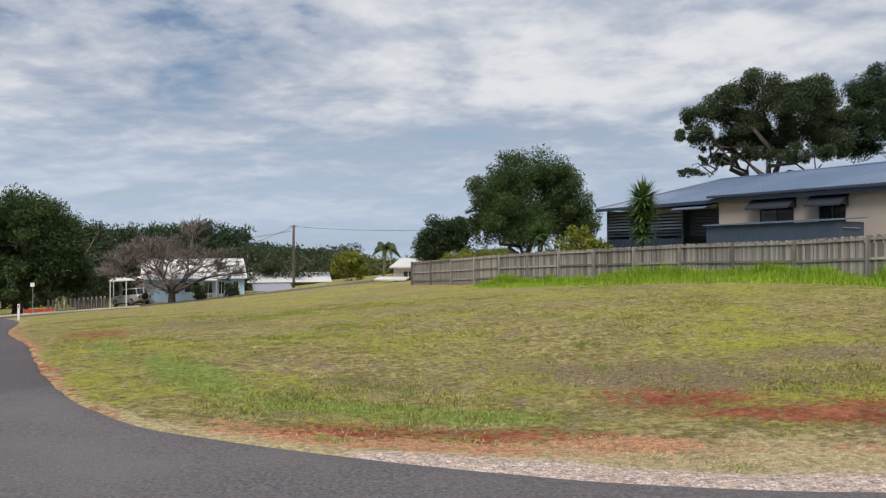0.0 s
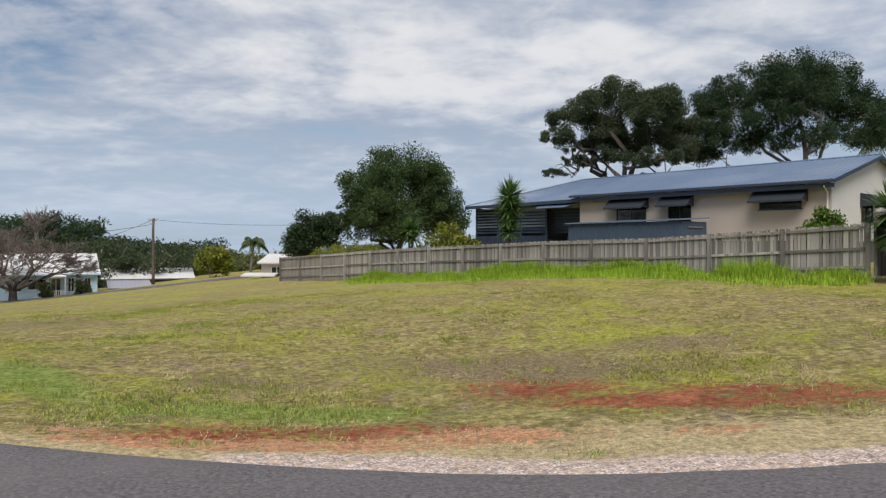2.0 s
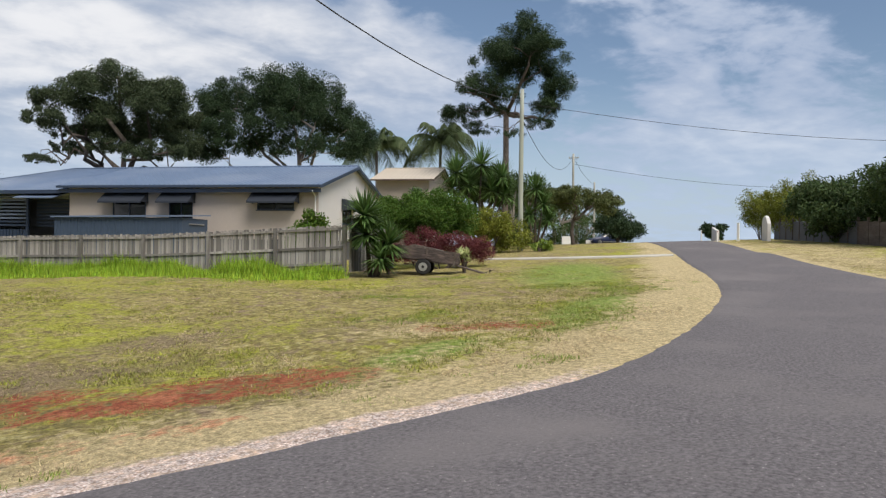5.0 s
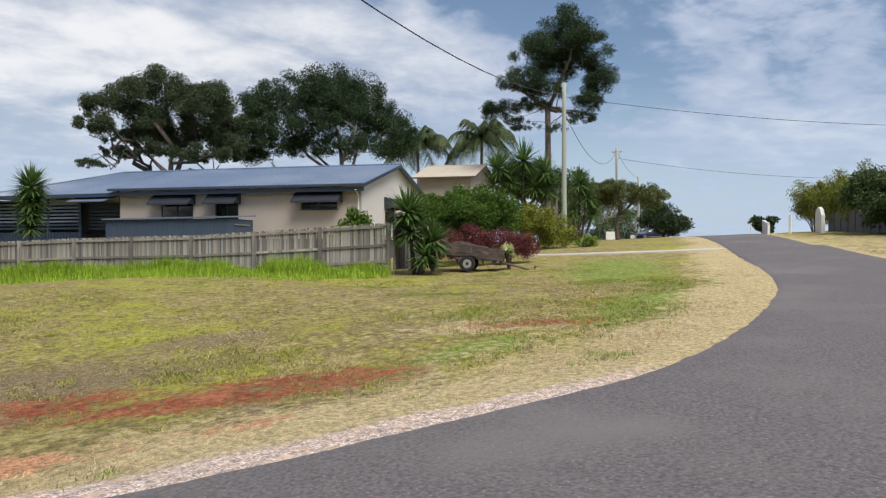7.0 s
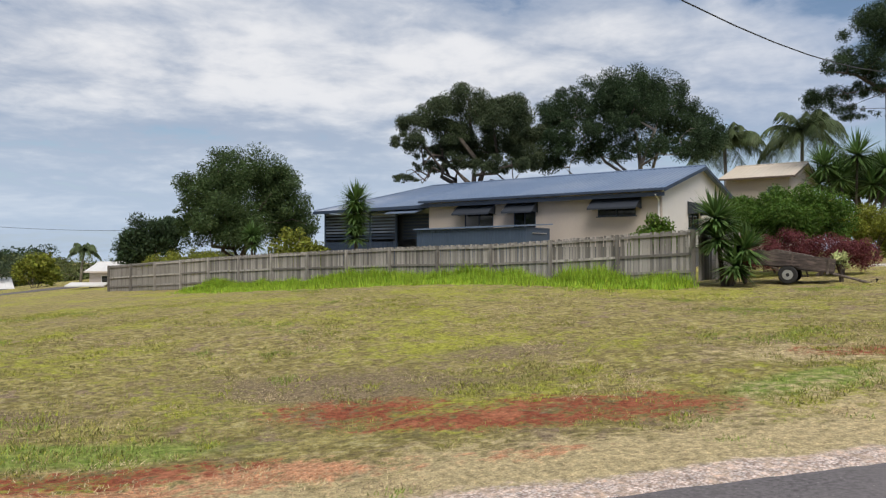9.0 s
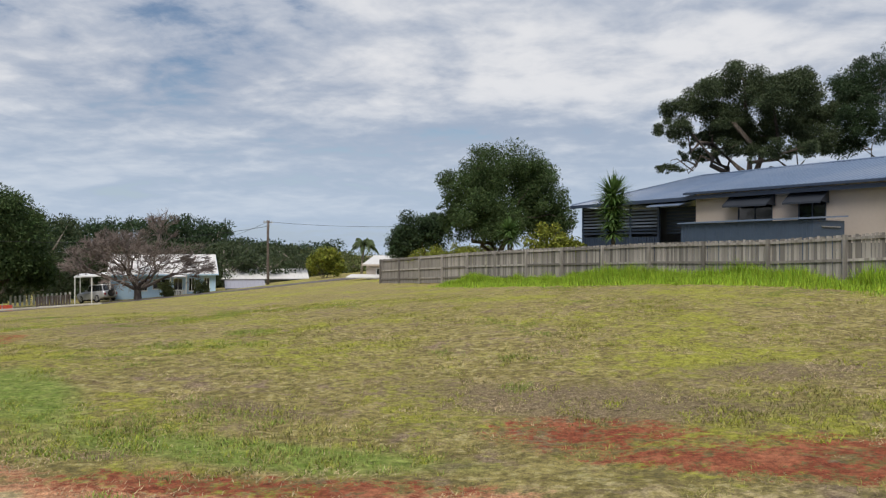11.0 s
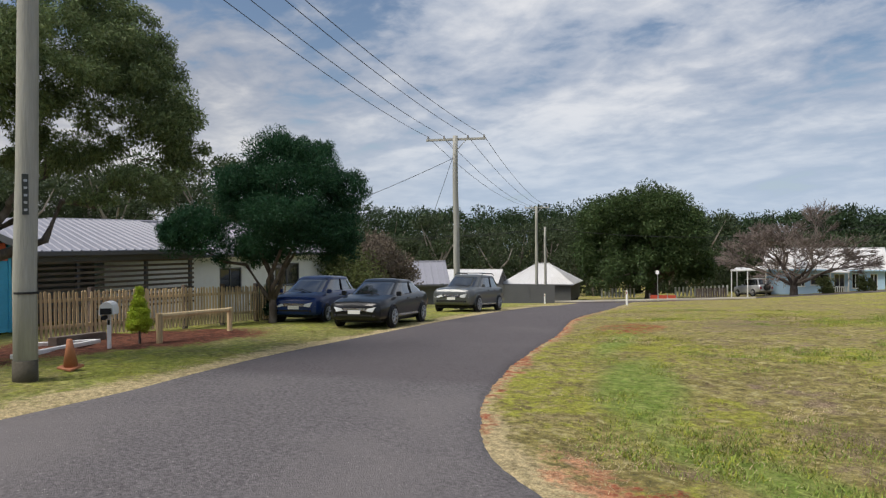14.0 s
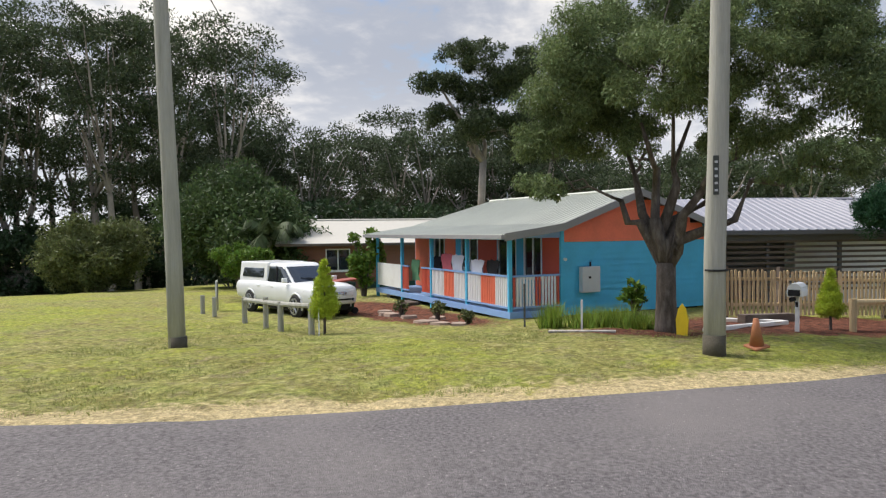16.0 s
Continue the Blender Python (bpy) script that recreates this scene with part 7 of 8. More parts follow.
HATCH = [(2.02, 0.32, 0.72, 0.74), (1.95, 0.26, 0.82, 0.9), (1.7, 0.24, 0.9, 0.98), (1.25, 0.24, 0.99, 1.0), (0.9, 0.24, 1.04, 1.0), (-0.6, 0.24, 1.07, 1.0), (-1.5, 0.26, 1.08, 0.98), (-1.95, 0.34, 1.05, 0.92), (-2.05, 0.42, 0.95, 0.84)]
car("hatchback", parked(-20.3, 17.0, 0.57, -0.82), HATCH, ((1.45, 0, 0), (0.35, 1.5, 0.68), (-1.3, 1.5, 0.66), (-1.98, 0, 0)), 0.86, 0.31, (1.28, -1.25), paint("deep_blue_car_paint", (0.012, 0.035, 0.14)), "deep blue hatchback parked beside the picket fence")
SUV = [(2.28, 0.38, 0.86, 0.78), (2.22, 0.32, 0.96, 0.92), (1.95, 0.3, 1.02, 0.99), (1.2, 0.3, 1.08, 1.0), (0.9, 0.3, 1.1, 1.0), (-0.6, 0.3, 1.12, 1.0), (-1.6, 0.32, 1.13, 1.0), (-2.15, 0.4, 1.1, 0.94), (-2.3, 0.48, 1.0, 0.86)]
car("four_wheel_drive", parked(-22.4, 26.3, 0.44, -0.9), SUV, ((1.2, 0, 0), (0.35, 1.62, 0.7), (-1.5, 1.6, 0.68), (-2.2, 0, 0)), 0.95, 0.36, (1.42, -1.38), paint("pewter_car_paint", (0.11, 0.118, 0.12), 0.3), "pewter grey four-wheel drive with roof racks", roof_rails=True)
UTE = [(2.35, 0.42, 0.80, 0.78), (2.28, 0.36, 0.88, 0.92), (1.9, 0.34, 0.94, 0.98), (1.0, 0.34, 0.98, 1.0), (0.7, 0.34, 0.99, 1.0), (-0.6, 0.34, 0.99, 1.0), (-1.6, 0.36, 0.98, 1.0), (-2.4, 0.4, 0.97, 0.98), (-2.45, 0.48, 0.94, 0.96)]
car("utility", parked(-19.9, -4.6, 0.64, 0.77), UTE, ((1.2, 0, 0), (0.45, 1.5, 0.76), (-0.5, 1.5, 0.76), (-0.7, 0, 0)), 0.82, 0.33, (1.5, -1.4), paint("white_car_paint", (0.74, 0.75, 0.76), 0.0, 0.35), "white utility with a white canopy beside the cottage", canopy=True)
car("jeep", parked(-32.6, 75.6, -0.85, 0.53, None), SUV, ((0.75, 0, 0), (0.35, 1.75, 0.8), (-1.9, 1.75, 0.8), (-2.1, 0, 0)), 0.86, 0.36, (1.4, -1.3), paint("silver_car_paint", (0.5, 0.51, 0.53), 0.4), "silver jeep with a spare wheel under the carport", spare=True)
car("far_car", parked(80.6, 45.4, -0.86, 0.5), SEDAN, ((1.3, 0, 0), (0.25, 1.40, 0.66), (-1.1, 1.38, 0.64), (-2.2, 0, 0)), 0.89, 0.32, (1.42, -1.33), paint("navy_car_paint", (0.015, 0.022, 0.06)), "dark navy car parked near the crest")

# ---- poles and wires ----
INSUL = material("grey_porcelain", (0.35, 0.34, 0.33), 0.4, vary=0.1, bump=0.0)


def power_pole(x, y, top, r0, r1, label, lean=(0, 0), arm=None, arm_dir=(1, 0), arm_len=2.4):
    z = gz(x, y)
    t = thing("power_pole", pose(x, y, z), label, "power pole", "power poles")
    h = top - z
    n = 7
    wob = np.random.default_rng(int(abs(x * 31 + y))).normal(size=(n, 2)) * 0.012
    part("shaft", Shape().tube([(lean[0] * i / (n - 1) + wob[i][0], lean[1] * i / (n - 1) + wob[i][1], -0.4 if i == 0 else h * i / (n - 1)) for i in range(n)], [r0 + (r1 - r0) * i / (n - 1) for i in range(n)], 14), POLE_WOOD, t, smooth=True)
    if arm:
        d = Vector((*arm_dir, 0)).normalized()
        c = Vector((lean[0], lean[1], h - arm))
        side = Vector((-d.y, d.x, 0)) * (r1 + 0.06)
        a, b = c - d * arm_len / 2 + side, c + d * arm_len / 2 + side
        cr = part("crossarm", Shape().tube([a, b], 0.07, 4), POLE_WOOD, t)
        for k in (0.03, 0.3, 0.7, 0.97):
            p = a.lerp(b, k)
            part("insulator", Shape().tube([p + Vector((0, 0, 0.04)), p + Vector((0, 0, 0.1)), p + Vector((0, 0, 0.2))], [0.02, 0.05, 0.03], 8), INSUL, cr)
        for sg in (-1, 1):
            part("brace", Shape().tube([c + d * sg * 0.55 + side * 0.8, c + side * 0.7 - Vector((0, 0, 0.6))], 0.018, 4), STEEL, t)
    return t


arm_d = Vector((0.80, 0.60))
power_pole(-24.7, 27.6, 7.25, 0.17, 0.12, "tall weathered power pole with a crossarm", arm=0.15, arm_dir=arm_d, arm_len=3.0)
near_pole = power_pole(-10.18, 5.86, 8.9, 0.165, 0.122, "weathered grey timber power pole on the verge", lean=(0.1, 0.16), arm=0.15, arm_dir=(0.8, 0.6), arm_len=1.8)
PLATE_DARK = material("dark_pole_plate", (0.05, 0.055, 0.05), 0.6, vary=0.2, bump=0.05)
tagp = new("pole_tag")
tagp.parent = near_pole
part("tag_plate", Shape().box(0.13, 0.162, -0.04, 0.04, 2.4, 2.98), PLATE_DARK, tagp)
for k in range(5):
    part("tag_bar", Shape().box(0.163, 0.167, -0.022, 0.022, 2.45 + k * 0.105, 2.485 + k * 0.105), STEEL, tagp)
part("strap", Shape().tube([(0.02, 0.02, 1.26), (0.02, 0.02, 1.29)], 0.17, 14), BLACK, near_pole, "black strap round the pole")
part("sleeve", Shape().tube([(0, 0, -0.1), (0, 0, 0.3)], [0.169, 0.167], 24), material("tarred_wood", (0.085, 0.075, 0.055), 0.9, vary=0.4, bump=0.4), near_pole, "dark weathered foot of the pole", True)
lp_ = power_pole(-11.5, -3.68, 9.6, 0.165, 0.125, "leaning grey timber power pole on the lawn", lean=(-0.15, -0.42), arm=0.2, arm_dir=(1, 0), arm_len=1.1)
part("sleeve", Shape().tube([(0, 0, -0.1), (0, 0, 0.2)], [0.17, 0.168], 24), bpy.data.materials["tarred_wood"], lp_, "dark weathered foot of the pole", True)
PALE_POLE = material("pale_green_grey_pole", (0.35, 0.37, 0.31), 0.9, vary=0.15, scale=4, bump=0.3, bump_scale=30, stretch=(2, 2, 0.15))
pr = power_pole(38.92, 28.15, 12.5, 0.175, 0.125, "pale grey-green power pole beside the driveway")
for c in pr.children:
    c.data.materials[0] = PALE_POLE
power_pole(79.3, 49.5, 14.3, 0.17, 0.13, "weathered power pole up the road", arm=0.5, arm_dir=(0.4, -0.9), arm_len=1.2)
power_pole(95.4, 55.9, 12.3, 0.17, 0.13, "weathered power pole near the crest")
for c in power_pole(-17.5, 84.8, 5.05, 0.17, 0.13, "dark timber power pole past the vacant lot", arm=0.2, arm_dir=(0.95, 0.3), arm_len=0.9).children:
    if c.name.startswith("shaft"):
        c.data.materials[0] = GAL_WOOD
power_pole(-44.3, 55.9, 5.45, 0.16, 0.12, "power pole on the corner of the side street", arm=0.15, arm_dir=(0.9, 0.42), arm_len=2.4)
power_pole(-45.2, 58.2, 3.5, 0.15, 0.11, "short power pole on the corner of the side street")


def cable(a, b, sag, r, label="thin black overhead power cable"):
    a, b = Vector(a), Vector(b)
    pts = [a.lerp(b, i / 16) - Vector((0, 0, sag * 4 * (i / 16) * (1 - i / 16))) for i in range(17)]
    t = new("overhead_cable", Shape().tube(pts, r, 5).mesh("overhead_cable", WIRE, True))
    return tagged(t, label, "cable", "overhead cables")


for k, off in enumerate((-1.4, -0.6, 0.6, 1.4)):
    p = Vector((-24.7, 27.6)) + arm_d * off
    q = Vector((-10.1, 6.0)) + Vector((0.8, 0.6)) * off * 0.55
    cable((p.x, p.y, 7.25), (q.x, q.y, 8.45 - 0.12 * abs(off)), 0.35, 0.011)
    w = Vector((-44.3, 55.9)) + Vector((0.9, 0.42)) * off * 0.75
    cable((p.x, p.y, 7.25), (w.x, w.y, 5.5), 0.6, 0.012)
    cable((q.x, q.y, 8.45), (-11.6 + off * 0.3, -4.05, 9.3), 0.1, 0.01)
cable((38.9, 28.15, 11.8), (-10.1, 6.0, 10.8), 2.4, 0.022, "heavy black service cable across the lot")
power_pole(72, 2, 11.0, 0.17, 0.13, "weathered power pole across the road")
power_pole(120, 20, 12.0, 0.17, 0.13, "weathered power pole over the crest")
power_pole(-66, 34, 3.6, 0.15, 0.12, "power pole down the side street")
power_pole(14, 84, 6.0, 0.17, 0.13, "power pole along the side street")
cable((38.9, 28.15, 11.6), (72, 2, 10.8), 1.0, 0.016)
cable((38.9, 28.15, 10.6), (79.3, 49.5, 13.9), 2.4, 0.02)
cable((79.3, 49.5, 13.9), (95.4, 55.9, 12.0), 0.6, 0.02)
cable((79.3, 49.5, 13.0), (120, 20, 11.8), 1.4, 0.02)
cable((-24.7, 27.6, 6.6), (-36.6, 34.6, 0.9), 0.3, 0.012)
cable((-24.7, 27.6, 6.2), (-27.6, 17.4, 2.0), 0.2, 0.012)
cable((-45.2, 58.2, 3.35), (-66, 34, 2.9), 0.7, 0.022)
cable((-45.2, 58.2, 3.25), (-66, 34, 2.75), 0.75, 0.018)
cable((-45.2, 58.2, 3.35), (-17.5, 84.8, 4.4), 1.5, 0.022)
cable((-17.5, 84.8, 4.9), (-27.5, 80.2, 0.9), 0.3, 0.018)
cable((-17.5, 84.8, 4.9), (14, 84, 5.8), 0.9, 0.018)
cable((-11.6, -4.0, 8.2), (-30.5, -6.0, 2.4), 0.4, 0.012)

# ---- far houses ----
PALE_BLUE = material("pale_blue_board_paint", (0.47, 0.66, 0.85), 0.7, vary=0.06, scale=1, bump=0.1, stretch=(0.2, 0.2, 6))
bx, by, bd = -31.2, 75.3, Vector((0.93, 0.36)).normalized()
blue = gable_house("blue_house", along(bx, by, -3.35, bd.x, bd.y), 10.2, 7.0, 2.65, 1.75, PALE_BLUE, WHITE_ROOF, "pale blue weatherboard house with a white roof", front=[(2.9, 3.5, 0.8, 2.0), (4.0, 5.6, 0.95, 2.0), (6.0, 6.9, 0.1, 2.05), (7.5, 8.1, 0.7, 2.1), (9.0, 9.6, 0.7, 2.1)], over=0.4, rib=0.4)
part("carport_roof", Shape().slab([(-3.2, -0.8, 2.35), (0.2, -0.8, 2.5), (0.2, 5.0, 2.6), (-3.2, 5.0, 2.45)], 0.12), WHITE_PAINT, blue)
for x, y in ((-3.1, -0.7), (-1.6, -0.7), (0.05, -0.7), (-3.1, 4.8)):
    part("carport_post", Shape().box(x - 0.05, x + 0.05, y - 0.05, y + 0.05, -1.2, 2.4), WHITE_PAINT, blue)
part("porch_roof", Shape().slab([(5.6, -1.3, 2.3), (7.3, -1.3, 2.3), (7.3, -0.2, 2.5), (5.6, -0.2, 2.5)], 0.1), WHITE_PAINT, blue)
for x in (5.7, 7.2):
    part("porch_post", Shape().box(x - 0.05, x + 0.05, -1.25, -1.15, -0.6, 2.25), WHITE_PAINT, blue)
for i in range(9):
    x = 5.8 + i * 0.16
    part("porch_baluster", Shape().box(x - 0.03, x + 0.03, -1.22, -1.18, 0.05, 0.85), WHITE_PAINT, blue)
part("porch_rail", Shape().box(5.7, 7.2, -1.23, -1.17, 0.85, 0.92), WHITE_PAINT, blue)
part("stumps", Shape().box(0.1, 10.1, 0.05, 6.9, -1.4, 0.0), WHITE_PAINT, blue)
long_shed = gable_house("long_shed", along(-25.2, 94.0, -3.6, 0.97, 0.24), 10.4, 8.0, 1.6, 1.0, GREY_CLAD, WHITE_ROOF, "long low shed with a white steel roof", rib=0.5)
grey_shed = gable_house("grey_shed", along(-20.9, 80.6, -3.4, 0.95, 0.3), 3.8, 4.0, 1.0, 0.55, GREY_CLAD, GREY_ROOF, "low dark grey shed with a grey roof", rib=0.4)
cream_house = gable_house("cream_house", along(-4.6, 67.2, -1.75, 0.98, -0.2), 5.0, 6.0, 2.3, 0.6, CREAM, WHITE_ROOF, "cream house with a low white roof past the fence end", front=[(0.9, 1.9, 0.9, 1.9)], rib=0.4)
part("porch_roof", Shape().slab([(-1.4, -1.6, 1.15), (1.6, -1.6, 1.15), (1.6, -0.1, 1.35), (-1.4, -0.1, 1.35)], 0.1), WHITE_ROOF, cream_house)
wr1 = gable_house("white_roof_house", along(-54.3, 61.8, -4.4, 0.86, 0.5), 7.4, 7.0, 2.0, 1.9, GREY_CLAD, WHITE_ROOF, "low house with a bright white hipped roof", rib=0.4, hip_left=2.9, hip_right=2.9)
wr2 = gable_house("white_roof_annexe", along(-57.0, 52.0, -4.1, 0.80, 0.6), 8.0, 7.0, 2.0, 1.1, GREY_CLAD, WHITE_ROOF, "low annexe with a white steel roof", rib=0.4)
grey_fence = thing("grey_sheet_fence", along(-53.0, 46.6, -3.9, 0.74, 0.67), "dark grey steel sheet fence along the side street", "fence")
for i in range(6):
    z = gz(-53 + 0.74 * 2.4 * i, 46.6 + 0.67 * 2.4 * i) + 3.9
    part("panel", Shape().box(i * 2.4, i * 2.4 + 2.34, 0, 0.03, z - 0.2, z + 1.75), GREY_CLAD, grey_fence)
    part("post", Shape().box(i * 2.4 - 0.04, i * 2.4 + 0.04, -0.02, 0.05, z - 0.3, z + 1.8), GREY_CLAD, grey_fence)
old_house = gable_house("old_house", along(-36.7, 34.6, -2.6, 0.55, 0.83), 2.2, 3.6, 2.0, 1.2, GREY_CLAD, GREY_ROOF, "small old house with grey gables behind bushes", rib=0.4)
back_house = gable_house("back_house", along(42.9, 46.4, 4.4, 0.5225, -0.8526), 4.6, 9.0, 3.6, 1.3, CREAM, material("tan_roof_steel", (0.52, 0.46, 0.38), 0.5, vary=0.07, bump=0.05), "tall cream house with a tan roof behind the long house", front=[(3.0, 4.0, 1.8, 2.8)], over=0.6, ends=0.5, rib=0.35, trim=GAL_WOOD)
part("foundation", Shape().box(0.1, 4.5, 0.1, 8.9, -3.2, -0.02), CREAM, back_house)
log_fence = thing("white_rail_fence", along(-47.5, 70.5, 0, 0.93, 0.36), "white rail fence in front of the fig tree", "fence")
for i in range(34):
    x = i * 0.4
    if 9 < i < 20:
        continue
    z = gz(-47.5 + 0.93 * x, 70.5 + 0.36 * x)
    part("paling", Shape().box(x - 0.09, x + 0.09, 0, 0.03, z + 0.25, z + 1.25), WHITE_PAINT, log_fence)

# ---- street furniture at the corner ----
x, y = -36.3, 64.0
sg = thing("street_sign", pose(x, y, gz(x, y)), "small white sign on a thin grey post", "sign")
part("post", Shape().tube([(0, 0, -0.3), (0, 0, 2.6)], 0.035, 6), STEEL, sg)
part("plate", Shape().box(-0.18, 0.18, -0.05, -0.035, 2.55, 2.9), WHITE_PAINT, sg)
for x, y, h in ((-24.4, 41.6, 0.9), (-40.3, 52.4, 0.9), (57.8, 23.9, 0.9), (54.2, 21.2, 0.9)):
    m_ = thing("guide_post", pose(x, y, gz(x, y)), "white roadside guide post", "guide post", "guide posts")
    part("post", Shape().box(-0.06, 0.06, -0.03, 0.03, -0.2, h), WHITE_PAINT, m_)
    part("reflector", Shape().box(-0.03, 0.03, -0.04, -0.031, h - 0.2, h - 0.08), TAIL, m_)
beam("kerb", (-46.4, 55.8), (-26.5, 63.2), 0.3, 0.13, CONCRETE, "concrete kerb along the side street", "kerb", 0.0)

# corner plot: orange barrier mesh, brown side fence and low shrubs by the blue house
MESH_ORANGE = material("orange_red_barrier_mesh", (0.55, 0.09, 0.045), 0.8, vary=0.25, scale=6, bump=0.1)
bm0, bm1 = Vector((-36.9, 63.6)), Vector((-35.4, 64.6))
bdir = (bm1 - bm0).normalized()
barrier = thing("barrier_mesh", along(bm0.x, bm0.y, gz(bm0.x, bm0.y), bdir.x, bdir.y), "low orange-red barrier mesh between stakes on the corner", "barrier")
for k in range(4):
    part("stake", Shape().box(k * 0.8 - 0.025, k * 0.8 + 0.025, -0.03, 0.03, -0.2, 0.75), STEEL, barrier)
for k in range(3):
    part("mesh_panel", Shape().box(k * 0.8 + 0.03, k * 0.8 + 0.77, -0.008, 0.008, 0.12, 0.6), MESH_ORANGE, barrier)
sf0, sf1 = Vector((-32.7, 64.7)), Vector((-30.7, 66.8))
sdir = (sf1 - sf0).normalized()
low_fence = thing("low_timber_fence", along(sf0.x, sf0.y, 0, sdir.x, sdir.y), "low brown timber paling fence beside the blue house", "fence")
for k in range(int((sf1 - sf0).length / 0.22)):
    zk = gz(sf0.x + sdir.x * k * 0.22, sf0.y + sdir.y * k * 0.22)
    part("paling", Shape().box(k * 0.22 - 0.08, k * 0.22 + 0.08, 0, 0.025, zk - 0.1, zk + 1.05), GAL_WOOD, low_fence)
for i, (px, py) in enumerate(((-24.3, 71.5), (-21.7, 73.9))):
    shrub("foundation_shrub", px, py, [(0, 0, 0.7, 0.8, 0.8, 0.7), (0.5, 0, 0.5, 0.5, 0.5, 0.5)], L_OLIVE, 1500, 0.1, "small rounded shrub against the blue house", 190 + i, group="foundation shrubs")

# ---- right-hand side of the road up the hill ----
drive = glide([(29.6, 23.6), (31.0, 20.6), (32.6, 17.8), (34.3, 15.5)], 8)
drive_b = drive + np.array([1.1, 0.55])
tagged(new("driveway_edge", strip("driveway_edge", drive, drive_b, 4, 0.05, CONCRETE)), "pale concrete driveway strip across the lawn", "driveway", kind="structure")
side_fence = thing("front_fence", along(42.0, 6.6, 0, 0.80, 0.60), "dark brush and sheet front fence up the road", "fence")
for i in range(16):
    z = gz(42.0 + 0.8 * i * 1.2, 6.6 + 0.6 * i * 1.2)
    part("panel", Shape().box(i * 1.2 + 0.05, i * 1.2 + 1.15, 0, 0.04, z - 0.1, z + 1.35), GREY_CLAD if i > 4 else GAL_WOOD, side_fence)
    part("post", Shape().box(i * 1.2 - 0.05, i * 1.2 + 0.05, -0.03, 0.07, z - 0.2, z + 1.55), GAL_WOOD, side_fence)
x, y = 52.84, 17.1
gp = thing("gate_pillar", along(x, y, gz(x, y), 0.8, 0.6), "pale rendered gate pillar with an arched top", "pillar")
part("pillar", Shape().prism([(-0.55, -0.2), (0.55, -0.2), (0.55, 1.35), (0.3, 1.65), (0, 1.78), (-0.3, 1.6), (-0.55, 1.2)], lambda p: (p[0], 0, p[1]), lambda p: (p[0], 0.25, p[1])), PALE_WALL, gp, bevel=0.02)
x, y = 56.9, 22.3
gp2 = thing("gate_pillar", along(x, y, gz(x, y), 0.8, 0.6), "pale low gate wall beside the road", "pillar")
part("pillar", Shape().prism([(-0.7, -0.2), (0.7, -0.2), (0.7, 1.1), (-0.7, 0.8)], lambda p: (p[0], 0, p[1]), lambda p: (p[0], 0.2, p[1])), PALE_WALL, gp2, bevel=0.02)
x, y = 54.6, 19.8
tagged(new("white_post", Shape().box(x - 0.08, x + 0.08, y - 0.08, y + 0.08, gz(x, y) - 0.1, gz(x, y) + 1.35).mesh("white_post", WHITE_PAINT, bevel=0.01)), "white square gate post", "post")
x, y = 78.4, 46.6
bd_ = thing("white_board", along(x, y, gz(x, y), 0.5, -0.86), "small white board standing on the verge", "sign")
part("board", Shape().box(-0.35, 0.35, 0, 0.05, 0.0, 0.6), WHITE_PAINT, bd_)
x, y = 72.4, 46.0
wf = thing("white_gate", along(x, y, gz(x, y), 0.6, -0.8), "white panel gate beside the trees", "gate")
part("panel", Shape().box(-0.5, 0.5, 0, 0.06, 0.05, 1.0), WHITE_PAINT, wf)

# ---- the old box trailer ----
TX = Vector((21.35, 20.0))
td = Vector((0.62, -0.785))
TRAILER_WOOD = material("rotting_dark_timber", (0.07, 0.055, 0.05), 0.9, vary=0.5, scale=5, bump=0.5, bump_scale=22, stretch=(1, 1, 4), stain=(0.2, 0.15, 0.13), stain_amount=0.6, stain_scale=2.5)
trailer = thing("box_trailer", along(TX.x, TX.y, gz(TX.x, TX.y) - 0.02, td.x, td.y), "old rusty brown timber box trailer tipped on its drawbar", "trailer")
body = new("tray")
body.parent = trailer
body.matrix_basis = pose(0, 0, 0.62, 0, 7, 0)
for sy in (-0.72, 0.7):
    for k in range(3):
        part("side_plank", Shape().box(-1.15, 1.35, sy, sy + 0.025, -0.06 + k * 0.155, 0.085 + k * 0.155), TRAILER_WOOD, body)
for x in (-1.18, 1.35):
    for k in range(3):
        part("end_plank", Shape().box(x, x + 0.025, -0.7, 0.7, -0.06 + k * 0.155, 0.085 + k * 0.155), TRAILER_WOOD, body)
part("tray_floor", Shape().box(-1.15, 1.35, -0.7, 0.7, -0.1, -0.065), TRAILER_WOOD, body)
for sy in (-0.75, 0.74):
    for x in (-1.0, 0.1, 1.2):
        part("stanchion", Shape().box(x - 0.03, x + 0.03, sy - 0.01, sy + 0.02, -0.14, 0.44), BARK, body)
part("load", Shape().prism([(-1.1, 0.2), (1.2, 0.18), (0.6, 0.42), (-0.5, 0.5)], lambda p: (p[0], -0.6, p[1]), lambda p: (p[0], 0.6, p[1])), BARK, body, "brown load heaped in the tray")
part("drawbar", Shape().tube([(1.3, -0.4, -0.1), (2.5, 0, -0.28)], 0.04, 6).tube([(1.3, 0.4, -0.1), (2.5, 0, -0.28)], 0.04, 6), BARK, body)
part("coupling", Shape().tube([(2.45, 0, -0.26), (2.62, 0, -0.26), (2.64, 0, -0.1)], 0.05, 6), BLACK, body)
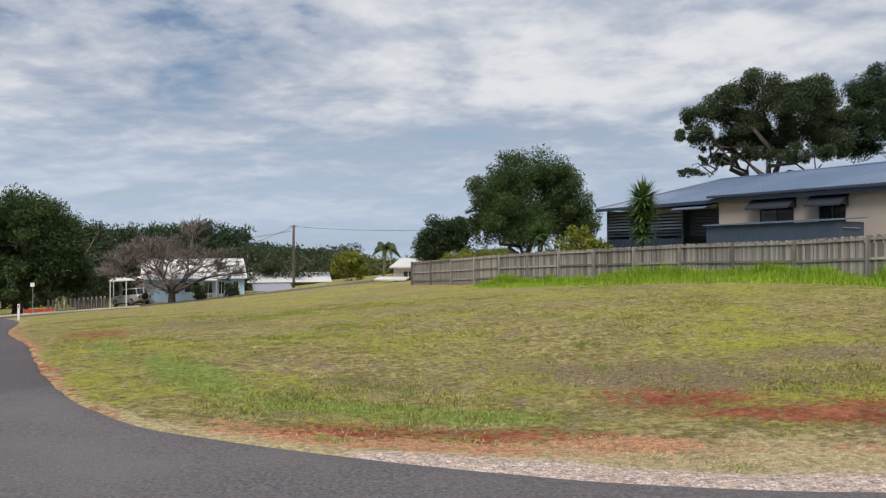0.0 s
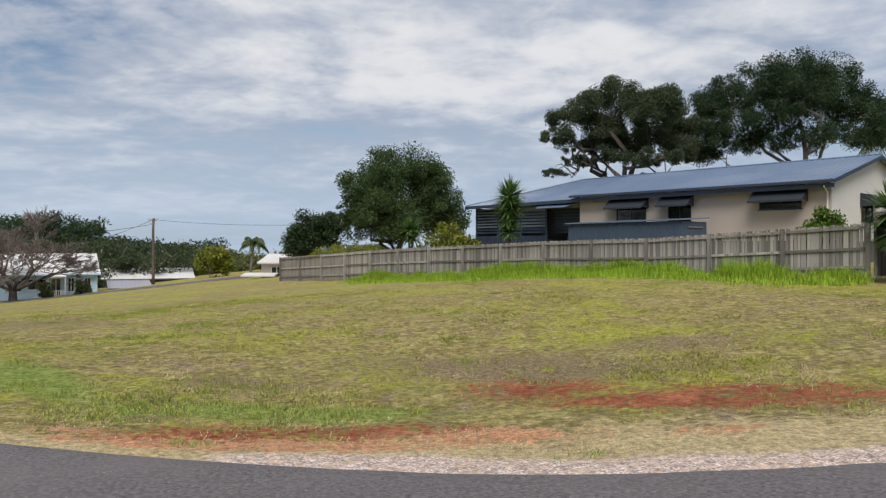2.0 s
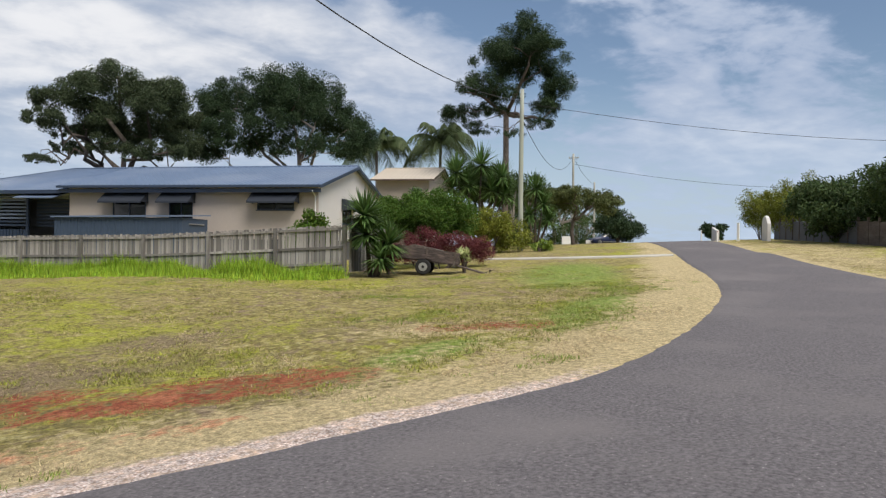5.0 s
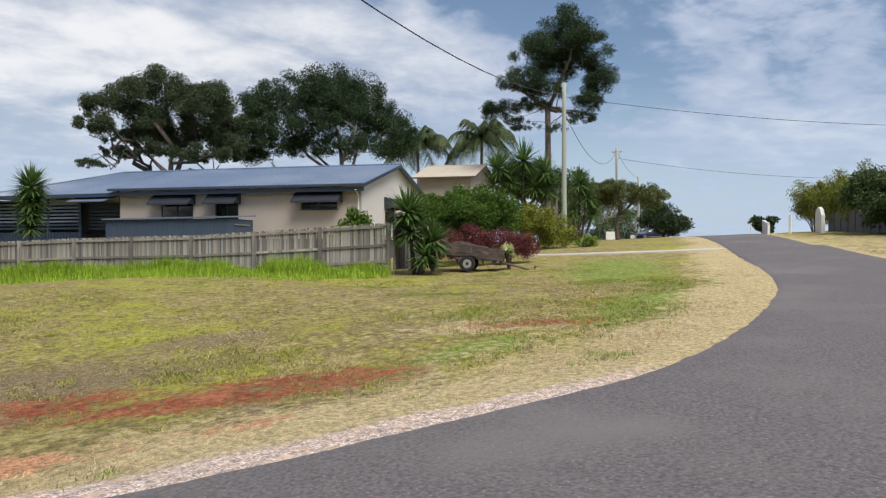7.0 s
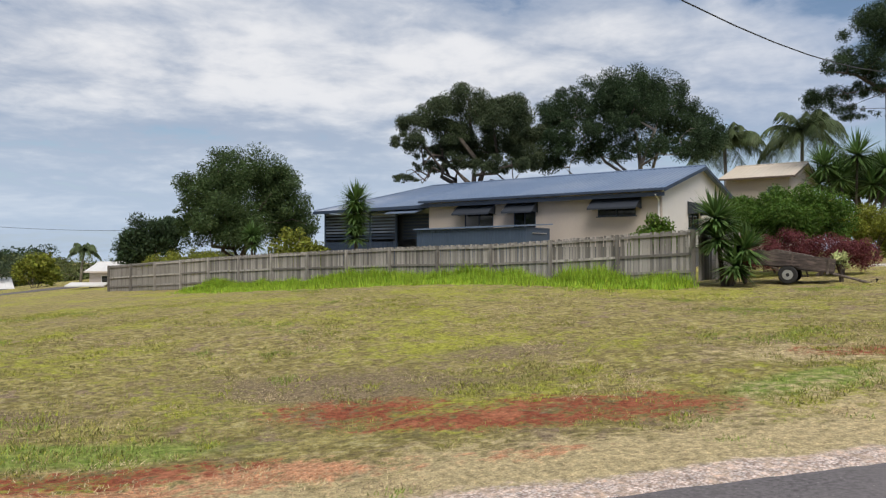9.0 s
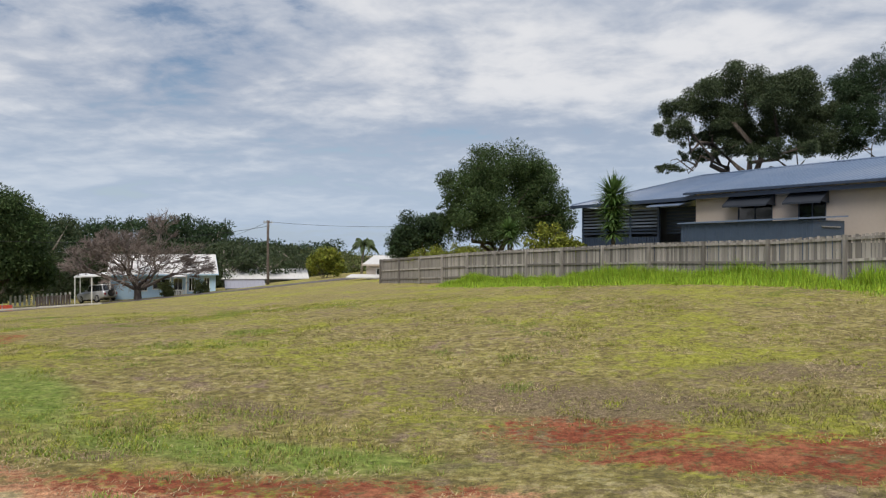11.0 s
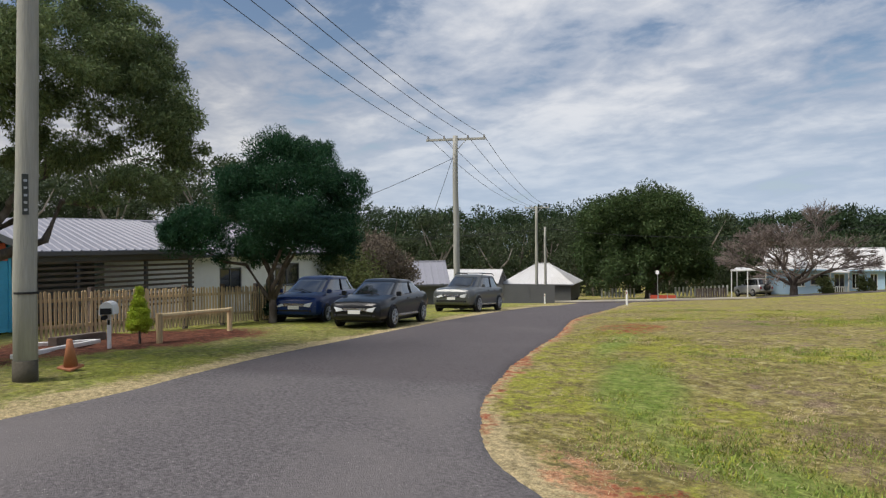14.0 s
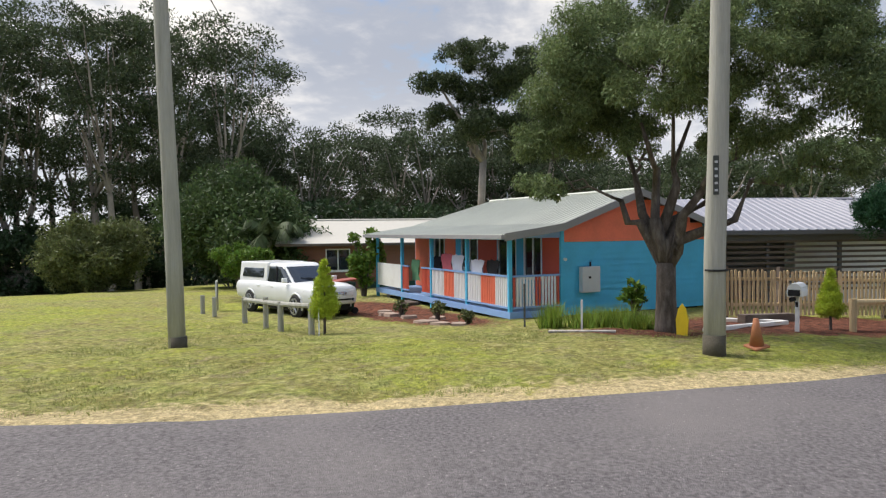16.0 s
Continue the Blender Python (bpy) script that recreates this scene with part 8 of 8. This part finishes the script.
for sy in (-0.86, 0.86):
    w = new("wheel")
    w.parent = trailer
    w.location = (0, sy, 0.31)
    part("tyre", Shape().tube([(0, -0.085, 0), (0, -0.06, 0), (0, 0.06, 0), (0, 0.085, 0)], [0.27, 0.31, 0.31, 0.27], 20), BLACK, w)
    part("rim", Shape().tube([(0, -0.09, 0), (0, 0.09, 0)], 0.17, 14), STEEL, w)
    part("hub", Shape().tube([(0, -0.1, 0), (0, 0.1, 0)], 0.06, 8), DARK, w)
    part("mudguard", Shape().box(-0.36, 0.36, sy - 0.1, sy + 0.1, 0.64, 0.67), TRAILER_WOOD, trailer)
part("axle", Shape().tube([(0, -0.8, 0.31), (0, 0.8, 0.31)], 0.03, 6), BARK, trailer)
pale_plant = shrub("pale_plant", 22.6, 19.0, [(0, 0, 0.75, 0.28, 0.28, 0.25)], leaf_mat("pale_cream_leaves", (0.42, 0.45, 0.2)), 160, 0.16, "pale cream-leaved plant at the trailer's front", 171, "plant", thin=0.25)
shrub("red_cordyline", 20.2, 20.9, [(0, 0, 1.0, 0.35, 0.35, 0.4)], L_RED, 500, 0.14, "red-leaved shrub between the yucca and the trailer", 172, thin=0.25)


# ---- grass ----
def blades(x, y, h, spread_, n, rng, lean=0.5, w=0.012):
    """n blades at each root; each one a tapered triangle."""
    k = len(x)
    x, y, h = np.repeat(x, n), np.repeat(y, n), np.repeat(h, n)
    a = rng.random(k * n) * 6.2832
    rx, ry = x + rng.normal(size=k * n) * spread_, y + rng.normal(size=k * n) * spread_
    z = ground_z(rx, ry) - 0.02
    h = h * (0.55 + 0.7 * rng.random(k * n))
    bx, by = np.cos(a) * w, np.sin(a) * w
    tx, ty = rx + np.cos(a + 1.3) * h * lean * rng.random(k * n), ry + np.sin(a + 1.3) * h * lean * rng.random(k * n)
    v = np.stack([np.stack([rx - bx, ry - by, z], -1), np.stack([rx + bx, ry + by, z], -1), np.stack([tx, ty, z + h], -1)], 1).reshape(-1, 3)
    return v, np.arange(k * n * 3).reshape(-1, 3)


tuft_rng = np.random.default_rng(205)
for name_, cx, cy, reach, roots, high, lab in (("grass_clump", -14.3, 3.35, 0.13, 60, 0.5, "round tuft of green ornamental grass"), ("border_plant", -14.45, 4.15, 0.2, 60, 0.42, "strappy green border plant at the cottage foot"), ("border_plant", -14.2, 4.7, 0.2, 60, 0.46, "strappy green border plant at the cottage foot"), ("border_plant", -14.0, 5.2, 0.18, 50, 0.38, "strappy green border plant at the cottage foot")):
    v, f = blades(cx + tuft_rng.normal(size=roots) * reach, cy + tuft_rng.normal(size=roots) * reach, high + 0 * tuft_rng.random(roots), 0.03, 9, tuft_rng, 0.75, 0.012)
    tagged(new(name_, raw_mesh(name_, v, f, L_LIME)), lab, "plant", "border plants" if name_ == "border_plant" else "")


G_LONG = leaf_mat("long_green_grass", (0.31, 0.44, 0.045), 0.55)
G_MIX = leaf_mat("short_patchy_grass", (0.29, 0.275, 0.085), 0.55)
G_STRAW = leaf_mat("straw_grass", (0.50, 0.40, 0.24), 0.5)
G_LUSH = leaf_mat("fresh_green_grass", (0.26, 0.33, 0.07), 0.4)
grng = np.random.default_rng(201)
# long growth along the fence foot
s_ = grng.random(5200) ** 0.9
off = -np.abs(grng.normal(size=5200)) * 0.95 - 0.1
fx = FENCE0.x + FSTEP.x * BAYS * (1 - s_ * 0.72) + NV.x * off
fy = FENCE0.y + FSTEP.y * BAYS * (1 - s_ * 0.72) + NV.y * off
hh = 0.74 * np.exp(off * 0.62) * np.clip(1.9 * fbm(fx * 1.3, fy * 1.3, 33) - 0.2, 0.1, 1.5) * np.clip(0.5 + fbm(fx * 0.25, fy * 0.25, 34), 0.5, 1.3) + 0.05
v, f = blades(fx, fy, hh, 0.12, 12, grng, 0.7, 0.017)
tagged(new("long_grass", raw_mesh("long_grass", v, f, G_LONG)), "long bright green grass along the foot of the fence", "grass", kind="stuff")


def scatter(n, x0, x1, y0, y1):
    x, y = grng.uniform(x0, x1, n), grng.uniform(y0, y1, n)
    dl_, sl_ = line_distance(x, y, LOT_EDGE[::3])
    behind = (x - FENCE0.x) * NV.x + (y - FENCE0.y) * NV.y > -0.1
    keep = (sl_ > 0) & (dl_ > 0.5) & ~(behind & (y > 18))
    bare = np.maximum.reduce([blob(x, y, 3.5, 10.7, 1.2, 0.75, -25), blob(x, y, 4.9, 9.2, 2.2, 0.5, -28), blob(x, y, 6.3, 9.0, 1.5, 0.75, -38), blob(x, y, -0.2, 8.95, 2.0, 0.36, -3)])
    keep &= grng.random(n) > bare * 0.97
    return x[keep], y[keep], dl_[keep]


def off_verge(x, y, d):
    """Green growth keeps off the dry strip along the bitumen."""
    return d > np.interp(x, [-6, -1, 3, 9, 16, 26], [0.5, 1.3, 2.2, 2.3, 1.9, 1.8]) * (0.75 + 0.5 * fbm(x * 0.7, y * 0.7, 3))


def near_weight(x, y):
    return np.clip(14 / np.maximum(np.hypot(x, y - 1), 6), 0.15, 1.2)


x, y, d_ = scatter(56000, -16, 26, 6, 32)
pick = fbm(x * 1.3, y * 1.3, 41)
k = (grng.random(len(x)) < near_weight(x, y)) & (pick > 0.42) & off_verge(x, y, d_)
v, f = blades(x[k], y[k], 0.05 * (0.4 + 1.3 * fbm(x[k] * 0.9, y[k] * 0.9, 43)), 0.06, 7, grng, 1.5, 0.007)
tagged(new("lot_grass", raw_mesh("lot_grass", v, f, G_MIX)), "short patchy yellow-green grass on the vacant lot", "grass", kind="stuff")
k = (grng.random(len(x)) < near_weight(x, y) * 0.8) & ((pick < 0.53) | ~off_verge(x, y, d_))
v, f = blades(x[k], y[k], 0.036 + 0 * x[k], 0.09, 9, grng, 3.0, 0.006)
tagged(new("dry_grass", raw_mesh("dry_grass", v, f, G_STRAW)), "dry straw-coloured grass on the vacant lot and verge", "grass", kind="stuff")
lush_at = np.maximum.reduce([blob(x, y, -0.6, 10.25, 2.7, 0.62, -14), blob(x, y, -4.6, 13.0, 3.2, 0.8, 125), blob(x, y, 9.3, 8.3, 1.6, 0.55, 0), blob(x, y, 15.5, 8.9, 3.6, 1.0, 18), 1.2 * (fbm(x * 0.35, y * 0.35, 47) > 0.63) * (fbm(x * 1.1, y * 1.1, 48) > 0.5)])
k = grng.random(len(x)) < lush_at * 0.9
v, f = blades(x[k], y[k], 0.06 + 0 * x[k], 0.07, 9, grng, 1.3, 0.008)
tagged(new("green_grass", raw_mesh("green_grass", v, f, G_LUSH)), "fresh green tufts of grass on the lot", "grass", kind="stuff")
k = (fbm(x * 0.8, y * 0.8, 51) > 0.5) & (grng.random(len(x)) < 0.2) & off_verge(x, y, d_)
v, f = blades(x[k], y[k], 0.03 + 0.04 * grng.random(int(k.sum())), 0.08, 15, grng, 1.9, 0.009)
G_TUFT = leaf_mat("yellow_green_tufts", (0.35, 0.37, 0.055), 0.35)
tagged(new("grass_tufts", raw_mesh("grass_tufts", v, f, G_TUFT)), "yellow-green tufts dotted over the vacant lot", "grass", kind="stuff")
x, y = grng.uniform(-24, -5, 30000), grng.uniform(-9, 20, 30000)
df_, sf_ = line_distance(x, y, FAR_EDGE[::3])
k = (sf_ < 0) & (df_ > 0.35) & (grng.random(len(x)) < near_weight(x, y)) & (df_ < 12)
beds = np.maximum(blob(x, y, -16.0, 9.0, 3.8, 1.7, 112), blob(x, y, -19.6, -0.75, 4.0, 0.9, 35.5))
k &= grng.random(len(x)) > beds * 2.2
v, f = blades(x[k], y[k], 0.036 + 0 * x[k], 0.06, 6, grng, 1.6, 0.007)
G_LAWN = leaf_mat("mown_lawn_grass", (0.27, 0.285, 0.09), 0.22)
tagged(new("lawn_grass", raw_mesh("lawn_grass", v, f, G_LAWN)), "mown green lawn on the cottage verge", "grass", kind="stuff")
